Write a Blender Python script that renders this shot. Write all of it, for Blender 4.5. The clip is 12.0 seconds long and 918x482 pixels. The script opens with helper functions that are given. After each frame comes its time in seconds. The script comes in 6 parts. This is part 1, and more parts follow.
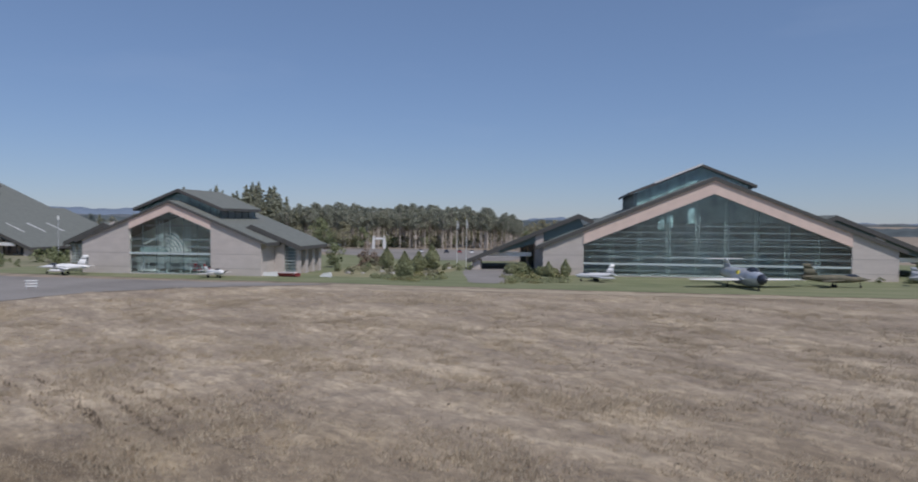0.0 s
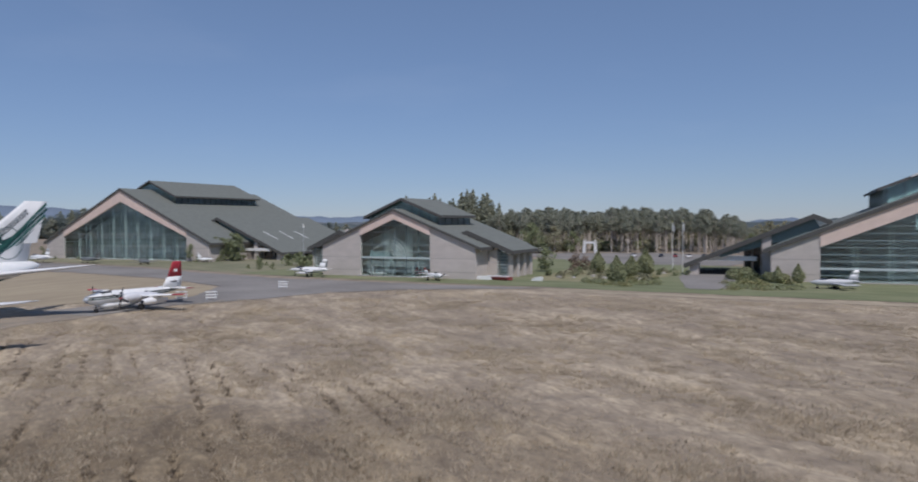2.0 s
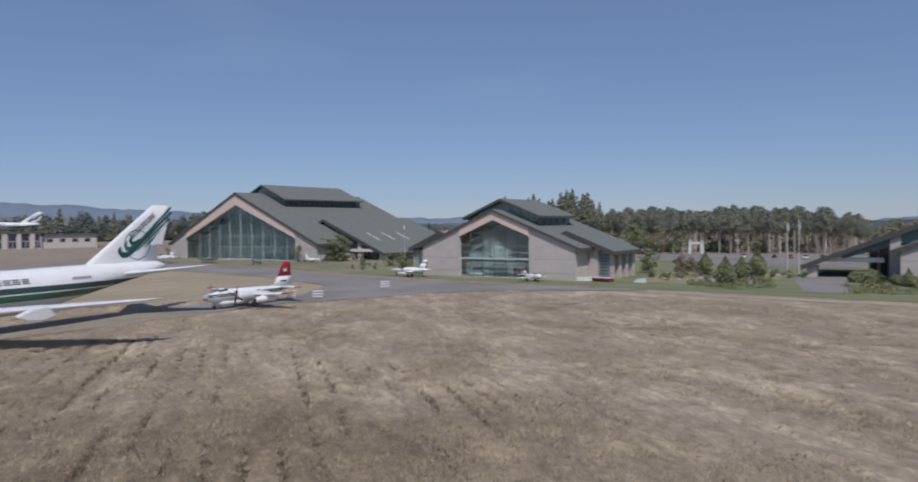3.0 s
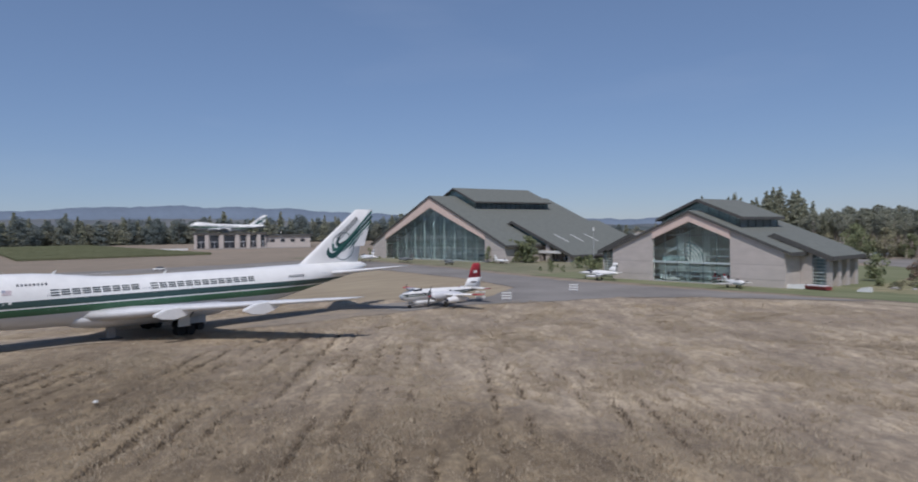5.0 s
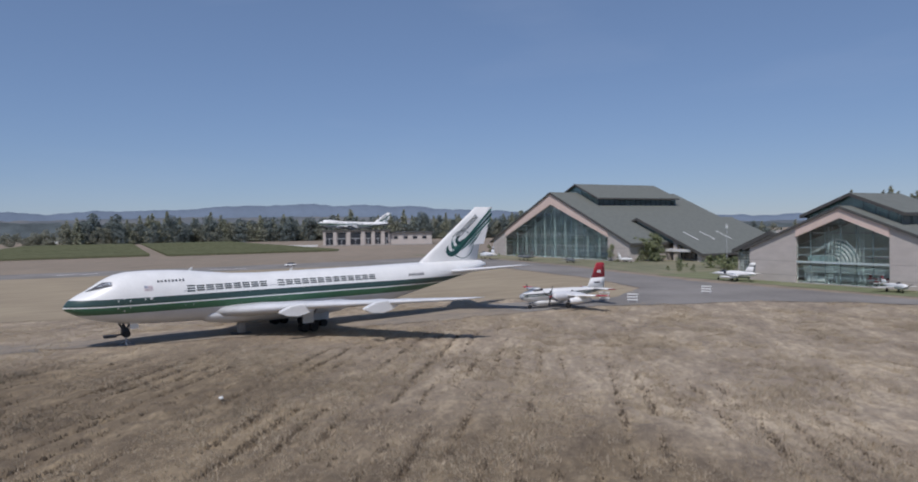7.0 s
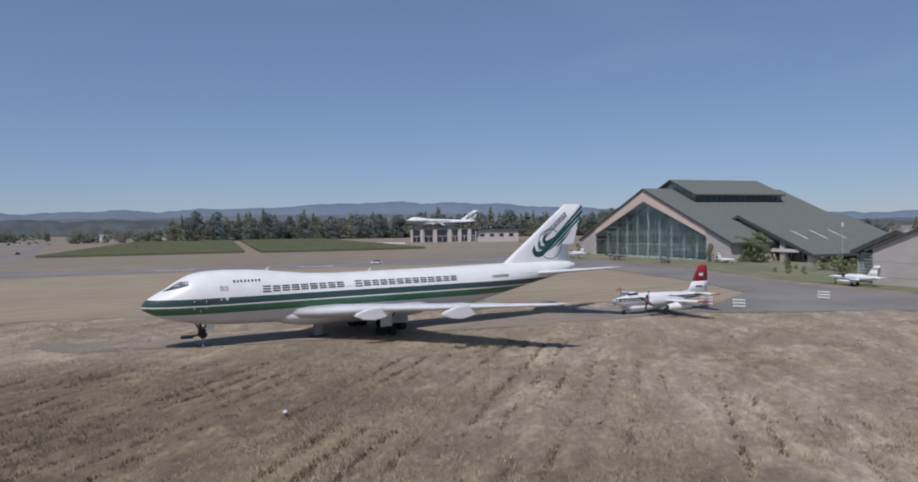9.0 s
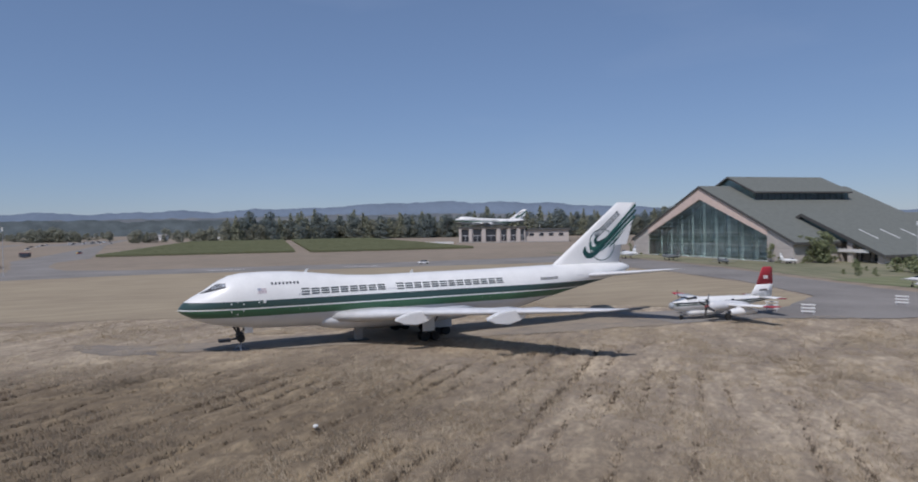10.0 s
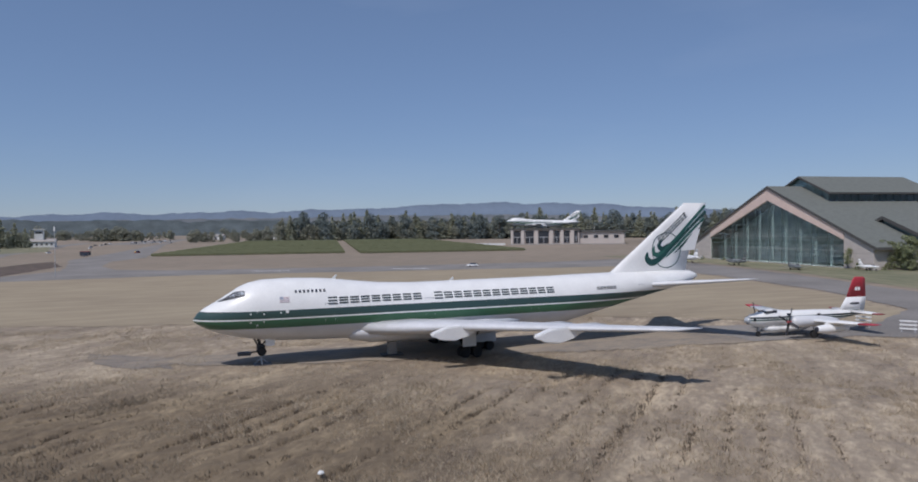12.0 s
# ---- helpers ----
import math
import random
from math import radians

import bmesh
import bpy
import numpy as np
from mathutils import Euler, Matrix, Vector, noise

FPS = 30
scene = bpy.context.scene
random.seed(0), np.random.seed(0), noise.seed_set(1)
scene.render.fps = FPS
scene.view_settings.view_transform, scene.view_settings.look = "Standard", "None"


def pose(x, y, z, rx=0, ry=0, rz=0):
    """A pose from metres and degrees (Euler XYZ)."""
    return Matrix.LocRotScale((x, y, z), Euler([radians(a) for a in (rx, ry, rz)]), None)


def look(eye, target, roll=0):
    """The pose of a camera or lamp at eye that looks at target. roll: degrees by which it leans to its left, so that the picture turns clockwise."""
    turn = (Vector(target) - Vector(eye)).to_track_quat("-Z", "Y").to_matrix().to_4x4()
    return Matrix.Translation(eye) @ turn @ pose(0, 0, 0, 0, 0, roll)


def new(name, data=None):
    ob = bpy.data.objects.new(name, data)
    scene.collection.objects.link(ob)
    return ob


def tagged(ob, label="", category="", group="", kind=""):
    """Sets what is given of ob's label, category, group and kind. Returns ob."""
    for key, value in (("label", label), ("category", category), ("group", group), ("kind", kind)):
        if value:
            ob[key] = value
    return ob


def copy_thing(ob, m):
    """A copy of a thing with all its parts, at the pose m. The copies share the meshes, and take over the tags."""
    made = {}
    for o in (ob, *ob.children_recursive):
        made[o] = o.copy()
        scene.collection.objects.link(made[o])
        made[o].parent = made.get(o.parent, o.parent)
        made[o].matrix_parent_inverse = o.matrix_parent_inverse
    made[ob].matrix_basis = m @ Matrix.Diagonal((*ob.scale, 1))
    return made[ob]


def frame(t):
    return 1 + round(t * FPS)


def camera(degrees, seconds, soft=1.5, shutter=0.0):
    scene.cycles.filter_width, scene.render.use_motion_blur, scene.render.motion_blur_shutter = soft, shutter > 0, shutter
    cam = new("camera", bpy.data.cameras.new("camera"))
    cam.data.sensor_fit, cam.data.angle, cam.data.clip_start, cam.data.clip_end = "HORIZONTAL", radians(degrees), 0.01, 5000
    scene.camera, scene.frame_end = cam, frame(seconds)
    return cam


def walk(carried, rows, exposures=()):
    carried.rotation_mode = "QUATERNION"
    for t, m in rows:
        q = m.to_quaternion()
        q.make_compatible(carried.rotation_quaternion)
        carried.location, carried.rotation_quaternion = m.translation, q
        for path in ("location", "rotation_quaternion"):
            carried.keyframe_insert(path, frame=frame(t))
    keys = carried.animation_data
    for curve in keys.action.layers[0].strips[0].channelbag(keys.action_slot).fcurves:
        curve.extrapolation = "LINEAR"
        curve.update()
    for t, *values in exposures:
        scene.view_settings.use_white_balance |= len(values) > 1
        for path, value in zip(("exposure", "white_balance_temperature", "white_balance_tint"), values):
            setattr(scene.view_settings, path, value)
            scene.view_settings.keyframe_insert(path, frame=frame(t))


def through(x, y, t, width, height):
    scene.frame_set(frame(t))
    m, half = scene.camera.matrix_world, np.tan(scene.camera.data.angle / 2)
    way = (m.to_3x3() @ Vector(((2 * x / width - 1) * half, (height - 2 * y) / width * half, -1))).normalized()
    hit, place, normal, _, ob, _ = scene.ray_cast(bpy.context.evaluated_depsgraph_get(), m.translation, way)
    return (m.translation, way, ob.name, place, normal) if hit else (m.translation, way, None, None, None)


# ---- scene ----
cam = camera(68.1, 12.0, soft=1.85, shutter=0.5)
PATH = [
    (0, (3.003, -0.891, 14.258), (2.665, 1.079, 14.195), 0.4),
    (0.5, (3.047, -1.048, 14.259), (2.592, 0.899, 14.2), 0.2),
    (1, (3.088, -1.178, 14.265), (2.488, 0.729, 14.208), -0.0),
    (1.5, (3.085, -1.18, 14.275), (2.309, 0.663, 14.221), -0.2),
    (2, (3.044, -1.112, 14.284), (2.125, 0.664, 14.234), -0.5),
    (2.5, (2.977, -0.999, 14.299), (1.931, 0.705, 14.251), -0.6),
    (3, (2.88, -0.883, 14.318), (1.714, 0.741, 14.273), -0.8),
    (3.5, (2.708, -0.727, 14.351), (1.425, 0.807, 14.312), -0.7),
    (5.5, (1.52, 0.229, 14.698), (-0.111, 1.385, 14.663), -0.9),
    (6, (0.957, 0.645, 14.738), (-0.727, 1.722, 14.702), -0.9),
    (6.5, (0.115, 1.193, 14.767), (-1.604, 2.214, 14.73), -1.0),
    (7, (-1.045, 1.838, 14.798), (-2.803, 2.792, 14.76), -0.9),
    (9, (-7.179, 5.194, 15.0), (-9.044, 5.915, 14.958), -0.8),
    (9.5, (-9.147, 6.241, 15.042), (-11.034, 6.902, 15.0), -0.8),
    (10, (-11.333, 7.289, 15.086), (-13.246, 7.873, 15.044), -0.9),
    (10.5, (-13.591, 8.28, 15.13), (-15.523, 8.799, 15.088), -0.8),
    (11, (-15.917, 9.234, 15.186), (-17.86, 9.706, 15.146), -0.7),
    (11.5, (-18.251, 10.152, 15.237), (-20.2, 10.6, 15.199), -0.7),
    (12, (-20.57, 11.038, 15.277), (-22.522, 11.472, 15.24), -0.6),
]
walk(cam, [(t, look(eye, target, roll)) for t, eye, target, roll in PATH], [(0, -0.43, 6050, 15), (5, -0.47, 6050, 15), (12, -0.47, 6050, 15)])

# ---- light and sky ----
SUN_AZ, SUN_EL = radians(-44.0), radians(56.0)      # the sun stands towards +x, -y
sun_way = Vector((math.cos(SUN_AZ) * math.cos(SUN_EL), math.sin(SUN_AZ) * math.cos(SUN_EL), math.sin(SUN_EL)))
sun = new("sun", bpy.data.lights.new("sun", "SUN"))
sun.data.energy, sun.data.angle, sun.data.color = 4.05, radians(0.53), (1.0, 0.94, 0.86)
sun.matrix_world = look((0, 0, 300), Vector((0, 0, 300)) - sun_way)
world = bpy.data.worlds.new("world")
scene.world = world
world.use_nodes = True
wn = world.node_tree.nodes
sky = wn.new("ShaderNodeTexSky")
sky.sky_type, sky.sun_disc = "NISHITA", False
sky.sun_elevation, sky.sun_rotation = SUN_EL, math.pi / 2 - SUN_AZ
sky.altitude, sky.air_density, sky.dust_density, sky.ozone_density = 100, 1.0, 0.0, 5.0
haze = wn.new("ShaderNodeGamma")
haze.inputs[1].default_value = 0.64
world.node_tree.links.new(sky.outputs[0], haze.inputs[0])
tint = wn.new("ShaderNodeMix")
tint.data_type, tint.blend_type = "RGBA", "MULTIPLY"
tint.inputs[0].default_value = 1.0
# bluer towards the horizon than the clear-air model alone
aim = wn.new("ShaderNodeTexCoord")
axis = wn.new("ShaderNodeSeparateXYZ")
world.node_tree.links.new(aim.outputs["Generated"], axis.inputs[0])
height = wn.new("ShaderNodeValToRGB")
height.color_ramp.elements[0].position, height.color_ramp.elements[1].position = 0.0, 0.30
height.color_ramp.elements[0].color, height.color_ramp.elements[1].color = (0.775, 0.885, 1.075, 1), (0.875, 0.945, 1.075, 1)
world.node_tree.links.new(axis.outputs["Z"], height.inputs[0])
world.node_tree.links.new(height.outputs[0], tint.inputs[7])
world.node_tree.links.new(haze.outputs[0], tint.inputs[6])
# a breath of thin high cloud
where = wn.new("ShaderNodeTexCoord")
wmap = wn.new("ShaderNodeMapping")
wmap.inputs["Scale"].default_value = (1.6, 1.6, 7.0)
veil = wn.new("ShaderNodeTexNoise")
veil.inputs["Scale"].default_value, veil.inputs["Detail"].default_value = 1.7, 6
world.node_tree.links.new(where.outputs["Generated"], wmap.inputs["Vector"])
world.node_tree.links.new(wmap.outputs[0], veil.inputs["Vector"])
thin = wn.new("ShaderNodeMapRange")
thin.inputs[1].default_value, thin.inputs[2].default_value, thin.inputs[3].default_value, thin.inputs[4].default_value = 0.56, 0.80, 0.0, 0.07
world.node_tree.links.new(veil.outputs[0], thin.inputs[0])
cirrus = wn.new("ShaderNodeMix")
cirrus.data_type = "RGBA"
cirrus.inputs[7].default_value = (4.0, 4.4, 5.0, 1)
world.node_tree.links.new(thin.outputs[0], cirrus.inputs[0])
world.node_tree.links.new(tint.outputs[2], cirrus.inputs[6])
world.node_tree.links.new(cirrus.outputs[2], wn["Background"].inputs[0])
wn["Background"].inputs[1].default_value = 0.180

rng = random.Random(7)


# ---- materials ----
def mat(name, colour, rough=0.7, metal=0.0, vary=0.12, scale=1.0, bump=0.0, second=None, stretch=(1, 1, 1), island=0.0, objrand=0.0,
        spec=0.5, fine=9.0, coat=0.0):
    """A procedural surface: base colour broken up at two scales, with relief."""
    m = bpy.data.materials.new(name)
    m.use_nodes = True
    nt = m.node_tree
    b = nt.nodes["Principled BSDF"]
    b.inputs["Roughness"].default_value = rough
    b.inputs["Metallic"].default_value = metal
    b.inputs["Specular IOR Level"].default_value = spec
    b.inputs["Coat Weight"].default_value = coat
    tc = nt.nodes.new("ShaderNodeTexCoord")
    mp = nt.nodes.new("ShaderNodeMapping")
    mp.inputs["Scale"].default_value = stretch
    nt.links.new(tc.outputs["Object"], mp.inputs["Vector"])
    n1 = nt.nodes.new("ShaderNodeTexNoise")
    n1.inputs["Scale"].default_value, n1.inputs["Detail"].default_value = scale, 5
    n2 = nt.nodes.new("ShaderNodeTexNoise")
    n2.inputs["Scale"].default_value, n2.inputs["Detail"].default_value = scale * fine, 3
    for n in (n1, n2):
        nt.links.new(mp.outputs[0], n.inputs["Vector"])
    mixf = nt.nodes.new("ShaderNodeMath")
    mixf.operation = "MULTIPLY_ADD"
    nt.links.new(n2.outputs[0], mixf.inputs[0])
    mixf.inputs[1].default_value = 0.4
    half = nt.nodes.new("ShaderNodeMath")
    half.operation = "MULTIPLY"
    nt.links.new(n1.outputs[0], half.inputs[0])
    half.inputs[1].default_value = 0.6
    nt.links.new(half.outputs[0], mixf.inputs[2])
    fac = mixf.outputs[0]
    if island or objrand:
        add = nt.nodes.new("ShaderNodeMath")
        add.operation = "MULTIPLY_ADD"
        if island:
            g = nt.nodes.new("ShaderNodeNewGeometry")
            nt.links.new(g.outputs["Random Per Island"], add.inputs[0])
        else:
            g = nt.nodes.new("ShaderNodeObjectInfo")
            nt.links.new(g.outputs["Random"], add.inputs[0])
        add.inputs[1].default_value = island or objrand
        sub = nt.nodes.new("ShaderNodeMath")
        sub.operation = "SUBTRACT"
        nt.links.new(fac, sub.inputs[0])
        sub.inputs[1].default_value = (island or objrand) / 2
        nt.links.new(sub.outputs[0], add.inputs[2])
        fac = add.outputs[0]
    ramp = nt.nodes.new("ShaderNodeValToRGB")
    a = second if second else tuple(c * (1 - vary * 1.6) for c in colour)
    z = colour if second else tuple(min(1, c * (1 + vary * 1.6)) for c in colour)
    ramp.color_ramp.elements[0].position, ramp.color_ramp.elements[1].position = 0.32, 0.68
    ramp.color_ramp.elements[0].color, ramp.color_ramp.elements[1].color = (*a, 1), (*z, 1)
    nt.links.new(fac, ramp.inputs[0])
    nt.links.new(ramp.outputs[0], b.inputs["Base Color"])
    if bump:
        bp = nt.nodes.new("ShaderNodeBump")
        bp.inputs["Strength"].default_value, bp.inputs["Distance"].default_value = bump, 0.05
        nt.links.new(mixf.outputs[0], bp.inputs["Height"])
        nt.links.new(bp.outputs[0], b.inputs["Normal"])
    return m


def leaf_mat(name, light, dark, scale, island, through=0.35):
    """Foliage: part of the light passes through the leaves."""
    m = mat(name, light, 0.8, scale=scale, second=dark, island=island, spec=0.2)
    nt = m.node_tree
    b = nt.nodes["Principled BSDF"]
    t = nt.nodes.new("ShaderNodeBsdfTranslucent")
    mix = nt.nodes.new("ShaderNodeMixShader")
    mix.inputs[0].default_value = through
    nt.links.new(b.inputs["Base Color"].links[0].from_socket, t.inputs["Color"])
    nt.links.new(b.outputs[0], mix.inputs[1])
    nt.links.new(t.outputs[0], mix.inputs[2])
    nt.links.new(mix.outputs[0], nt.nodes["Material Output"].inputs["Surface"])
    return m


def glass_mat(name, tint, rough=0.02):
    m = mat(name, tint, rough, vary=0.03, scale=0.05)
    b = m.node_tree.nodes["Principled BSDF"]
    b.inputs["Transmission Weight"].default_value = 1.0
    b.inputs["IOR"].default_value = 1.6
    return m


M = {
    "wall": mat("split_face_concrete", (0.535, 0.478, 0.432), 0.9, vary=0.07, scale=0.25, bump=0.3, stretch=(1, 1, 3), objrand=0.15),
    "pink": mat("pink_stucco", (0.74, 0.575, 0.49), 0.85, vary=0.05, scale=0.4, bump=0.15),
    "roof": mat("grey_green_shingles", (0.155, 0.164, 0.143), 0.85, vary=0.09, scale=0.6, bump=0.25, stretch=(1, 1, 2)),
    "fascia": mat("grey_brown_fascia", (0.085, 0.082, 0.075), 0.75, vary=0.1, scale=1),
    "soffit": mat("soffit_board", (0.14, 0.115, 0.095), 0.8, vary=0.1, scale=1),
    "glass": glass_mat("tinted_glass", (0.76, 0.89, 0.91)),
    "smoked": glass_mat("smoked_glass", (0.40, 0.50, 0.53), 0.35),
    "mullion": mat("teal_aluminium", (0.13, 0.18, 0.18), 0.45, 0.3, vary=0.06, scale=2),
    "rail": mat("teal_rail", (0.30, 0.375, 0.375), 0.5, 0.1, vary=0.1, scale=2),
    "teal": mat("teal_liner", (0.29, 0.40, 0.40), 0.6, vary=0.25, scale=0.5),
    "truss": mat("pale_steel", (0.50, 0.57, 0.56), 0.5, vary=0.06, scale=2),
    "dark": mat("interior_screen", (0.34, 0.39, 0.40), 0.9, vary=0.2, scale=0.3),
    "pale": mat("pale_green_screen", (0.60, 0.66, 0.62), 0.9, vary=0.15, scale=0.3),
    "slate": mat("slate_grey_paint", (0.17, 0.18, 0.175), 0.6, vary=0.3, scale=0.6),
    "floor": mat("concrete_floor", (0.42, 0.44, 0.44), 0.7, vary=0.1, scale=0.5),
    "wingwhite": mat("pale_grey_wing_paint", (0.66, 0.66, 0.66), 0.4, vary=0.06, scale=0.7),
    "white": mat("white_paint", (0.83, 0.82, 0.79), 0.35, vary=0.04, scale=0.4, coat=0.2),
    "trimwhite": mat("weathered_white", (0.70, 0.70, 0.67), 0.6, vary=0.08, scale=1.5),
    "metal": mat("bare_aluminium", (0.50, 0.52, 0.55), 0.4, 0.7, vary=0.1, scale=1.2),
    "grey": mat("light_grey_paint", (0.46, 0.47, 0.48), 0.45, vary=0.06, scale=0.7),
    "steel": mat("dark_steel", (0.06, 0.06, 0.065), 0.6, 0.2, vary=0.2, scale=3),
    "rubber": mat("tyre_rubber", (0.022, 0.021, 0.021), 0.85, vary=0.2, scale=4),
    "forest": mat("dark_green_paint", (0.012, 0.065, 0.06), 0.4, vary=0.05, scale=1),
    "green": mat("green_paint", (0.018, 0.16, 0.07), 0.4, vary=0.05, scale=1),
    "red": mat("red_paint", (0.43, 0.035, 0.05), 0.45, vary=0.08, scale=2),
    "darkred": mat("faded_red_paint", (0.30, 0.06, 0.06), 0.6, vary=0.15, scale=2),
    "yellow": mat("yellow_paint", (0.70, 0.58, 0.05), 0.5, vary=0.08, scale=2),
    "camo": mat("camouflage_paint", (0.21, 0.17, 0.11), 0.7, scale=0.5, second=(0.06, 0.075, 0.045)),
    "navy": mat("dark_blue_grey_paint", (0.035, 0.04, 0.055), 0.45, vary=0.15, scale=1),
    "silver": mat("polished_silver", (0.56, 0.58, 0.61), 0.32, 0.35, vary=0.12, scale=0.8),
    "canopy": mat("smoked_canopy", (0.03, 0.035, 0.045), 0.08, vary=0.05, scale=1, spec=0.8),
    "trunk": mat("bark", (0.17, 0.13, 0.10), 0.95, vary=0.25, scale=1.5, bump=0.5, stretch=(1, 1, 0.3), objrand=0.3),
    "palebark": mat("pale_bark", (0.52, 0.46, 0.40), 0.95, vary=0.2, scale=1.2, bump=0.4, stretch=(1, 1, 0.3), objrand=0.3),
    "fir": leaf_mat("fir_needles", (0.43, 0.43, 0.315), (0.26, 0.275, 0.20), 0.4, 0.3),
    "pine": leaf_mat("pine_needles", (0.40, 0.405, 0.31), (0.25, 0.265, 0.205), 0.3, 0.3),
    "leaf": leaf_mat("broad_leaves", (0.34, 0.36, 0.20), (0.20, 0.23, 0.125), 0.5, 0.35),
    "olive": leaf_mat("olive_leaves", (0.40, 0.37, 0.24), (0.24, 0.235, 0.15), 0.5, 0.35),
    "russet": leaf_mat("russet_leaves", (0.36, 0.27, 0.20), (0.21, 0.165, 0.125), 0.5, 0.35),
    "yew": leaf_mat("clipped_conifer", (0.42, 0.43, 0.25), (0.29, 0.31, 0.18), 0.8, 0.3, 0.45),
    "vine": leaf_mat("vine_leaves", (0.195, 0.205, 0.115), (0.14, 0.152, 0.083), 0.3, 0.3),
    # both far foliage colours carry distance haze, painted in as grey and blue
    "farleaf": leaf_mat("far_dark_foliage_hazed", (0.225, 0.26, 0.24), (0.17, 0.20, 0.187), 0.05, 0.15),
    "farolive": leaf_mat("far_grey_green_foliage_hazed", (0.33, 0.33, 0.25), (0.23, 0.24, 0.19), 0.05, 0.2),
    "bark_mulch": mat("bark_mulch", (0.13, 0.09, 0.065), 0.95, vary=0.25, scale=2, bump=0.4),
    "flower": mat("mixed_flowers", (0.36, 0.30, 0.15), 0.8, scale=1, second=(0.16, 0.19, 0.07), island=0.5),
    "stone": mat("boulder_stone", (0.33, 0.31, 0.28), 0.9, vary=0.2, scale=1.2, bump=0.6),
    "asphalt": mat("worn_asphalt", (0.24, 0.223, 0.203), 0.95, vary=0.16, scale=0.06, bump=0.2, fine=40, spec=0.12),
    "concrete": mat("old_concrete", (0.36, 0.33, 0.30), 0.9, vary=0.1, scale=0.3, bump=0.2),
}


def field_mat(name, light, dark, rot, big=0.03, stripe=0.0, third=None, tilled=None, grain=0.0):
    """Dry ground: patches, streaks along the mowing rows and fine straw."""
    m = bpy.data.materials.new(name)
    m.use_nodes = True
    nt = m.node_tree
    N, L = nt.nodes.new, nt.links.new
    b = nt.nodes["Principled BSDF"]
    b.inputs["Roughness"].default_value = 0.95
    b.inputs["Specular IOR Level"].default_value = 0.15
    tc = N("ShaderNodeTexCoord")

    def noise_at(scale, stretch, detail=4, turn=rot):
        mp = N("ShaderNodeMapping")
        mp.vector_type = "TEXTURE"
        mp.inputs["Rotation"].default_value = (0, 0, turn)
        mp.inputs["Scale"].default_value = (stretch, 1, 1)
        L(tc.outputs["Object"], mp.inputs["Vector"])
        n = N("ShaderNodeTexNoise")
        n.inputs["Scale"].default_value, n.inputs["Detail"].default_value = scale, detail
        L(mp.outputs[0], n.inputs["Vector"])
        return n.outputs[0]

    def math_node(op, a, c, d=None):
        k = N("ShaderNodeMath")
        k.operation = op
        for i, v in enumerate((a, c, d)):
            if v is None:
                continue
            if isinstance(v, (int, float)):
                k.inputs[i].default_value = v
            else:
                L(v, k.inputs[i])
        return k.outputs[0]

    if grain:
        f = math_node("MULTIPLY", noise_at(big, 1.3, 5), 0.30)
        f = math_node("MULTIPLY_ADD", noise_at(0.24, 2.4, 5), 0.38, f)
        f = math_node("MULTIPLY_ADD", noise_at(0.9, 2.2, 3), 0.30, f)
        f = math_node("MULTIPLY_ADD", noise_at(2.2, 1.6, 3), 0.26, f)
        f = math_node("SUBTRACT", f, 0.11)
        f = math_node("MULTIPLY_ADD", noise_at(7.0, 1.5, 4), grain, f)
    else:
        f = math_node("MULTIPLY", noise_at(big, 1.0, 5), 0.35)
        f = math_node("MULTIPLY_ADD", noise_at(0.28, 3.5, 5), 0.55, f)
        f = math_node("MULTIPLY_ADD", noise_at(2.6, 2.0, 4), 0.20, f)
    if stripe:
        f = math_node("MULTIPLY_ADD", noise_at(0.45, 30.0, 2), stripe, f)
        f = math_node("SUBTRACT", f, stripe / 2)
    ramp = N("ShaderNodeValToRGB")
    e = ramp.color_ramp.elements
    e[0].position, e[1].position = (0.41, 0.77) if grain else (0.40, 0.68)
    e[0].color, e[1].color = (*dark, 1), (*light, 1)
    if third:
        mid = e.new(0.57 if grain else 0.52)
        mid.color = (*third, 1)
    L(f, ramp.inputs[0])
    if tilled:
        # the furrowed plot has browner soil; its rim wanders
        sep = N("ShaderNodeSeparateXYZ")
        L(tc.outputs["Object"], sep.inputs[0])
        w = math_node("MULTIPLY_ADD", sep.outputs["X"], tilled[0], tilled[2])
        w = math_node("MULTIPLY_ADD", sep.outputs["Y"], tilled[1], w)
        w = math_node("MULTIPLY_ADD", noise_at(0.05, 1.5, 4), 2.2, w)
        w = math_node("MINIMUM", w, math_node("MULTIPLY_ADD", sep.outputs["X"], 0.045, 4.75))
        k = N("ShaderNodeClamp")
        L(w, k.inputs[0])
        mx = N("ShaderNodeMix")
        mx.data_type, mx.blend_type = "RGBA", "MULTIPLY"
        L(k.outputs[0], mx.inputs[0])
        L(ramp.outputs[0], mx.inputs[6])
        mx.inputs[7].default_value = (0.62, 0.59, 0.525, 1)
        L(mx.outputs[2], b.inputs["Base Color"])
    else:
        L(ramp.outputs[0], b.inputs["Base Color"])
    bp = N("ShaderNodeBump")
    bp.inputs["Strength"].default_value, bp.inputs["Distance"].default_value = 0.8, 0.5 if grain else 0.25
    L(f, bp.inputs["Height"])
    L(bp.outputs[0], b.inputs["Normal"])
    return m


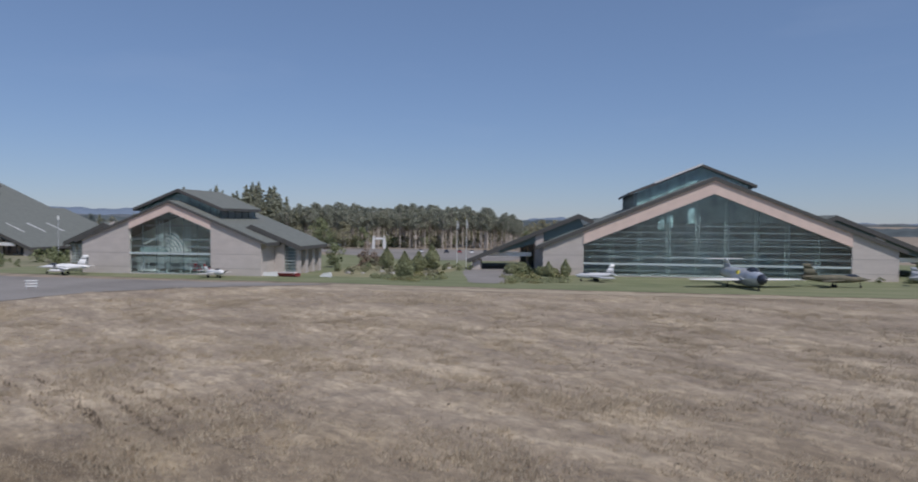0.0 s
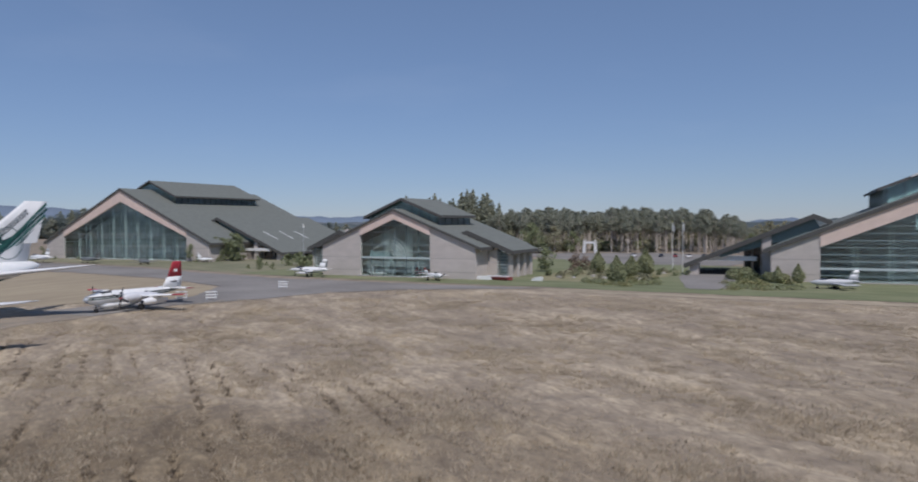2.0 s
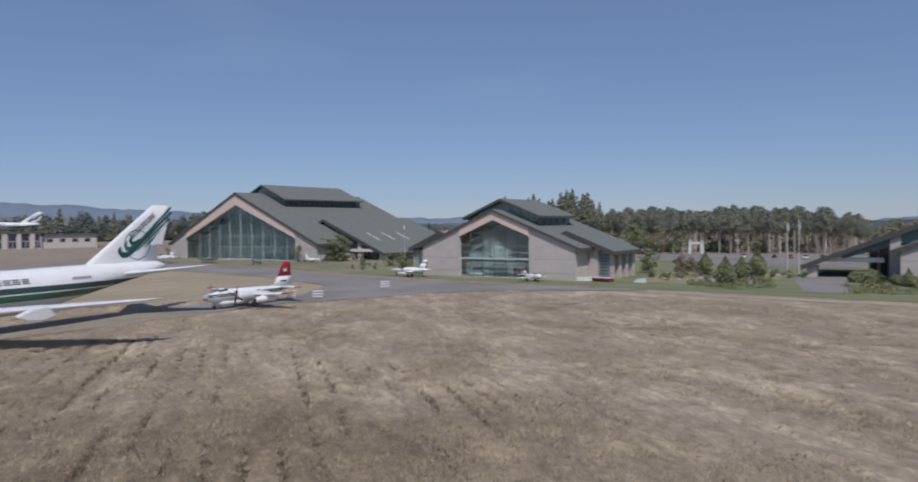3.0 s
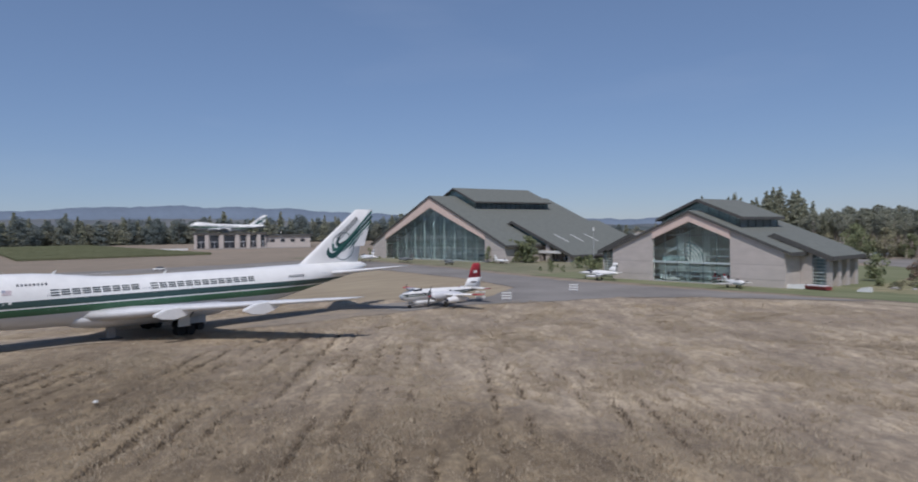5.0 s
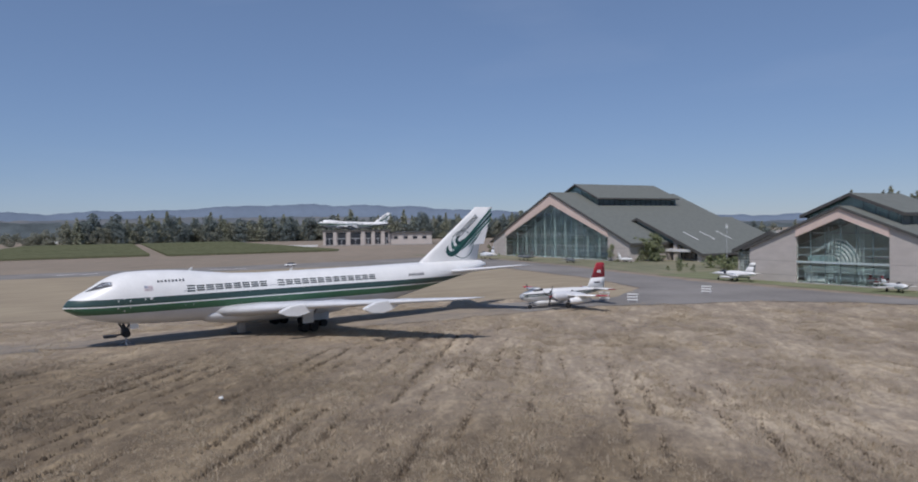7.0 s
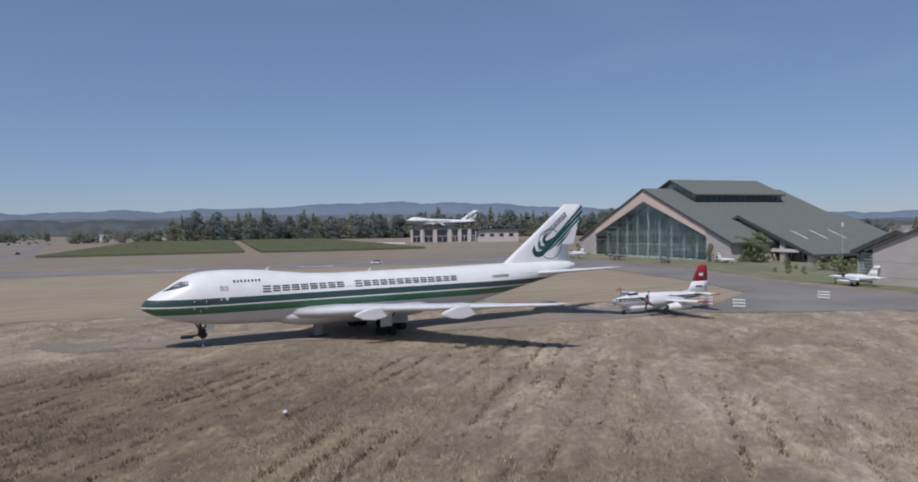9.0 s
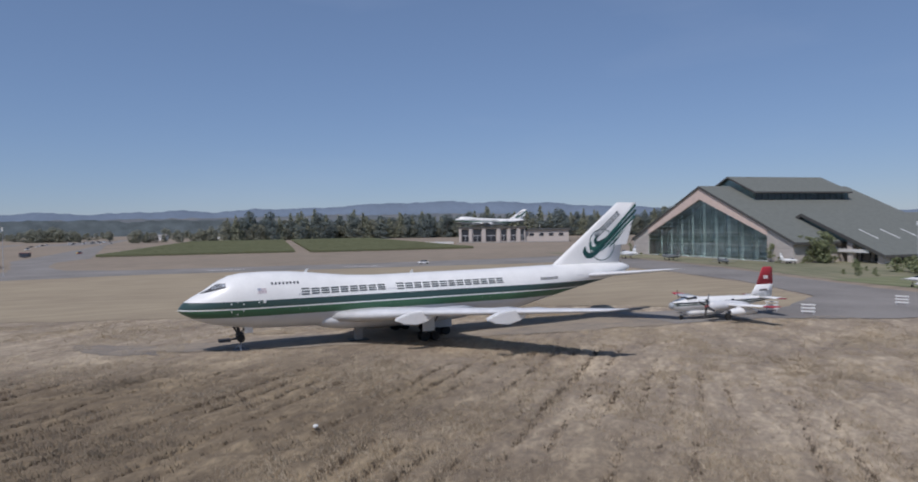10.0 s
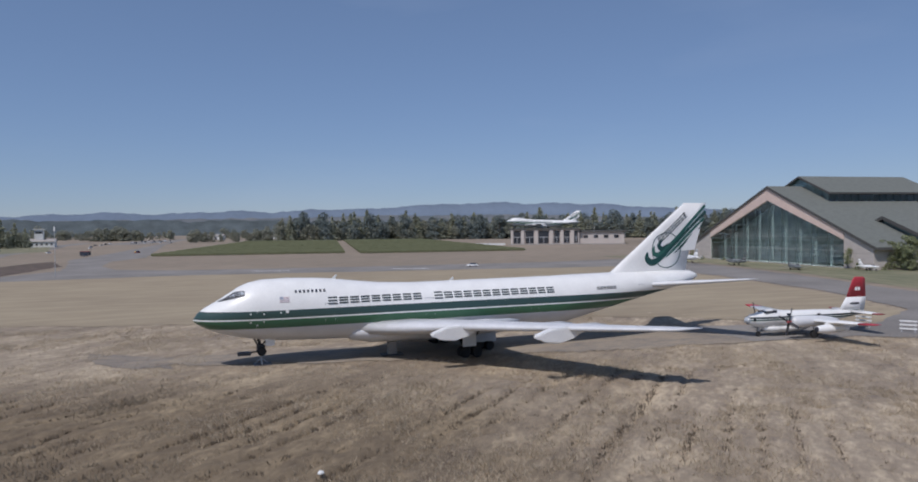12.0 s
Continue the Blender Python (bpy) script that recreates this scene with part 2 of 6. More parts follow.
ROW = math.atan2(0.61, -0.79)
M["field"] = field_mat("rough_dry_field", (0.66, 0.545, 0.385), (0.20, 0.161, 0.124), ROW, big=0.06, third=(0.335, 0.273, 0.20), tilled=(0.004, -0.03, 0.55), grain=0.10)
M["mown"] = field_mat("mown_dry_grass", (0.38, 0.315, 0.215), (0.285, 0.232, 0.162), radians(97), stripe=0.25)
M["far"] = field_mat("far_dry_grass", (0.335, 0.272, 0.205), (0.21, 0.175, 0.132), radians(97), big=0.006)
M["lawn"] = field_mat("lawn_grass", (0.24, 0.235, 0.14), (0.14, 0.16, 0.088), 0.0, third=(0.18, 0.196, 0.105))
M["poorlawn"] = field_mat("thin_lawn_grass", (0.285, 0.255, 0.17), (0.135, 0.15, 0.09), 0.0, third=(0.205, 0.2, 0.125))
M["pad"] = field_mat("dusty_old_asphalt", (0.42, 0.345, 0.245), (0.19, 0.172, 0.155), radians(97), big=0.07, third=(0.30, 0.252, 0.195), grain=0.12)
M["worn"] = field_mat("worn_old_asphalt", (0.36, 0.295, 0.215), (0.165, 0.152, 0.138), radians(97), big=0.12, third=(0.24, 0.208, 0.172), grain=0.15)
M["ploughed"] = field_mat("dark_brown_soil", (0.155, 0.12, 0.095), (0.10, 0.08, 0.065), 0.4)
M["bed"] = field_mat("planted_bed", (0.33, 0.285, 0.18), (0.16, 0.165, 0.085), 0.3, big=0.12, third=(0.235, 0.225, 0.125))
M["gravel"] = field_mat("gravel_edge", (0.45, 0.375, 0.27), (0.30, 0.25, 0.18), 0.0)


# ---- mesh helpers ----
def part(name, bm, material, parent=None, label="", smooth=False):
    """Links a bmesh as one mesh object under a thing or a part."""
    me = bpy.data.meshes.new(name)
    bmesh.ops.recalc_face_normals(bm, faces=bm.faces)
    bm.to_mesh(me)
    bm.free()
    if material is not None:
        me.materials.append(material)
    if smooth:
        for p in me.polygons:
            p.use_smooth = True
    ob = new(name, me)
    if parent is not None:
        ob.parent = parent
    if label:
        ob["label"] = label
    return ob


def thing(name, at, label, category, group="", kind="", turn=0.0, size=1.0):
    ob = new(name)
    ob.empty_display_size = 0.5
    ob.matrix_basis = Matrix.LocRotScale(at, Euler((0, 0, turn)), (size, size, size))
    return tagged(ob, label, category, group, kind)


def box(bm, x0, x1, y0, y1, z0, z1):
    v = [bm.verts.new(p) for p in ((x0, y0, z0), (x1, y0, z0), (x1, y1, z0), (x0, y1, z0), (x0, y0, z1), (x1, y0, z1), (x1, y1, z1), (x0, y1, z1))]
    for f in ((0, 3, 2, 1), (4, 5, 6, 7), (0, 1, 5, 4), (1, 2, 6, 5), (2, 3, 7, 6), (3, 0, 4, 7)):
        bm.faces.new([v[i] for i in f])
    return bm


def cube(x0, x1, y0, y1, z0, z1):
    return box(bmesh.new(), x0, x1, y0, y1, z0, z1)


def prism(bm, pts, way):
    """A solid: the polygon pts (3D) pushed along way."""
    a = [bm.verts.new(p) for p in pts]
    b = [bm.verts.new(Vector(p) + Vector(way)) for p in pts]
    bm.faces.new(a)
    bm.faces.new(b[::-1])
    n = len(a)
    for i in range(n):
        bm.faces.new((a[i], a[(i + 1) % n], b[(i + 1) % n], b[i]))
    return bm


def loft(bm, rings, caps=True):
    vs = [[bm.verts.new(p) for p in r] for r in rings]
    n = len(rings[0])
    for a, b in zip(vs, vs[1:]):
        for i in range(n):
            bm.faces.new((a[i], a[(i + 1) % n], b[(i + 1) % n], b[i]))
    if caps:
        bm.faces.new(vs[0][::-1])
        bm.faces.new(vs[-1])
    return bm


def tube(bm, a, b, r0, r1=None, n=8):
    a, b = Vector(a), Vector(b)
    r1 = r0 if r1 is None else r1
    d = (b - a).normalized()
    u = d.orthogonal().normalized()
    w = d.cross(u)
    rings = [[p + (u * math.cos(t) + w * math.sin(t)) * r for t in (2 * math.pi * i / n for i in range(n))] for p, r in ((a, r0), (b, r1))]
    return loft(bm, rings)


def wheel(bm, c, r, w, n=14):
    """A tyre on an axle along x."""
    x, y, z = c
    prof = ((-w / 2, r * 0.55), (-w / 2, r * 0.88), (-w * 0.3, r), (w * 0.3, r), (w / 2, r * 0.88), (w / 2, r * 0.55))
    rings = [[(x + dx, y + rr * math.cos(t), z + rr * math.sin(t)) for t in (2 * math.pi * i / n for i in range(n))] for dx, rr in prof]
    return loft(bm, rings)


def lerp(table, s):
    """Linear reading of rows (s, a, b, ...)."""
    if s <= table[0][0]:
        return table[0][1:]
    for p, q in zip(table, table[1:]):
        if s <= q[0]:
            t = (s - p[0]) / (q[0] - p[0])
            return tuple(a + (b - a) * t for a, b in zip(p[1:], q[1:]))
    return table[-1][1:]


def foil(le, chord, thick, along, n=5):
    """A ring of an aerofoil: le is the leading edge, the chord runs along +y, the thickness along `along`."""
    le, along = Vector(le), Vector(along)
    prof = ((0, 0), (0.03, 0.30), (0.12, 0.46), (0.35, 0.5), (0.7, 0.28), (1, 0.03))
    up = [le + Vector((0, chord * c, 0)) + along * (thick * h) for c, h in prof]
    dn = [le + Vector((0, chord * c, 0)) - along * (thick * h) for c, h in prof[:0:-1]]
    return up + dn


def furrow(x, y):
    """How deep a point lies in one of the furrow rows, 0 to 1."""
    u, w = x * math.cos(ROW) + y * math.sin(ROW), -x * math.sin(ROW) + y * math.cos(ROW)
    rows = max(0.0, math.cos(w * 2 * math.pi / 2.4 + 1.2 * noise.noise((u * 0.08, w * 0.08, 1.0)))) ** 3
    area = max(0.0, min(1.0, (62 - y) / 22)) * max(0.0, min(1.0, (-x - 8) / 20)) * max(0.0, min(1.0, (x + 97) / 12))
    return rows * area * max(0.0, min(1.0, 0.5 + 1.5 * noise.noise((u * 0.07, w * 0.25, 11.0)) + 0.5 * noise.noise((u * 0.5, w * 0.5, 4.0))))


def gz(x, y):
    """The ground's height: level."""
    return 0.0


# ---- ground ----
def sheet(name, outline, material, z, label, category, cell=3.0, ragged=1.3):
    """A ground surface inside an outline, its rim made uneven."""
    pts = []
    for (x0, y0), (x1, y1) in zip(outline, outline[1:] + outline[:1]):
        k = max(1, int(math.hypot(x1 - x0, y1 - y0) / cell))
        for i in range(k):
            x, y = x0 + (x1 - x0) * i / k, y0 + (y1 - y0) * i / k
            x += ragged * noise.noise((x * 0.11, y * 0.11, 3.0)) + 0.5 * ragged * noise.noise((x * 0.5, y * 0.5, 9.0))
            y += ragged * noise.noise((x * 0.11, y * 0.11, 7.0)) + 0.5 * ragged * noise.noise((x * 0.5, y * 0.5, 5.0))
            pts.append((x, y, z + gz(x, y)))
    bm = bmesh.new()
    bm.faces.new([bm.verts.new(p) for p in pts])
    bmesh.ops.triangulate(bm, faces=bm.faces)
    for f in bm.faces:
        if f.normal.z < 0:
            f.normal_flip()
    me = bpy.data.meshes.new(name)
    bm.to_mesh(me)
    bm.free()
    me.materials.append(material)
    return tagged(new(name, me), label, category, kind="structure")


def rough_ground():
    """The open ground: fine near the walk, coarse towards the horizon."""
    def steps(a, b, fine, far):
        xs = list(np.arange(a, b + 0.01, fine))
        d, x = fine, b
        hi = []
        while x < far:
            d *= 1.35
            x += d
            hi.append(x)
        d, x, lo = fine, a, []
        while x > -far:
            d *= 1.35
            x -= d
            lo.append(x)
        return np.array(lo[::-1] + xs + hi)

    xs, ys = steps(-146, 70, 0.42, 4700), steps(-60, 132, 0.42, 4700)
    X, Y = np.meshgrid(xs, ys)
    Z = np.zeros_like(X)
    c, s = math.cos(ROW), math.sin(ROW)
    for j in range(len(ys)):
        for i in range(len(xs)):
            x, y = X[j, i], Y[j, i]
            if -150 < x < 76 and -66 < y < 140:
                near = min(1.0, max(0.0, (x + 139) / 8), max(0.0, (126 - y) / 14))
                if -117 < x < -92 and -22 < y:
                    near = 0.0
                elif -140 < x < -88 and -30 < y:
                    near *= 0.3
                u, v = x * c + y * s, -x * s + y * c
                h = 0.22 * noise.noise((x * 0.12, y * 0.12, 0)) + 0.14 * noise.noise((u * 0.3, v * 0.6, 4)) + 0.17 * noise.noise((x * 0.55, y * 0.55, 2)) + 0.13 * noise.noise((u * 0.8, v * 1.15, 6)) - 0.55 * furrow(x, y)
                Z[j, i] = h * near - 0.02
            else:
                Z[j, i] = gz(x, y)
    n, m = len(xs), len(ys)
    idx = np.arange(n * m).reshape(m, n)
    faces = np.stack([idx[:-1, :-1], idx[:-1, 1:], idx[1:, 1:], idx[1:, :-1]], -1).reshape(-1, 4)
    me = bpy.data.meshes.new("ground")
    me.from_pydata(np.stack([X, Y, Z], -1).reshape(-1, 3).tolist(), [], faces.tolist())
    me.materials.append(M["field"])
    me.materials.append(M["far"])
    cx, cy = X.reshape(-1)[faces].mean(1), Y.reshape(-1)[faces].mean(1)
    out = ((cx < -145) | (cy > 140) | (cx > 140) | (cy < -140)).astype(np.int32)
    me.polygons.foreach_set("material_index", out)
    for p in me.polygons:
        p.use_smooth = True
    return tagged(new("ground", me), "brown uneven dry grass field with straw patches", "ground", kind="structure")


rough_ground()
sheet("mown_field", [(-168, -140), (-144, -38), (-137.5, -5), (-133, 30), (-126, 66), (-106, 96), (-118, 112), (-150, 124), (-200, 132), (-264, 128), (-268, 60), (-272, -40), (-280, -140)],
      M["mown"], 0.03, "pale straw-coloured mown dry grass", "grass field")
sheet("taxiway", [(-262, 132), (-266, 60), (-270, -30), (-256, -92), (-262, -100), (-300, -89), (-318, -84), (-350, -80), (-318, -66), (-303, -40), (-300, 40), (-306, 118), (-318, 160), (-270, 166), (-205, 158), (-160, 147), (-128, 140), (-94, 139), (-70, 139),
                  (-48, 139.5), (-60, 133), (-76, 124), (-88, 112), (-92, 98), (-99, 84), (-99, 68), (-114, 66), (-108, 96), (-122, 116), (-155, 127), (-205, 134)],
      M["asphalt"], 0.06, "worn grey asphalt taxiway and apron", "taxiway")
sheet("parking_pad", [(-99, 69), (-98, 55), (-99.5, 40), (-99.5, 20), (-100.5, 6), (-102, -2), (-104.5, -5), (-107.5, -4), (-108.5, 2), (-110, 20), (-114, 50), (-114, 67)],
      M["pad"], 0.05, "dusty cracked old asphalt parking strip", "parking pad", cell=2.0, ragged=2.4)
sheet("worn_patch", [(-100.5, -3), (-102, -9), (-106, -13), (-113, -16.5), (-112, -12), (-108.5, -7), (-106, -4)], M["worn"], 0.03, "small bare patch of old asphalt in the grass", "asphalt patch", cell=1.0, ragged=1.6)
sheet("airfield_road", [(-316, -64), (-350, -79), (-400, -88), (-450, -82), (-560, -100), (-896, -156), (-1400, -210), (-1400, -228), (-925, -166), (-554, -126), (-466, -119), (-430, -117), (-357, -95), (-318, -85)],
      M["asphalt"], 0.05, "long grey asphalt airfield road", "road")
sheet("side_road", [(-262, -100), (-330, -124), (-400, -150), (-546, -190), (-700, -212), (-866, -254), (-1059, -280), (-1059, -300), (-860, -275), (-690, -234), (-540, -214), (-396, -176), (-320, -146), (-262, -122)],
      M["asphalt"], 0.045, "grey side road on the airfield", "road")
sheet("lawn", [(-150, 149), (-120, 146), (-92, 143.5), (-50, 142), (0, 139), (60, 138), (130, 140), (190, 150), (190, 240), (100, 250), (-30, 230), (-60, 260), (-120, 250), (-150, 200)],
      M["lawn"], 0.05, "green mown lawn before the halls", "lawn")
sheet("thin_lawn", [(-350, 158), (-318, 166), (-270, 171), (-205, 163), (-160, 152), (-149, 150), (-148, 205), (-190, 230), (-350, 230)],
      M["poorlawn"], 0.045, "thin yellowish green lawn", "lawn")
sheet("gravel_edge", [(-48, 139), (0, 136), (60, 135), (130, 137), (190, 147), (190, 143), (130, 132.5), (60, 131), (0, 132.5), (-48, 135)],
      M["gravel"], 0.04, "narrow strip of pale gravel beside the lawn", "gravel strip")
sheet("driveway", [(-21.0, 152), (-19.5, 149.5), (-14.5, 149.5), (-12.5, 153), (-13, 172), (-14, 215), (-30, 215), (-27, 180)], M["asphalt"], 0.10, "dark asphalt driveway to the entrance canopy", "driveway", ragged=0.3)
sheet("garden_bed", [(-62, 163), (-56, 158.5), (-47, 158.5), (-42, 168), (-30, 176), (-30, 203), (-45, 210), (-64, 206), (-62, 182)], M["bed"], 0.075, "olive-brown planted garden bed", "garden bed", cell=3.0, ragged=1.2)
sheet("far_apron", [(-880, -185), (-1260, -190), (-1270, -245), (-900, -236)], M["asphalt"], 0.055, "pale worn apron of the far airfield", "apron")
sheet("car_park", [(-60, 232), (-20, 232), (-5, 300), (-60, 318), (-120, 306), (-110, 280)], M["asphalt"], 0.09, "grey asphalt car park before the woods", "car park", ragged=0.3)

sheet("ploughed_patch", [(-283, -94), (-321, -96), (-357, -97), (-411, -119), (-396, -123), (-359, -124), (-300, -106)], M["ploughed"], 0.07, "dark brown bare soil between the airfield roads", "soil")
sheet("far_grass", [(-752, -233), (-618, -192), (-560, -215), (-645, -250), (-789, -300), (-900, -330), (-1000, -320)], M["poorlawn"], 0.05, "dull green grass beyond the side road", "grass field")


# ---- the three halls ----
def gable_poly(bm, pts, y0, y1):
    """A wall piece: (x, z) points, from y0 to y1."""
    return prism(bm, [(x, y0, z) for x, z in pts], (0, y1 - y0, 0))


def roof_pair(name, parent, x_peak, z_peak, x_low, x_in, slope, y0, y1, thick=0.55):
    """Two roof slabs that meet at a ridge, and their fascias."""
    out = -1 if x_low < x_peak else 1
    for tag, xe in (("outer", x_low), ("inner", x_in)):
        ze = z_peak - slope * abs(xe - x_peak)
        part("roof", gable_poly(bmesh.new(), ((x_peak, z_peak), (xe, ze), (xe, ze - thick), (x_peak, z_peak - thick)), y0, y1), M["roof"], parent)
        part("fascia", gable_poly(bmesh.new(), ((x_peak, z_peak - 0.1), (xe, ze - 0.1), (xe, ze - thick - 0.75), (x_peak, z_peak - thick - 0.75)), y0 - 0.25, y0 - 0.003), M["fascia"], parent)
        part("fascia", cube(min(xe, xe + out * 0.2) if tag == "outer" else xe - 0.1, max(xe, xe + out * 0.2) if tag == "outer" else xe + 0.1, y0, y1, ze - thick - 0.4, ze - 0.05), M["fascia"], parent)


def hall(at, gw, ge, ga, wall, apex, slope, pink, depth, cler, wings, mull, label, bays, pale=()):
    h = thing("museum_hall", at, label, "museum building", "museum halls")
    over, th, edge = (0.45, 0.6, 1.0) if gw > 20 else (0.4, 0.35, 0.62)
    top = lambda x: apex - slope * abs(x)                     # roof surface
    under = lambda x: top(x) - th - 0.05
    zw = under(wall)
    # front wall in two flanks, with block courses
    for sgn in (-1, 1):
        xa, xb = sgn * gw, sgn * wall
        zi = ge + pink[0]
        part("wall", gable_poly(bmesh.new(), ((xa, -0.6), (xb, -0.6), (xb, zw), (xa, zi)), 0, 0.9), M["wall"], h, "grey-tan block wall")
        for c in (1, 3):
            z = c * 1.75
            if z < zw - 0.5:
                part("course_line", cube(min(xa, xb) + 0.1, max(xa, xb) - 0.1, -0.02, -0.003, z, z + 0.10), M["concrete"], h)
        # pink band over the glass, following the roof
        part("gable_band", gable_poly(bmesh.new(), ((0, ga), (xa, ge), (xa, zi + 0.02), (xa, under(gw) - 0.05), (0, under(0) - 0.05)), -0.25, 0.5), M["pink"], h, "pale pink stucco band")
        # wall between band and roof beside the glass
        part("wall", gable_poly(bmesh.new(), ((xa, zi), (xb, zw), (xb, zw + 0.02), (xa, under(gw))), 0.0, 0.85), M["wall"], h)
        # side walls
        xs = sgn * wall
        part("side_wall", cube(min(xs, xs - sgn * 0.8), max(xs, xs - sgn * 0.8), 0.9, depth, -1.2, zw - 0.3), M["wall"], h)
        # roof slabs
        xe = sgn * (wall + 1.6)
        part("roof", gable_poly(bmesh.new(), ((0, apex), (xe, top(xe)), (xe, top(xe) - th), (0, apex - th)), -over, depth + over), M["roof"], h)
        part("fascia", gable_poly(bmesh.new(), ((0, apex - 0.08), (xe, top(xe) - 0.08), (xe, top(xe) - edge), (0, apex - edge)), -over - 0.25, -over - 0.003), M["fascia"], h, "dark brown-grey roof edge")
        part("soffit", gable_poly(bmesh.new(), ((0, apex - th - 0.01), (xe, top(xe) - th - 0.01), (xe, top(xe) - th - 0.2), (0, apex - th - 0.2)), -over, -0.26), M["soffit"], h)
        part("fascia", cube(min(xe, xe + sgn * 0.25), max(xe, xe + sgn * 0.25), -over, depth + over, top(xe) - 0.95, top(xe) - 0.08), M["fascia"], h)
    part("back_wall", gable_poly(bmesh.new(), ((-wall, -1), (wall, -1), (wall, zw), (0, under(0)), (-wall, zw)), depth - 0.6, depth), M["wall"], h)
    part("floor_slab", cube(-wall + 1, wall - 1, 0.9, depth - 1, 0.0, 0.12), M["floor"], h)
    # added screen: its tone stands in for indoor light, paler in the small hall
    part("partition", gable_poly(bmesh.new(), ((-wall + 2, 0), (wall - 2, 0), (wall - 2, zw - 1.5), (0, under(0) - 2), (-wall + 2, zw - 1.5)), min(11, depth * 0.4), min(11, depth * 0.4) + 0.4), M["dark" if gw > 20 else "pale"], h, "added screen whose tone stands in for indoor light")
    # glass front: panes between posts and rails
    rails, posts = mull
    gtop = lambda x: ga - (ga - ge) * abs(x) / gw
    xs = [-gw + 2 * gw * i / posts for i in range(posts + 1)]
    for x0, x1 in zip(xs, xs[1:]):
        cuts = [(x0, gtop(x0)), (x1, gtop(x1))] if x0 * x1 >= 0 else [(x0, gtop(x0)), (0, ga), (x1, gtop(x1))]
        g = part("pane", gable_poly(bmesh.new(), [(x0 + 0.04, 0.15), *[(x + (0.04 if x == x0 else -0.04 if x == x1 else 0), z - 0.05) for x, z in cuts], (x1 - 0.04, 0.15)][::1], 0.30, 0.34), M["glass"], h, "tinted glass pane")
        g.visible_shadow = False
    for x in xs[1:-1]:
        part("mullion", cube(x - 0.05, x + 0.05, 0.16, 0.44, 0, gtop(x) - 0.02), M["mullion"], h)
    for i in range(1, rails):
        z = i * ga / rails
        half = gw if z < ge else gw * (ga - z) / (ga - ge)
        if z > 0.64 * ga and i not in pale:
            continue
        wide = 0.24 if i in pale else 0.07
        part("rail", cube(-half, half, 0.12, 0.297, z - wide, z + wide), M["truss" if i in pale else "rail"], h)
    part("base_kerb", cube(-gw - 1, gw + 1, -0.5, 0.29, -0.5, 0.22), M["concrete"], h)
    # steel columns as lattices behind the glass
    for i in range(1, bays):
        x = -gw + 2 * gw * i / bays
        zt = gtop(x) - 0.6
        bm = bmesh.new()
        for dx in (-0.45, 0.45):
            box(bm, x + dx - 0.07, x + dx + 0.07, 2.2, 2.4, 0.1, zt)
        z = 0.8
        while z < zt - 1.3:
            s = 0.45 if int(z / 1.2) % 2 else -0.45
            tube(bm, (x - s, 2.32, z), (x + s, 2.32, z + 1.2), 0.06, n=5)
            z += 1.2
        part("lattice_column", bm, M["truss"], h, "pale steel lattice column")
    for z in (ge * 0.55, ge * 1.05):
        part("gallery_beam", cube(-gw * 0.96, gw * 0.96, 6, 6.5, z, z + 0.5), M["grey"], h)
    # raised clerestory over the ridge
    cy0, cy1, cl, cz = cler[:4]
    cr = cler[4] if len(cler) > 4 else cl
    kc = slope
    for sgn, cw in ((-1, cl), (1, cr)):
        xe = sgn * cw
        part("clerestory_roof", gable_poly(bmesh.new(), ((0, cz), (xe, cz - kc * cw), (xe, cz - kc * cw - 0.5), (0, cz - 0.5)), cy0 - 1.2, cy1 + 1.2), M["roof"], h)
        part("fascia", gable_poly(bmesh.new(), ((0, cz - 0.05), (xe, cz - kc * cw - 0.05), (xe, cz - kc * cw - 0.8), (0, cz - 0.8)), cy0 - 1.4, cy0 - 1.203), M["fascia"], h)
        part("fascia", cube(min(xe, xe + sgn * 0.15), max(xe, xe + sgn * 0.15), cy0 - 1.2, cy1 + 1.2, cz - kc * cw - 0.75, cz - kc * cw - 0.05), M["fascia"], h)
        xi = sgn * (cw - 1.3)
        zb, zt = top(xi) - 0.5, cz - kc * abs(xi) - 0.5
        g = part("clerestory_glass", cube(min(xi, xi - sgn * 0.08), max(xi, xi - sgn * 0.08), cy0, cy1, zb, zt), M["smoked"], h, "dark clerestory window band")
        g.visible_shadow = False
        # added dark sheet standing in for the dim space behind the windows
        part("clerestory_liner", cube(min(xi - sgn * 0.9, xi - sgn * 1.0), max(xi - sgn * 0.9, xi - sgn * 1.0), cy0, cy1, zb, zt), M["mullion"], h)
        n = max(3, int((cy1 - cy0) / 3.2))
        for i in range(n + 1):
            y = cy0 + (cy1 - cy0) * i / n
            part("clerestory_post", cube(min(xi, xi + sgn * 0.14), max(xi, xi + sgn * 0.14), y - 0.08, y + 0.08, zb, zt), M["mullion"], h)
        for yy in (cy0, cy1):
            g = part("clerestory_gable", gable_poly(bmesh.new(), ((0, top(0) - 0.3), (xi, top(xi) - 0.3), (xi, zt), (0, cz - 0.5)), yy - 0.06, yy + 0.06), M["glass"], h)
            g.visible_shadow = False
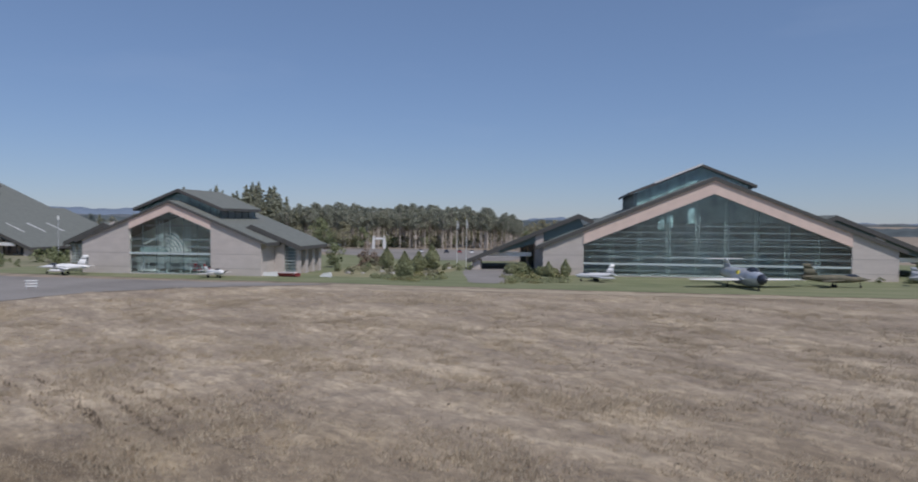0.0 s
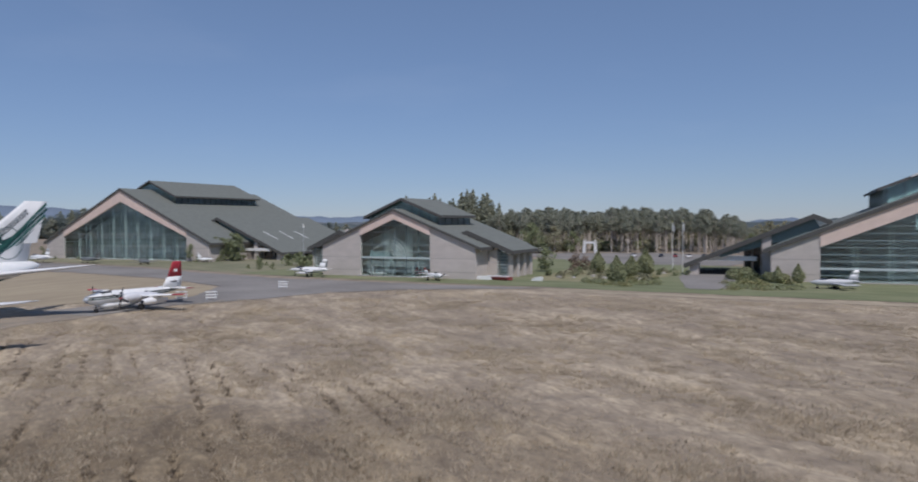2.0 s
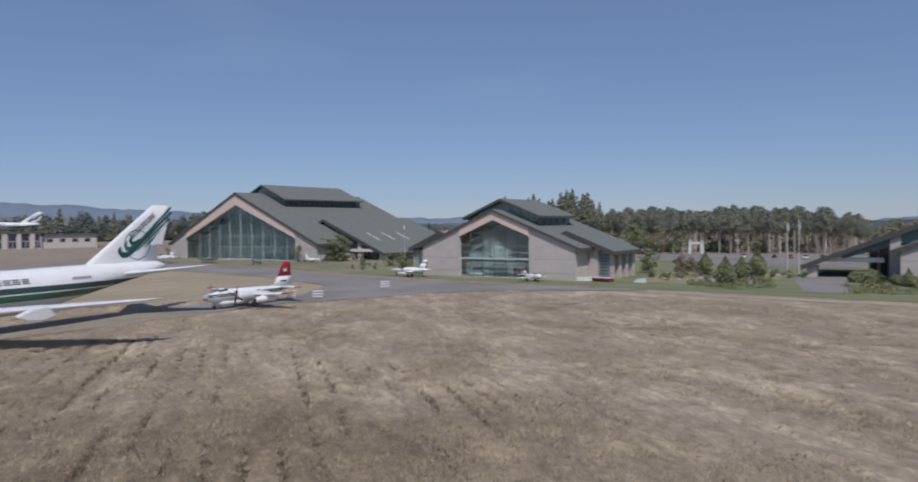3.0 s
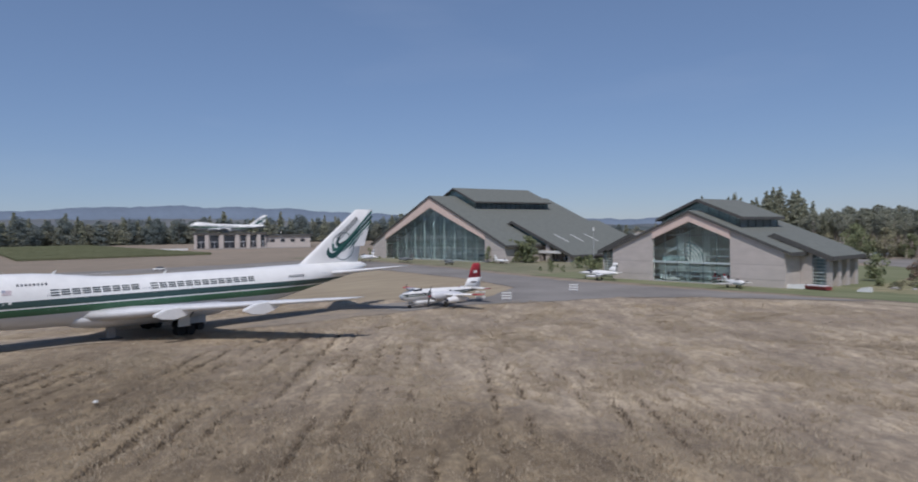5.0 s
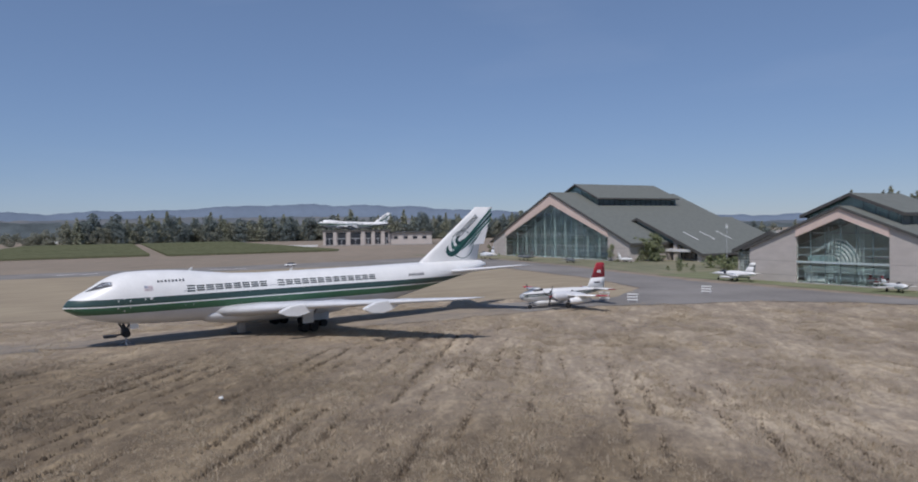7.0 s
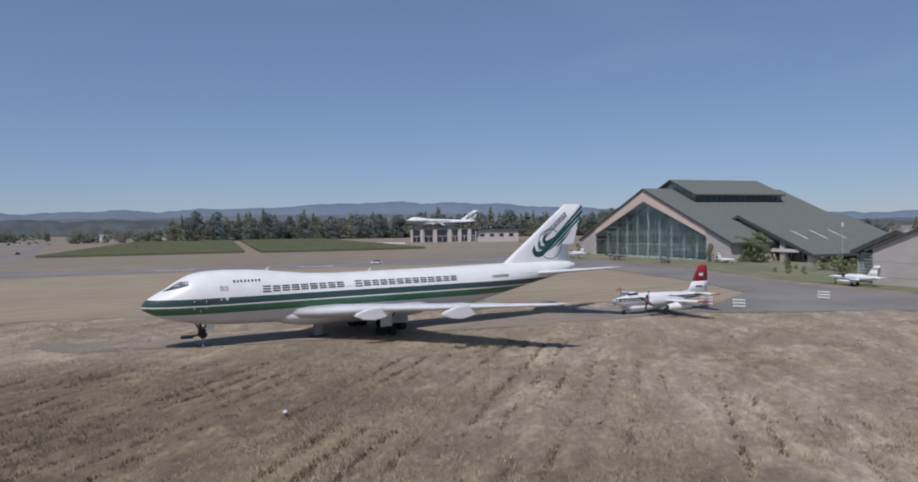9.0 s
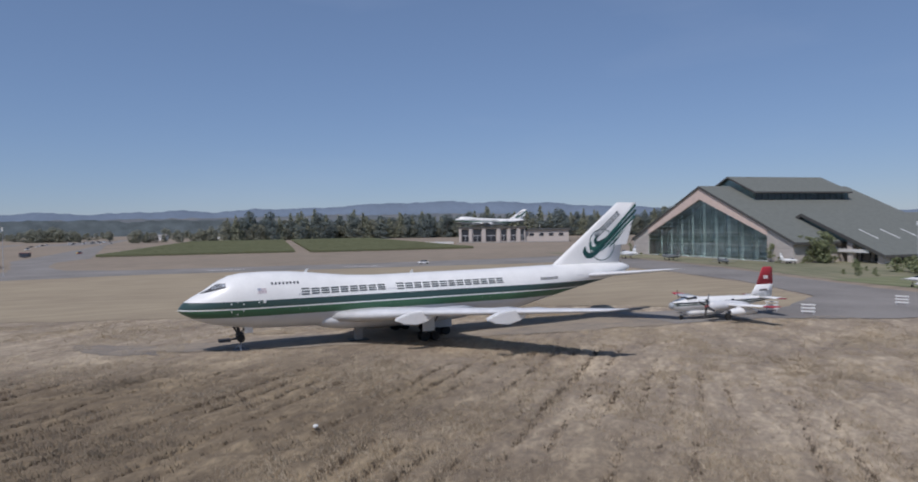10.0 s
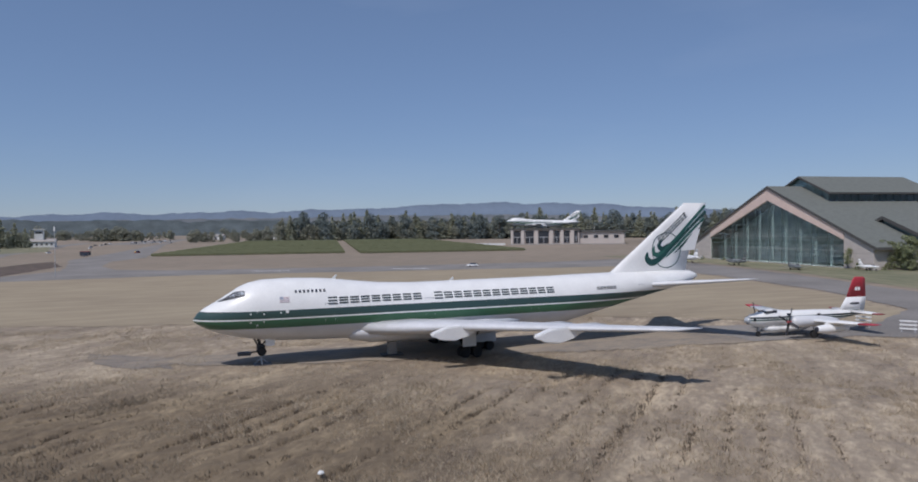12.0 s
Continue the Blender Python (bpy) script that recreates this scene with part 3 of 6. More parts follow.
        # added teal sheet standing in for sky light through the gable glass
        part("clerestory_liner", gable_poly(bmesh.new(), ((0, top(0) - 0.3), (xi * 0.95, top(xi) - 0.3), (xi * 0.95, zt), (0, cz - 0.5)), cy0 + 0.35, cy0 + 0.45), M["teal"], h)
        for q in (0.25, 0.5, 0.75):
            x = xi * q
            part("clerestory_post", cube(x - 0.08, x + 0.08, cy0 - 0.2, cy0 - 0.063, top(x) - 0.3, cz - kc * abs(x) - 0.5), M["mullion"], h)
    # wings with their own roofs on both sides
    for sgn, (wp, wz, wl, wy0, wy1, style) in zip((-1, 1), wings):
        ks = (wz - style["low"]) / (wl - wp)
        roof_pair("wing", h, sgn * wp, wz, sgn * wl, sgn * (wp - 4), ks, wy0, wy1)
        zu = lambda x, wz=wz, ks=ks, wp=wp: wz - ks * (abs(x) - wp) - 0.7
        a, b = sgn * style.get("in", wall), sgn * (wl - 1.2)
        if style["kind"] == "open":
            # an entrance porch: pillars, a pale beam, a dark recess
            q = sgn * style["closed_to"]
            part("recess_wall", gable_poly(bmesh.new(), ((a, -1), (q, -1), (q, zu(q)), (a, zu(a))), wy0 + 7, wy0 + 7.5), M["wall"], h)
            for k in range(4):
                x0 = a + (q - a) * (0.08 + 0.235 * k)
                x1 = a + (q - a) * (0.26 + 0.235 * k)
                part("porch_window", cube(min(x0, x1), max(x0, x1), wy0 + 6.9, wy0 + 6.997, 0.4, max(2.6, zu(x1) - 2.2)), M["canopy"], h)
            for q in style["posts"]:
                x = sgn * q
                part("pillar", cube(x - 1.1, x + 1.1, wy0 + 0.6, wy0 + 2.6, -1.2, zu(x) - 0.1), M["wall"], h, "square block pillar")
            xl = sgn * (wp + (wz - 0.9 - style["beam"] - 1.0) / ks)
            part("porch_beam", cube(*sorted((sgn * (wl - 22 if style["beam"] < 4.15 else 46.4), xl + sgn * (0 if style["beam"] < 4.15 else 2.2))), wy0 + style["beam_in"], wy0 + style["beam_in"] + 0.5, style["beam"] - 0.3, style["beam"] + 0.9), M["white"], h, "pale horizontal porch beam")
            part("porch_gable", gable_poly(bmesh.new(), ((sgn * (wp - 2), zu(wp) - 4.0), (a, zu(a) - 3.2), (sgn * (wl - 9), zu(wl - 9) - 1.4), (sgn * (wl - 9), zu(wl - 9)), (sgn * wp, zu(wp))), wy0 + 1.2, wy0 + 1.5), M["mullion"], h)
            part("end_wall", cube(min(b, b - sgn * 2.4), max(b, b - sgn * 2.4), wy0 + 0.8, wy0 + 3.5, -1.2, zu(b) + 0.1), M["wall"], h)
            part("inner_wall", cube(min(a, a - sgn * 0.5), max(a, a - sgn * 0.5), wy0 + 2, wy0 + 9, -1.2, zu(a)), M["wall"], h)
        else:
            # a closed wing: end wall, glazed front, pillars along the far side
            xw = sgn * (wall + 0.1)
            part("wing_wall", gable_poly(bmesh.new(), ((xw, -1.6), (sgn * style["g0"], -1.6), (sgn * style["g0"], zu(style["g0"])), (xw, zu(wall))), wy0 + 1.0, wy0 + 1.6), M["wall"], h)
            part("wing_wall", gable_poly(bmesh.new(), ((sgn * style["g1"], -1.6), (b, -1.6), (b, zu(b)), (sgn * style["g1"], zu(style["g1"]))), wy0 + 1.0, wy0 + 1.6), M["wall"], h)
            g = part("wing_glass", gable_poly(bmesh.new(), ((sgn * style["g0"], -1.4), (sgn * style["g1"], -1.4), (sgn * style["g1"], zu(style["g1"])), (sgn * style["g0"], zu(style["g0"]))), wy0 + 1.25, wy0 + 1.3), M["glass"], h)
            g.visible_shadow = False
            part("wing_liner", gable_poly(bmesh.new(), ((sgn * style["g0"], -1.4), (sgn * style["g1"], -1.4), (sgn * style["g1"], zu(style["g1"])), (sgn * style["g0"], zu(style["g0"]))), wy0 + 3.2, wy0 + 3.3), M["dark"], h)
            z = -0.6
            while z < zu(style["g1"]) - 0.3:
                part("wing_rail", cube(*sorted((sgn * style["g0"], sgn * style["g1"])), wy0 + 1.1, wy0 + 1.247, z, z + 0.16), M["truss"], h)
                z += 0.8
            part("wing_core", cube(*sorted((sgn * (wall + 0.1), sgn * (wl - 3.4))), wy0 + 3.4, wy1 - 1, -1.6, zu(wl) - 0.2), M["wall"], h)
            for i in range(4):
                y = wy0 + 1.2 + (wy1 - wy0 - 4) * i / 3
                part("pillar", cube(*sorted((b, b - sgn * 1.3)), y + (0.45 if i == 0 else 0), y + 1.7, -1.6, zu(b)), M["wall"], h, "square block pillar")
    return h


west_wing = (36.5, 18.2, 73.3, 19.5, 80, {"kind": "open", "low": 3.2, "posts": (58.4,), "beam": 4.0, "beam_in": 0.05, "in": 44.0, "closed_to": 68.0})
west_hall = hall((-262.7, 193.4, 0), 40.1, 10.0, 25.3, 53.0, 31.1, 0.43, (2.9,), 80, (15.5, 64.5, 17.2, 35.2), (west_wing, west_wing), (13, 10),
                 "large grey gabled hall with glass front and green-grey shingle roof", 10)
middle_hall = hall((-97.3, 154.5, 0), 11.15, 11.35, 15.77, 24.5, 18.63, 0.395, (1.3,), 33.2, (4.8, 23.5, 12.5, 21.67),
                   ((26.7, 12.83, 39.2, 11.05, 27.6, {"kind": "closed", "low": 7.48, "g0": 33.6, "g1": 37.8}), (18.9, 12.64, 32.2, 6.45, 24.4, {"kind": "closed", "low": 7.3, "g0": 27.3, "g1": 30.4})), (9, 6),
                   "small grey gabled hall with a tall glass front and shingle roof", 3, (3,))
east_wing = {"kind": "open", "low": 3.1, "posts": (44.0,), "beam": 4.2, "beam_in": 2.7, "in": 41.0, "closed_to": 50.0}
east_hall = hall((37.0, 176.6, 0), 31.9, 8.2, 21.1, 42.3, 25.4, 0.405, (2.8,), 80, (19.1, 62, 19.4, 30.0, 14.3), ((33.2, 16.1, 64.3, 14.0, 44, east_wing), (33.2, 16.1, 64.3, 14.0, 44, east_wing)), (13, 9),
                 "large grey gabled hall with a wide glass front and pink gable", 9, (2,))

# bright metal edge on one slope of the east clerestory
part("edge_flashing", gable_poly(bmesh.new(), ((0, 30.12), (-12.5, 30.12 - 0.405 * 12.5), (-12.5, 29.62 - 0.405 * 12.5), (0, 29.62)), 17.4, 17.65), M["trimwhite"], east_hall, "bright white roof edge")
# bright daylight gaps on the east hall's upper glass, put in as teal patches
for x0, x1, z0, z1 in ((-13.4, -11.9, 11.8, 15.4), (-11.4, -9.8, 12.6, 15.9), (-6.2, -4.6, 13.6, 17.6)):
    part("blind", cube(x0, x1, 0.7, 0.76, z0, z1), M["teal"], east_hall, "teal patch standing in for a daylight gap in the glass")


# ---- aircraft ----
def livery(name, bands, rough=0.35):
    """Paint in level bands: rows of (height in metres, colour), lowest first."""
    m = mat(name, (0.84, 0.83, 0.80), rough, vary=0.04, scale=0.5, coat=0.2)
    nt = m.node_tree
    b = nt.nodes["Principled BSDF"]
    tc = nt.nodes.new("ShaderNodeTexCoord")
    sep = nt.nodes.new("ShaderNodeSeparateXYZ")
    nt.links.new(tc.outputs["Object"], sep.inputs[0])
    div = nt.nodes.new("ShaderNodeMath")
    div.operation = "DIVIDE"
    div.inputs[1].default_value = 20.0
    nt.links.new(sep.outputs["Z"], div.inputs[0])
    ramp = nt.nodes.new("ShaderNodeValToRGB")
    ramp.color_ramp.interpolation = "CONSTANT"
    el = ramp.color_ramp.elements
    while len(el) < len(bands):
        el.new(0.5)
    for e, (z, c) in zip(el, bands):
        e.position, e.color = z / 20.0, (*c, 1)
    nt.links.new(div.outputs[0], ramp.inputs[0])
    old = b.inputs["Base Color"].links[0].from_socket
    mul = nt.nodes.new("ShaderNodeMix")
    mul.data_type, mul.blend_type = "RGBA", "MULTIPLY"
    mul.inputs[0].default_value = 1.0
    nt.links.new(ramp.outputs[0], mul.inputs[6])
    nt.links.new(old, mul.inputs[7])
    nt.links.new(mul.outputs[2], b.inputs["Base Color"])
    return m


WHITE, DKGREEN, GREEN, BELLY = (1.0, 1.0, 0.99), (0.045, 0.088, 0.08), (0.055, 0.155, 0.085), (0.74, 0.74, 0.76)
M["ink"] = mat("dark_green_black_paint", (0.035, 0.05, 0.05), 0.45, vary=0.06, scale=1)
M["sage"] = mat("sage_green_paint", (0.03, 0.125, 0.10), 0.4, vary=0.05, scale=1)
M["jumbo"] = livery("airliner_livery", [(0, BELLY), (4.45, GREEN), (5.33, WHITE), (5.52, DKGREEN), (6.38, WHITE)])
M["tanker"] = livery("tanker_livery", [(0, (0.9, 0.9, 0.9)), (2.52, (0.05, 0.10, 0.085)), (2.74, WHITE), (2.84, (0.06, 0.075, 0.075)), (3.2, WHITE)])

# pale base grey stands in for sky reflected in the panes
M["pane_grey"] = mat("painted_sheen_pane", (0.42, 0.45, 0.48), 0.12, vary=0.1, scale=2, spec=0.9)
HULL = ((0, 5.35, 5.55, 0.12), (0.35, 5.0, 6.1, 0.72), (0.8, 4.75, 6.5, 1.15), (1.6, 4.3, 7.0, 1.7), (2.7, 3.85, 7.6, 2.2), (3.7, 3.55, 8.25, 2.55), (4.6, 3.33, 8.85, 2.75), (5.8, 3.1, 9.4, 2.97),
        (7.3, 2.85, 9.7, 3.12), (10, 2.6, 9.78, 3.25), (13, 2.5, 9.7, 3.25), (15, 2.45, 9.55, 3.25), (18, 2.35, 9.2, 3.25), (21, 2.28, 8.88, 3.25), (25, 2.2, 8.72, 3.25), (44, 2.3, 8.82, 3.25),
        (46.5, 2.6, 8.88, 3.22), (49.5, 3.3, 8.92, 3.1), (54, 4.3, 8.97, 2.75), (60, 5.6, 8.97, 2.0), (65, 6.55, 8.92, 1.2), (67.5, 7.2, 8.82, 0.8), (68.6, 7.7, 8.4, 0.4), (68.9, 7.9, 8.2, 0.15))


def hull_ring(s, n=28):
    zb, zt, w = lerp(HULL, s)
    zc = zb + (zt - zb) * (0.47 if s > 45 else 0.44) if s > 3 else zb + (zt - zb) * 0.45
    ring = []
    for i in range(n):
        t = 2 * math.pi * i / n
        c, q = math.cos(t), math.sin(t)
        z = zc + (zt - zc) * q if q > 0 else zc + (zc - zb) * q
        ring.append((w * c, s, z))
    return ring


def hull_side(s, z, off=0.02):
    """The skin's distance from the keel plane at station s and height z."""
    zb, zt, w = lerp(HULL, s)
    zc = zb + (zt - zb) * (0.47 if s > 45 else 0.44)
    q = (z - zc) / ((zt - zc) if z > zc else (zc - zb))
    return w * math.sqrt(max(0.0, 1 - q * q)) + off


def hull_patch(bm, s0, s1, z0, z1, off=0.025, side=1, k=2):
    """A patch that lies on the skin."""
    for i in range(k):
        a, b = s0 + (s1 - s0) * i / k, s0 + (s1 - s0) * (i + 1) / k
        prism(bm, [(side * hull_side(s, z, off), s, z) for s, z in ((a, z0), (b, z0), (b, z1), (a, z1))], (-side * 0.06, 0, 0))


def glyph_blocks(put, x0, x1, z0, z1, words, stroke=0.2, tall=0.0):
    """A plain stack of three level bars in place of each letter."""
    total = sum(words) + 1.1 * (len(words) - 1)
    step = (x1 - x0) / total
    x = x0
    for k, wlen in enumerate(words):
        for i in range(wlen):
            a, b = x + step * 0.05, x + step * 0.86
            w = (z1 - z0) * stroke
            lo, hi = (z0 - tall / 2, z1 + tall / 2) if i == 0 else (z0, z1)
            mid = (lo + hi) / 2
            put(((a, b, lo, lo + w), (a, b, mid - w / 2, mid + w / 2), (a, b, hi - w, hi)))
            x += step
        x += step * 1.1


FIN = ((8.4, 53.2, 13.6, 1.15), (9.0, 54.0, 12.9, 1.1), (12.0, 57.95, 9.6, 0.85), (15.5, 62.5, 7.0, 0.62), (18.65, 66.6, 4.1, 0.38))


def fin_side(s, z):
    le, chord, th = lerp(FIN, z)
    c = min(1.0, max(0.0, (s - le) / chord))
    prof = ((0, 0), (0.03, 0.30), (0.12, 0.46), (0.35, 0.5), (0.7, 0.28), (1, 0.03))
    return th * lerp(prof, c)[0] + 0.03


def fin_band(bm, pts, width, side):
    """A painted band on the fin along (s, z) points, with a width for each."""
    left, right = [], []
    for i, (s, z) in enumerate(pts):
        a, b = pts[max(0, i - 1)], pts[min(len(pts) - 1, i + 1)]
        d = Vector((b[0] - a[0], b[1] - a[1])).normalized()
        n = Vector((-d.y, d.x)) * width[i] / 2
        left.append((s + n.x, z + n.y))
        right.append((s - n.x, z - n.y))
    f = lambda p: (side * fin_side(*p), p[0], p[1])
    for i in range(len(pts) - 1):
        prism(bm, [f(left[i]), f(left[i + 1]), f(right[i + 1]), f(right[i])], (-side * 0.05, 0, 0))


def smooth_path(pts, k=4):
    out = []
    for i in range(len(pts) - 1):
        p0, p1, p2, p3 = (Vector(pts[max(0, min(len(pts) - 1, j))]) for j in (i - 1, i, i + 1, i + 2))
        for t in (q / k for q in range(k)):
            out.append(tuple(0.5 * ((2 * p1) + (p2 - p0) * t + (2 * p0 - 5 * p1 + 4 * p2 - p3) * t * t + (3 * p1 - p0 - 3 * p2 + p3) * t ** 3)))
    return out + [tuple(pts[-1])]


def airliner(at, turn, label):
    a = thing("jumbo_airliner", at, label, "airliner", turn=turn)
    st = [0, 0.15, 0.35, 0.55, 0.8, 1.2, 1.6, 2.1, 2.7, 3.2, 3.7, 4.15, 4.6, 5.2, 5.8, 6.5, 7.3, 8.6, 10, 11.5, 13, 15, 16.5, 18, 19.5, 21, 23, 25, 28, 32, 36, 40, 44, 46.5, 49.5, 52, 54, 57, 60, 62.5, 65, 66.5, 67.5, 68.2, 68.6, 68.9]
    fus = part("fuselage", loft(bmesh.new(), [hull_ring(s) for s in st]), M["jumbo"], a, "white fuselage with two green stripes", smooth=True)
    # cockpit glazing: slanted band that wraps the brow
    lo = ((2.55, 7.40), (3.6, 7.66), (4.5, 7.88), (5.35, 8.08))
    hi = ((2.55, 7.47), (3.2, 7.78), (3.9, 8.22), (4.4, 8.52), (5.35, 8.60))
    for side in (-1, 1):
        bm = bmesh.new()
        n, rings = 12, []
        for k in range(n + 1):
            s = 2.55 + 2.8 * k / n
            zs = [lerp(lo, s)[0] * (1 - f) + lerp(hi, s)[0] * f for f in (0, 0.5, 1)]
            rings.append([(side * hull_side(s, z, 0.03), s, z) for z in zs] + [(side * (hull_side(s, z, 0.03) - 0.07), s, z) for z in zs[::-1]])
        loft(bm, rings)
        part("brow_panel", bm, M["steel"], fus, "dark brow panel round the cockpit windows")
        for s0, s1, z0, z1 in ((3.75, 4.3, 7.98, 8.25), (4.4, 4.85, 8.12, 8.48), (4.93, 5.28, 8.2, 8.52)):
            bm = bmesh.new()
            hull_patch(bm, s0, s1, z0, z1, 0.045, side, 1)
            part("cockpit_window", bm, M["pane_grey"], fus, "cockpit window painted pale for its reflection")
    for i in range(8):
        for side in (-1, 1):
            bm = bmesh.new()
            hull_patch(bm, 10.7 + i * 0.46, 10.93 + i * 0.46, 8.22, 8.52, 0.03, side, 1)
            part("cabin_window", bm, M["canopy"], fus)
    for side in (-1, 1):
        def bar(name, material, bars):
            b = bmesh.new()
            for where in bars:
                hull_patch(b, *where, 0.03, side, 1)
            part(name, b, M[material], fus)
        glyph_blocks(lambda w: bar("name_block", "ink", w), 14.3, 43.8, 6.86, 7.58, (9, 13), 0.22, 0.12)
        glyph_blocks(lambda w: bar("registration_block", "steel", w), 50.0, 53.2, 6.98, 7.34, (6,), 0.17)
        for j in range(4):
            bm = bmesh.new()
            hull_patch(bm, 9.0, 10.05, 7.28 + j * 0.16, 7.36 + j * 0.16, 0.03, side, 1)
            part("flag_stripe", bm, M["dullred"], fus)
        bm = bmesh.new()
        hull_patch(bm, 9.0, 9.4, 7.60, 7.88, 0.035, side, 1)
        part("flag_canton", bm, M["dullblue"], fus)
        for s, z in ((5.8, 6.05), (6.5, 6.3), (7.2, 6.0), (5.8, 5.1), (6.5, 4.75), (7.2, 5.15), (9.0, 6.1), (9.6, 6.1)):
            bm = bmesh.new()
            hull_patch(bm, s, s + (0.34 if s > 9.2 else 0.16), z, z + (0.34 if s > 9.2 else 0.16), 0.03, side, 1)
            part("sensor_port", bm, M["trimwhite"], fus)
        for s in (14.0, 26.0, 40.0, 57.0):      # door outlines
            bm = bmesh.new()
            zb, zt = (5.0, 6.95) if s < 50 else (5.7, 7.3)
            for p in ((s, s + 0.05, zb, zt), (s + 1.1, s + 1.15, zb, zt), (s, s + 1.15, zt, zt + 0.05)):
                hull_patch(bm, *p, 0.022, side, 1)
            part("door_outline", bm, M["grey"], fus)
    for s in (15.2, 30.0):
        bm = bmesh.new()
        prism(bm, [(0, s, lerp(HULL, s)[1] - 0.1), (0, s + 0.5, lerp(HULL, s)[1] - 0.1), (0, s + 0.75, lerp(HULL, s)[1] + 0.42), (0, s + 0.55, lerp(HULL, s)[1] + 0.42)], (0.06, 0, 0))
        part("blade_antenna", bm, M["trimwhite"], fus)
    # belly fairing, wings, pylons
    fair = ((15.8, 0.4, 3.3, 0.3), (17.5, 2.6, 3.3, 1.15), (20, 3.5, 3.25, 1.5), (26, 3.75, 3.1, 1.55), (34, 3.7, 3.1, 1.5), (38, 3.0, 3.2, 1.25), (41.5, 0.6, 3.4, 0.4))
    rings = []
    for s, w, zc, hh in fair:
        rings.append([(w * math.cos(t), s, zc + hh * math.sin(t)) for t in (2 * math.pi * i / 20 for i in range(20))])
    part("wing_fairing", loft(bmesh.new(), rings), M["wingwhite"], a, "pale grey wing root fairing", smooth=True)
    for side in (-1, 1):
        secs = ((2.6, 18.0, 16.6, 1.9, 3.65), (7.0, 22.3, 12.7, 1.5, 4.05), (12.0, 27.0, 9.2, 1.0, 4.55), (21.0, 34.2, 6.4, 0.65, 5.15), (27.5, 39.4, 4.5, 0.42, 5.6), (29.3, 40.9, 3.7, 0.3, 5.72), (29.75, 41.8, 2.4, 0.12, 5.75))
        w = part("wing", loft(bmesh.new(), [foil((side * x, le, z), c, th, (0, 0, 1)) for x, le, c, th, z in secs]), M["wingwhite"], a, "grey-white swept wing", smooth=True)
        for x, le, z in ((11.7, 26.7, 4.5), (21.2, 34.2, 5.15)):
            bm = bmesh.new()
            prof = ((le - 3.0, z - 0.45), (le - 1.4, z + 0.12), (le + 0.6, z + 0.28), (le + 2.6, z - 0.2), (le + 1.0, z - 0.95), (le - 0.4, z - 1.35), (le - 2.2, z - 1.15), (le - 2.3, z - 0.85), (le - 3.0, z - 0.8))
            prism(bm, [(side * x - 0.42, s, zz) for s, zz in prof], (0.84, 0, 0))
            bmesh.ops.bevel(bm, geom=bm.edges[:], offset=0.1, segments=2, affect="EDGES")
            part("engine_pylon", bm, M["white"], a, "white engine pylon without its engine")
        for x, s0 in ((8.5, 33.3), (15.5, 36.2), (19.0, 38.2)):
            rg = [[(side * x + r * 0.22 * math.cos(t), s0 + dy, 4.0 + x * 0.05 + r * 0.3 * math.sin(t)) for t in (2 * math.pi * i / 8 for i in range(8))] for dy, r in ((-2.5, 0.2), (-1.2, 1), (1.0, 1), (2.6, 0.15))]
            part("flap_fairing", loft(bmesh.new(), rg), M["grey"], w, smooth=True)
        secs = ((0.7, 57.8, 9.6, 0.95, 7.05), (2.0, 59.2, 8.6, 0.8, 7.2), (10.3, 67.1, 3.6, 0.3, 8.1), (11.0, 68.3, 2.2, 0.12, 8.18))
        part("tailplane", loft(bmesh.new(), [foil((side * x, le, z), c, th, (0, 0, 1)) for x, le, c, th, z in secs]), M["wingwhite"], a, "grey horizontal tailplane", smooth=True)
    fin = part("tail_fin", loft(bmesh.new(), [foil((0, le, z), c, th, (1, 0, 0)) for z, le, c, th in FIN]), M["white"], a, "white fin with green sweeping stripes", smooth=True)
    bm = bmesh.new()
    prism(bm, [(0.16, 66.1, 11.75), (0.05, 68.5, 11.8), (0.04, 69.95, 16.0), (0.16, 67.6, 16.0)], (-0.1, 0, 0))
    part("rudder", bm, M["white"], fin)
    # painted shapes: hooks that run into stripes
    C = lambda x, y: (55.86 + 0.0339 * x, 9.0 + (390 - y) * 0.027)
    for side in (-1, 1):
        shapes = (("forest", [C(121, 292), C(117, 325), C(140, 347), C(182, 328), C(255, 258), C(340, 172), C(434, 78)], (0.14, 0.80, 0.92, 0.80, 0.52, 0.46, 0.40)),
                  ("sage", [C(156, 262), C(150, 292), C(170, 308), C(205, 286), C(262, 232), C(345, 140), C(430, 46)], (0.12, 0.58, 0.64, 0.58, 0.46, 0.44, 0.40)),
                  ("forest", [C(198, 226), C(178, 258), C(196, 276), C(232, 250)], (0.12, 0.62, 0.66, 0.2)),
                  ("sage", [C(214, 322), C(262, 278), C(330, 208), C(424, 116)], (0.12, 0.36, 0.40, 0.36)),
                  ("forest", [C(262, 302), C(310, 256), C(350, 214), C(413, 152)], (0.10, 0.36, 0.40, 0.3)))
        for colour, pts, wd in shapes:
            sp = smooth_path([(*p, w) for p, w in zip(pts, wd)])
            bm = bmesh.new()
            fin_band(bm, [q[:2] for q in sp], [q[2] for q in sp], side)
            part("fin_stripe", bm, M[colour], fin)
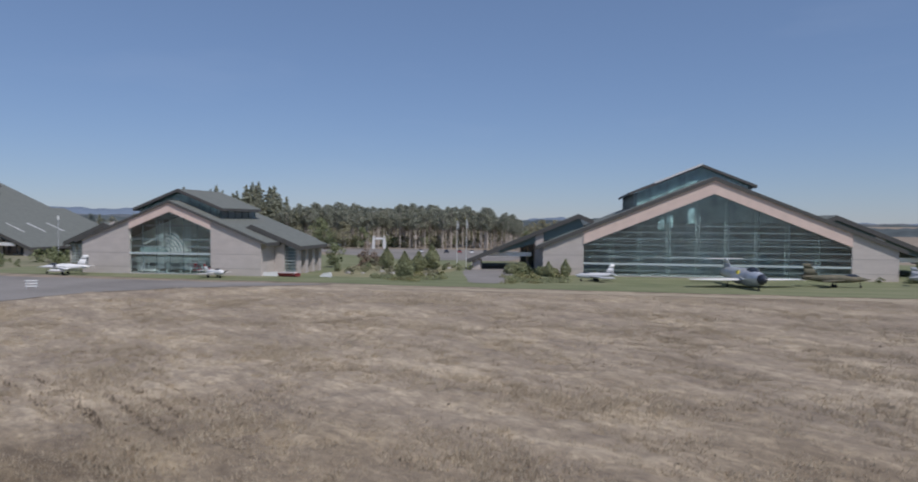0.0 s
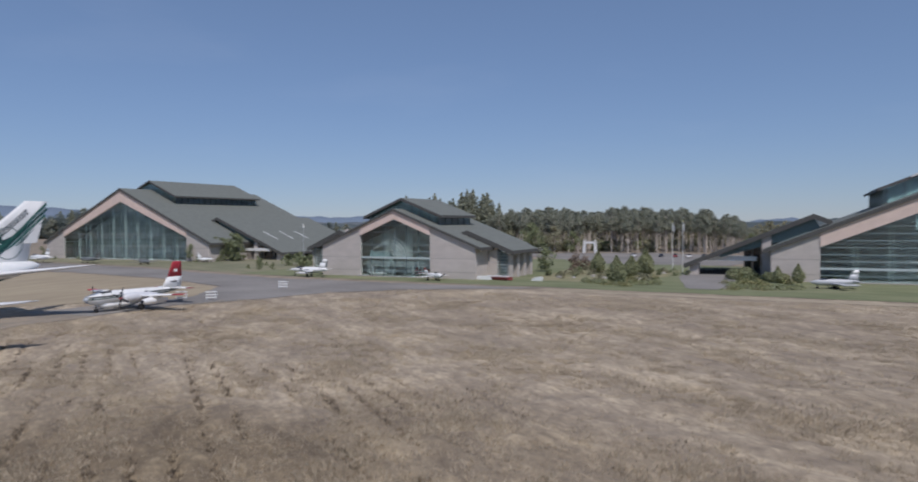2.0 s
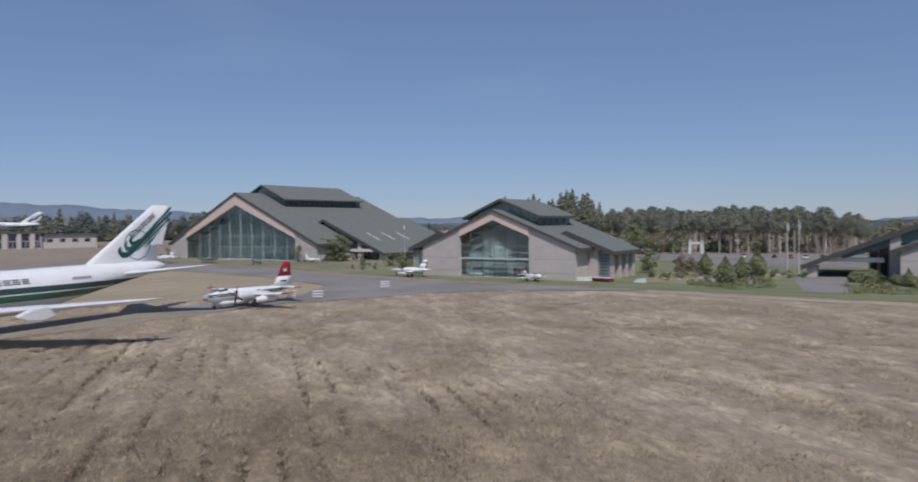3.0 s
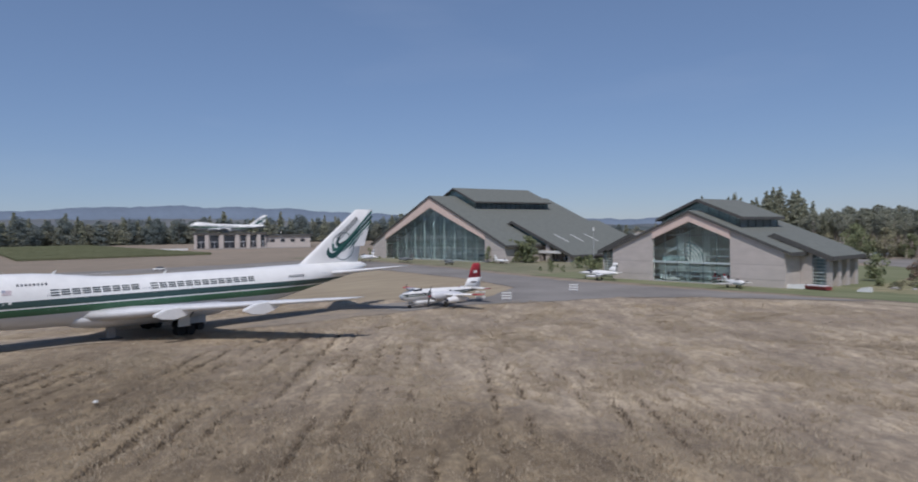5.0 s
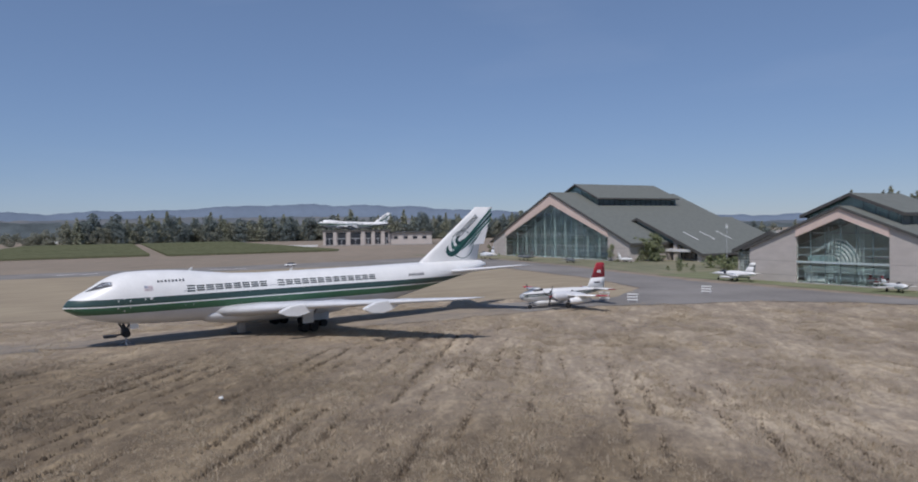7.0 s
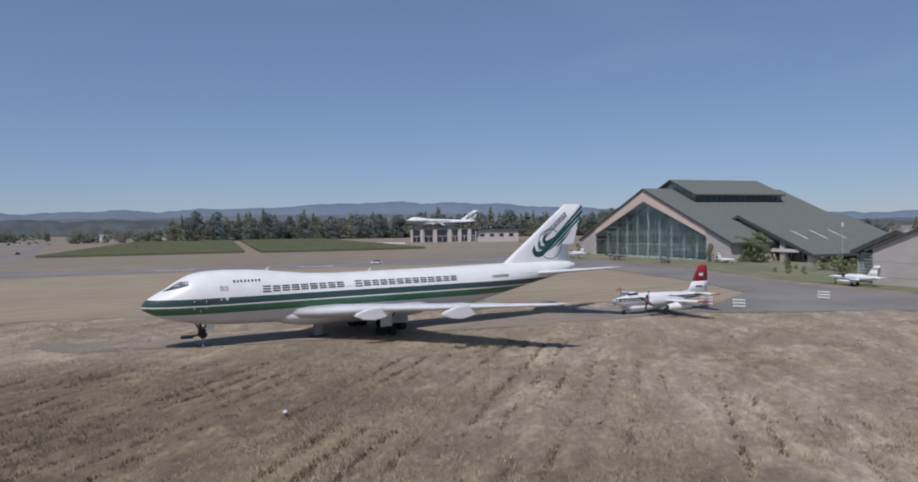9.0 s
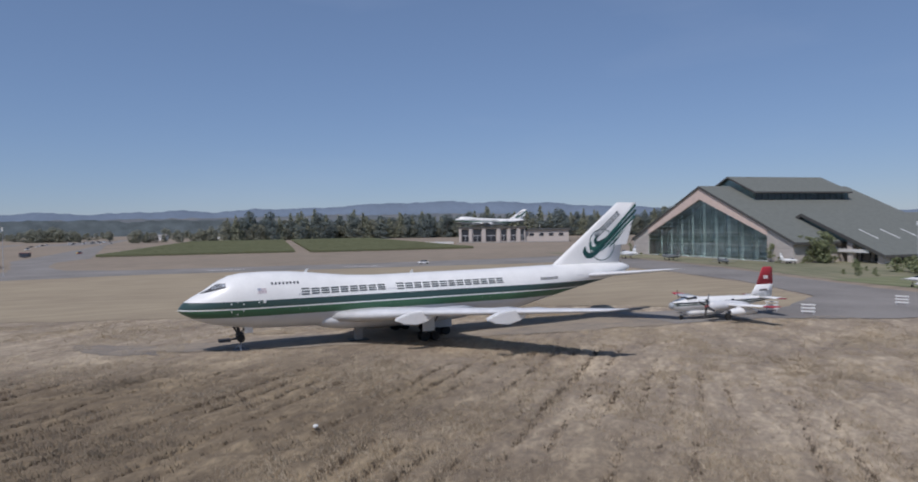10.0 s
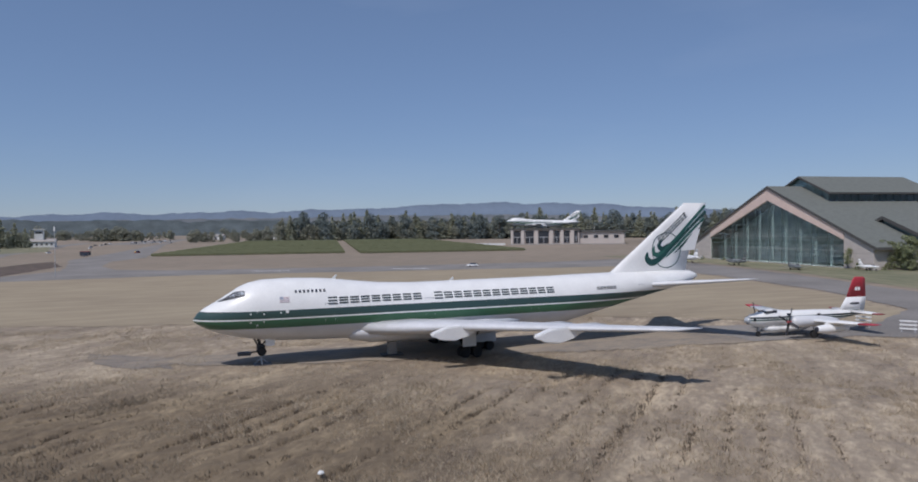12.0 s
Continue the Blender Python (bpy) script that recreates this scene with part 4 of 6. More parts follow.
        ring = [(63.3 + 2.55 * math.cos(t), 11.85 + 2.5 * math.sin(t)) for t in (2 * math.pi * i / 40 for i in range(41))]
        bm = bmesh.new()
        fin_band(bm, ring, [0.11] * 41, side)
        part("fin_ring", bm, M["forest"], fin)
        d = Vector((5.3, 4.2)).normalized()
        n = Vector((-d.y, d.x))
        org = Vector((62.2, 12.75))

        def put(bars):
            b = bmesh.new()
            f = lambda s, u: (lambda v: (side * (fin_side(v.x, v.y) + 0.01), v.x, v.y))(org + d * s + n * u)
            for p, q, u0, u1 in bars:
                prism(b, [f(p, u0), f(q, u0), f(q, u1), f(p, u1)], (-side * 0.05, 0, 0))
            part("fin_block", b, M["ink"], fin)
        glyph_blocks(put, 0.0, 6.3, 0.08, 0.88, (9,), 0.19)
    # undercarriage
    def bogie(x, s, four=True, zt=3.2, axle=0.62, r=0.62):
        bm = bmesh.new()
        tube(bm, (x, s - 0.3, zt), (x, s, axle + 0.13), 0.2, 0.16)
        tube(bm, (x, s + (1.4 if four else 0.9), zt), (x, s, axle + 0.68), 0.09)
        g = part("undercarriage_leg", bm, M["steel"], a)
        for dy in ((-0.75, 0.75) if four else (0,)):
            for dx in (-0.56, 0.56):
                part("wheel", wheel(bmesh.new(), (x + dx, s + dy, axle), r, 0.42), M["rubber"], g, smooth=False)
        return g
    for x, s in ((-5.5, 30.6), (5.5, 30.6), (-1.9, 33.8), (1.9, 33.8)):
        bogie(x, s)
    bogie(0, 7.2, False, 2.95, 1.55, 0.5)
    for x in (-5.9, 5.9):
        part("gear_door", cube(x - 0.06, x + 0.06, 29.6, 31.3, 1.3, 3.4), M["white"], a, "white undercarriage door")
    for x in (-2.9, 2.9):
        part("gear_door", cube(x - 0.05, x + 0.05, 32.2, 35.2, 1.2, 2.6), M["grey"], a)
    for x in (-0.8, 0.8):
        part("gear_door", cube(x - 0.04, x + 0.04, 7.6, 8.6, 2.2, 3.0), M["white"], a)
    for x in (-0.42, 0.42):
        bm = bmesh.new()
        tube(bm, (x, 6.3, 3.2), (x * 0.6, 7.1, 1.7), 0.10)
        part("drag_strut", bm, M["steel"], a)
    part("steering_box", cube(-0.38, 0.38, 6.7, 7.6, 1.75, 2.2), M["steel"], a)
    bm = bmesh.new()
    tube(bm, (0, 6.9, 1.5), (0, 5.4, 1.35), 0.11)
    box(bm, -0.6, 0.6, 4.6, 6.0, 1.2, 1.5)
    part("tow_bar", bm, M["steel"], a)
    bm = bmesh.new()
    tube(bm, (0, 7.2, 0.06), (0, 7.2, 1.55), 0.11, 0.09, 10)
    for q in (0, 2.1, 4.2):
        tube(bm, (0.75 * math.cos(q), 7.2 + 0.75 * math.sin(q), 0.1), (0, 7.2, 0.8), 0.05)
    jack = part("nose_jack", bm, M["grey"], a, "grey tripod jack under the nose gear")
    part("jack_plate", cube(-0.9, 0.9, 6.3, 8.3, 0.0, 0.058), M["steel"], jack)
    return a


AL_TURN = math.atan2(0.1505, 0.9886)
M["faded"] = mat("faded_green_grey_paint", (0.10, 0.145, 0.14), 0.5, vary=0.05, scale=1)
M["dullred"] = mat("faded_flag_red", (0.55, 0.44, 0.46), 0.6, vary=0.1, scale=2)
M["dullblue"] = mat("faded_flag_blue", (0.38, 0.40, 0.48), 0.6, vary=0.1, scale=2)
jumbo = airliner((-99.9, -1.45, 0), AL_TURN, "white four-jet airliner with green stripes, engines removed, parked on asphalt")


def belly_stand(at, turn):
    st = thing("support_stand", at, "grey steel support stand under the airliner's belly", "support stand", turn=turn)
    part("post", cube(-0.4, 0.4, -0.5, 0.5, 0.15, 2.27), M["concrete"], st)
    part("base_plate", cube(-0.9, 0.9, -1.3, 1.3, 0.02, 0.15), M["steel"], st)


belly_stand(Vector((-99.9, -1.45, 0.05)) + Vector((-0.1505 * 22.4 + 0.99 * 0.6, 0.9886 * 22.4 + 0.15 * 0.6, 0)), AL_TURN)


def tanker_plane(at, turn):
    a = thing("tanker_aircraft", at, "white twin-propeller tanker aircraft with red tail tip, parked on asphalt", "propeller aircraft", turn=turn, size=0.86)
    table = ((0, 2.55, 2.75, 0.1), (0.35, 2.2, 3.15, 0.5), (1.2, 1.75, 3.55, 0.9), (2.2, 1.5, 3.75, 1.05), (3.2, 1.4, 3.95, 1.12), (4.0, 1.38, 4.25, 1.15), (4.8, 1.38, 4.3, 1.18), (6, 1.38, 4.05, 1.2), (9, 1.4, 3.98, 1.2), (14, 1.55, 3.9, 1.12),
             (18.3, 2.05, 3.75, 0.85), (21.8, 2.5, 3.6, 0.55), (24.0, 2.72, 3.45, 0.35), (26.2, 2.95, 3.25, 0.15), (27.2, 3.05, 3.12, 0.05))
    aft = lambda s: s if s < 14 else 14 + (s - 14) * 0.76
    rings = []
    for s, zb, zt, w in table:
        s = aft(s)
        zc, hh = (zb + zt) / 2, (zt - zb) / 2
        rings.append([(w * math.cos(t), s, zc + hh * math.sin(t)) for t in (2 * math.pi * i / 20 for i in range(20))])
    fus = part("fuselage", loft(bmesh.new(), rings), M["tanker"], a, "white fuselage with thin dark stripes", smooth=True)
    bm = bmesh.new()
    loft(bm, [[(w * math.cos(t), s, z + h * math.sin(t)) for t in (2 * math.pi * i / 14 for i in range(14))] for s, w, z, h in ((-0.05, 0.12, 2.65, 0.12), (0.25, 0.47, 2.67, 0.47), (0.55, 0.66, 2.67, 0.66))])
    part("nose_glazing", bm, M["pane_grey"], fus, "grey glazed nose", smooth=True)
    bm = bmesh.new()
    loft(bm, [[(w * math.cos(t), s, z + h * math.sin(t)) for t in (2 * math.pi * i / 14 for i in range(14))] for s, w, z, h in ((3.2, 0.5, 1.35, 0.3), (4.2, 0.98, 1.25, 0.62), (8.0, 1.0, 1.2, 0.66), (11.0, 0.9, 1.3, 0.55), (12.6, 0.4, 1.5, 0.25))])
    part("belly_tank", bm, M["white"], fus, "white belly tank", smooth=True)
    part("nose_window", cube(-0.93, 0.93, 1.05, 1.35, 2.55, 3.0), M["canopy"], fus)
    for i in range(4):
        part("cockpit_window", cube(-0.97 + 0.02 * i, 0.97 - 0.02 * i, 3.15 + 0.55 * i, 3.6 + 0.55 * i, 3.72, 4.02 + 0.05 * i), M["canopy"], fus)
    part("cabin_window", cube(-1.14, 1.14, 7.0, 7.5, 3.25, 3.6), M["canopy"], fus)
    part("cabin_window", cube(-1.1, 1.1, 12.8, 13.3, 3.1, 3.4), M["canopy"], fus)
    for side in (-1, 1):
        wing = loft(bmesh.new(), [foil((side * x, le, z), c, th, (0, 0, 1)) for x, le, c, th, z in ((0.6, 8.4, 4.6, 0.6, 2.7), (6.5, 8.9, 3.9, 0.45, 2.9), (11.9, 9.9, 2.7, 0.26, 3.2))])
        wg = part("wing", wing, M["white"], a, "white straight wing", smooth=True)
        part("wing_tip", loft(bmesh.new(), [foil((side * x, le, z), c, th, (0, 0, 1)) for x, le, c, th, z in ((11.92, 9.9, 2.7, 0.34, 3.2), (13.7, 10.4, 1.9, 0.22, 3.3), (14.1, 10.9, 1.0, 0.1, 3.32))]), M["red"], wg, "red wing tip", smooth=True)
        x = side * 3.9
        rg = [[(x + r * math.cos(t), s, 2.7 + r * 1.05 * math.sin(t)) for t in (2 * math.pi * i / 16 for i in range(16))] for s, r in ((5.3, 0.35), (5.45, 0.72), (6.2, 0.86), (8.5, 0.86), (11.5, 0.7), (13.5, 0.3), (14.2, 0.1))]
        nac = part("engine_nacelle", loft(bmesh.new(), rg), M["wingwhite"], a, "dull white radial engine nacelle", smooth=True)
        bm = bmesh.new()
        tube(bm, (x, 4.6, 2.7), (x, 5.4, 2.7), 0.12, 0.3, 10)
        part("spinner", bm, M["darkred"], nac)
        for k in range(4):
            ang = math.pi / 4 + k * math.pi / 2 + 0.5 * side
            d = Vector((math.cos(ang), 0, math.sin(ang)))
            u = Vector((-math.sin(ang), 0.35, math.cos(ang))).normalized() * 0.17
            c = Vector((x, 4.95, 2.7))
            bm = bmesh.new()
            prism(bm, [c + d * 0.2 - u, c + d * 2.2 - u, c + d * 2.3, c + d * 2.2 + u, c + d * 0.2 + u], (0, 0.07, 0))
            part("propeller_blade", bm, M["steel"], nac)
        x = side * 7.4
        rg = [[(x + r * math.cos(t), s, 1.95 + r * math.sin(t)) for t in (2 * math.pi * i / 14 for i in range(14))] for s, r in ((7.0, 0.42), (7.3, 0.55), (8.6, 0.68), (11.0, 0.6), (12.6, 0.36), (12.7, 0.3))]
        pod = part("jet_pod", loft(bmesh.new(), rg), M["white"], a, "white underwing jet pod", smooth=True)
        bm = bmesh.new()
        tube(bm, (x, 6.98, 1.95), (x, 6.9, 1.95), 0.4, 0.36, 14)
        part("intake", bm, M["navy"], pod)
        prism(bm := bmesh.new(), [(x - 0.15, 8.2, 2.4), (x - 0.15, 11.4, 2.4), (x - 0.15, 11.8, 2.95), (x - 0.15, 8.8, 2.95)], (0.3, 0, 0))
        part("pod_strut", bm, M["white"], pod)
        bm = bmesh.new()
        tube(bm, (side * 3.9, 9.4, 2.4), (side * 3.9, 9.6, 0.6), 0.14)
        leg = part("undercarriage_leg", bm, M["grey"], a)
        part("wheel", wheel(bmesh.new(), (side * 3.9, 9.6, 0.66), 0.66, 0.5), M["rubber"], leg)
        stab = loft(bmesh.new(), [foil((side * xx, aft(le), 3.35), c, th, (0, 0, 1)) for xx, le, c, th in ((0.2, 21.2, 3.2, 0.4), (4.2, 22.2, 2.1, 0.25))])
        sb = part("tailplane", stab, M["white"], a, smooth=True)
        part("tailplane_tip", loft(bmesh.new(), [foil((side * xx, aft(le), 3.35), c, th, (0, 0, 1)) for xx, le, c, th in ((4.22, 22.2, 2.1, 0.25), (5.2, 22.7, 1.3, 0.14))]), M["darkred"], sb, "dull red tailplane tip", smooth=True)
    zs = ((3.3, 17.7, 5.2, 0.55), (5.7, 19.3, 3.9, 0.42))
    fin = part("tail_fin", loft(bmesh.new(), [foil((0, le, z), c, th, (1, 0, 0)) for z, le, c, th in zs]), M["white"], a, "white tail fin", smooth=True)
    zs = ((5.702, 19.3, 3.9, 0.42), (8.7, 20.6, 2.5, 0.26), (9.0, 21.0, 1.7, 0.12))
    part("fin_tip", loft(bmesh.new(), [foil((0, le, z), c, th, (1, 0, 0)) for z, le, c, th in zs]), M["red"], fin, "red fin tip", smooth=True)
    for side in (-1, 1):
        for k in range(2):
            part("tail_number_bar", cube(side * 0.2 - 0.02, side * 0.2 + 0.02, 20.9 + k * 0.55, 21.3 + k * 0.55, 6.75, 7.35), M["white"], fin)
        part("tail_emblem", cube(side * 0.24 - 0.02, side * 0.24 + 0.02, 19.9, 21.7, 4.5, 4.8), M["steel"], fin)
    bm = bmesh.new()
    tube(bm, (0, 2.6, 1.5), (0, 2.5, 0.4), 0.1)
    leg = part("undercarriage_leg", bm, M["grey"], a)
    part("wheel", wheel(bmesh.new(), (0, 2.5, 0.42), 0.42, 0.3), M["rubber"], leg)
    return a


tanker_plane((-102.2, 68.9, 0.06), radians(1.5))


def jet(name, at, turn, length, span, radius, sweep, fin_h, label, body="white", tail="white", tip=None, t_tail=False, nose_mat=None, prop=False, category="jet aircraft", stand=0.9, wing_z=None, wing=None, tanks=False, slim=False):
    a = thing(name, at, label, category, "aircraft on the lawn", turn=turn)
    zc = stand + radius
    prof = ((0, 0.06), (0.04, 0.38), (0.12, 0.72), (0.28, 1.0), (0.6, 1.0), (0.85, 0.72), (1.0, 0.42))
    if slim:
        prof = ((0, 0.04), (0.05, 0.22), (0.14, 0.55), (0.28, 0.88), (0.42, 1.0), (0.7, 0.92), (0.9, 0.66), (1.0, 0.45))
    if prop:
        prof = ((0, 0.25), (0.02, 0.75), (0.1, 0.95), (0.25, 1.0), (0.5, 0.85), (0.8, 0.45), (1.0, 0.16))
    rg = [[(radius * q * math.cos(t), length * s, zc + radius * 1.05 * q * math.sin(t) + (0.15 * radius if s > 0.8 else 0)) for t in (2 * math.pi * i / 16 for i in range(16))] for s, q in prof]
    fus = part("fuselage", loft(bmesh.new(), rg), M[body], a, smooth=True)
    if nose_mat:
        rr = [[(radius * q * 1.02 * math.cos(t), length * s, zc + radius * 1.07 * q * math.sin(t)) for t in (2 * math.pi * i / 16 for i in range(16))] for s, q in ((-0.004, 0.06), (0.04, 0.39), (0.09, 0.61))]
        part("nose_cone", loft(bmesh.new(), rr), M[nose_mat], fus, smooth=True)
    rg = [[(radius * 0.62 * q * math.cos(t), length * s, zc + radius * 0.75 + radius * 0.6 * q * math.sin(t)) for t in (2 * math.pi * i / 12 for i in range(12))] for s, q in ((0.17, 0.15), (0.22, 0.8), (0.29, 1.0), (0.36, 0.7), (0.42, 0.1))]
    part("canopy", loft(bmesh.new(), rg), M["canopy"], a, smooth=True)
    root, tipc = length * 0.30, length * 0.11
    wz = zc - radius * 0.35 if wing_z is None else wing_z
    for side in (-1, 1):
        le = length * 0.36
        secs = ((radius * 0.6, le, root, 0.10 * root), (span / 2 * 0.96, le + sweep, tipc, 0.08 * tipc), (span / 2, le + sweep + tipc * 0.3, tipc * 0.5, 0.04 * tipc))
        w = part("wing", loft(bmesh.new(), [foil((side * x, l, wz), c, max(th, 0.06), (0, 0, 1)) for x, l, c, th in secs]), M[wing or body], a, smooth=True)
        if tip:
            part("tip_tank", loft(bmesh.new(), [[(side * span / 2 + q * math.cos(t), s, wz + q * math.sin(t)) for t in (2 * math.pi * i / 10 for i in range(10))] for s, q in ((le + sweep - 1.2, 0.03), (le + sweep - 0.5, 0.25), (le + sweep + 1.6, 0.25), (le + sweep + 2.6, 0.03))]), M[tip], w, smooth=True)
        sz = zc + radius * 0.4 + (fin_h if t_tail else 0)
        sl = length * (0.93 if t_tail else 0.84)
        part("tailplane", loft(bmesh.new(), [foil((side * x, l, sz), c, 0.14, (0, 0, 1)) for x, l, c in ((0.1, sl, length * 0.13), (span * (0.18 if t_tail else 0.22), sl + sweep * 0.45, length * 0.06))]), M[wing or body], a, smooth=True)
        if tanks:
            part("drop_tank", loft(bmesh.new(), [[(side * span * 0.24 + q * math.cos(t), s, wz - 0.55 + q * math.sin(t)) for t in (2 * math.pi * i / 10 for i in range(10))] for s, q in ((le - 1.0, 0.04), (le - 0.2, 0.3), (le + 2.4, 0.34), (le + 4.2, 0.05))]), M[body], w, smooth=True)
        bm = bmesh.new()
        x = side * span * 0.13
        tube(bm, (x, length * 0.52, zc - radius * 0.4), (x, length * 0.53, 0.3), 0.08)
        leg = part("undercarriage_leg", bm, M["steel"], a)
        part("wheel", wheel(bmesh.new(), (x, length * 0.53, 0.34), 0.34, 0.24, 10), M["rubber"], leg)
    zs = ((zc + radius * 0.5, length * 0.74, length * 0.24), (zc + radius * 0.5 + fin_h * 0.6, length * 0.83, length * 0.15))
    fin = part("tail_fin", loft(bmesh.new(), [foil((0, l, z), c, 0.22, (1, 0, 0)) for z, l, c in zs]), M[body], a, smooth=True)
    zs = ((zs[1][0] + 0.002, length * 0.83, length * 0.15), (zc + radius * 0.5 + fin_h, length * 0.9, length * 0.10))
    part("fin_tip", loft(bmesh.new(), [foil((0, l, z), c, 0.18, (1, 0, 0)) for z, l, c in zs]), M[tail], fin, smooth=True)
    bm = bmesh.new()
    tube(bm, (0, length * 0.16, zc - radius * 0.6), (0, length * 0.15, 0.25), 0.07)
    leg = part("undercarriage_leg", bm, M["steel"], a)
    part("wheel", wheel(bmesh.new(), (0, length * 0.15, 0.28), 0.28, 0.2, 10), M["rubber"], leg)
    if prop:
        for k in range(2):
            d = Vector((math.cos(0.4 + k * math.pi), 0, math.sin(0.4 + k * math.pi)))
            u = Vector((-d.z, 0, d.x)) * 0.09
            c = Vector((0, -0.1, zc))
            prism(bm := bmesh.new(), [c - u, c + d * 1.2 - u, c + d * 1.25, c + d * 1.2 + u, c + u], (0, 0.05, 0))
            part("propeller_blade", bm, M["steel"], a)
    return a


jet("attack_jet", (-128.2, 147.6, 0.05), radians(-84), 12.6, 8.4, 0.66, 4.2, 2.7, "white delta-winged attack jet with drop tanks on the lawn", stand=1.15, tanks=True, slim=True)
attack = bpy.data.objects["attack_jet"]
part("rudder", prism(bmesh.new(), [(-0.12, 11.9, 2.5), (-0.12, 12.35, 2.5), (-0.12, 12.62, 4.3), (-0.12, 12.25, 4.3)], (0.24, 0, 0)), M["slate"], attack, "dark grey rudder")
part("refuel_probe", tube(bmesh.new(), (0.5, 4.4, 1.75), (0.5, -0.4, 1.7), 0.05), M["grey"], attack)
part("spine_hump", loft(bmesh.new(), [[(w * math.cos(t), y, 2.25 + h * math.sin(t)) for t in (2 * math.pi * i / 10 for i in range(10))] for y, w, h in ((4.8, 0.1, 0.1), (5.4, 0.38, 0.4), (8.0, 0.4, 0.42), (10.2, 0.1, 0.1))]), M["white"], attack, "white spine hump", smooth=True)
for side in (-1, 1):
    part("intake", prism(bmesh.new(), [(side * 0.52, 4.0, 1.85), (side * 0.52, 4.6, 1.85), (side * 0.52, 4.7, 2.35), (side * 0.52, 4.1, 2.35)], (side * 0.3, 0, 0)), M["navy"], attack, "dark side intake")
    part("side_patch", prism(bmesh.new(), [(side * 0.60, 5.2, 1.55), (side * 0.60, 7.4, 1.55), (side * 0.60, 7.0, 1.95), (side * 0.60, 5.4, 1.95)], (side * 0.09, 0, 0)), M["grey"], attack, "grey side panel")
jet("light_aircraft", (-78.6, 147.0, 0.05), radians(62), 8.4, 9.5, 0.62, 0.5, 1.4, "small white propeller aircraft with dark nose on the lawn", nose_mat="steel", prop=True, category="light aircraft", tail="darkred", stand=0.7)
jet("fighter_jet", (3.0, 159.6, 0.05), radians(-76), 9.4, 9.0, 0.66, 2.4, 2.3, "pale grey straight-nosed fighter jet with white tail", body="grey", tail="white", stand=0.7, tip="grey")
jet("patrol_jet", (41.1, 144.6, 0.05), radians(12.7), 20.0, 24.4, 1.75, 1.2, 2.6, "silver jet with dark nose, white wings and T-shaped tail", body="silver", tail="white", t_tail=True, nose_mat="navy", stand=0.6, wing="white", wing_z=1.75)
for sx in (-1,):
    bm = prism(bmesh.new(), [(sx * 1.62, 8.6, 3.0), (sx * 1.62, 9.9, 3.0), (sx * 1.42, 9.7, 3.7), (sx * 1.42, 8.8, 3.7)], (sx * 0.2, 0, 0))
    part("intake_cover", bm, M["yellow"], bpy.data.objects["patrol_jet"], "yellow intake cover")
jet("camouflage_jet", (66.0, 158.2, 0.05), radians(84), 13.6, 9.0, 0.85, 4.2, 2.8, "brown and green camouflaged fighter jet on the lawn", body="camo", tail="camo", stand=1.0, slim=True)
jet("grey_jet", (86.5, 160.5, 0.05), radians(60), 11.0, 9.0, 0.8, 3.0, 2.2, "pale grey fighter jet beside the east hall", body="grey", tail="grey", stand=0.9)
jet("dark_jet", (-258.5, 171.5, 0.05), radians(-88), 12.0, 8.0, 0.7, 2.2, 2.2, "dark grey fighter jet on the thin lawn", body="slate", tail="slate", stand=0.9)
jet("low_dark_jet", (-216.0, 171.0, 0.05), radians(75), 10.0, 10.5, 0.65, 1.5, 0.9, "low dark grey jet on the thin lawn", body="slate", tail="slate", stand=0.5)
jet("white_jet", (-283.0, 166.0, 0.05), radians(-95), 16.0, 9.5, 0.95, 4.0, 3.2, "white fighter jet with pale tail on the thin lawn", tail="grey", stand=1.3, slim=True)
jet("display_jet", (-205.5, 191.5, 0.05), radians(105), 7.0, 6.0, 0.5, 1.5, 2.2, "small white display aircraft beside the west hall trees", tail="white", stand=0.8)
jet("parked_airliner", (-104.0, 309.0, 0.05), radians(95), 17.0, 16.0, 0.9, 2.2, 3.0, "white aircraft with red tail beyond the garden", tail="red", stand=0.9)
roof_jumbo = copy_thing(jumbo, Matrix.LocRotScale((-643.7, 195.4, 15.5), Euler((radians(-2.6), 0, radians(-15))), None))
tagged(roof_jumbo, "white four-jet airliner standing on a building's roof")


# ---- plants ----
def leaf_mesh(name, centres, size, seed, stretch=1.0):
    """Many small leaf clusters, one quad each, at the centres given."""
    g = np.random.RandomState(seed)
    n = len(centres)
    c = np.asarray(centres, dtype=np.float64)
    # sprays turn their faces outwards and up to the light
    out = c.copy()
    out[:, 2] = 0
    out /= np.linalg.norm(out, axis=1)[:, None] + 0.3
    face = out * 0.8 + np.array((0, 0, 0.75)) + g.normal(size=(n, 3)) * 0.85
    face /= np.linalg.norm(face, axis=1)[:, None]
    a = np.cross(face, g.normal(size=(n, 3)))
    a /= np.linalg.norm(a, axis=1)[:, None]
    b = np.cross(face, a)
    s = size * g.uniform(0.6, 1.35, n)[:, None]
    v = np.stack([c - a * s * stretch, c - b * s * 0.55, c + a * s * stretch, c + b * s * 0.55], 1).reshape(-1, 3)
    me = bpy.data.meshes.new(name)
    f = np.arange(4 * n).reshape(n, 4)
    me.from_pydata(v.tolist(), [], f.tolist())
    return me


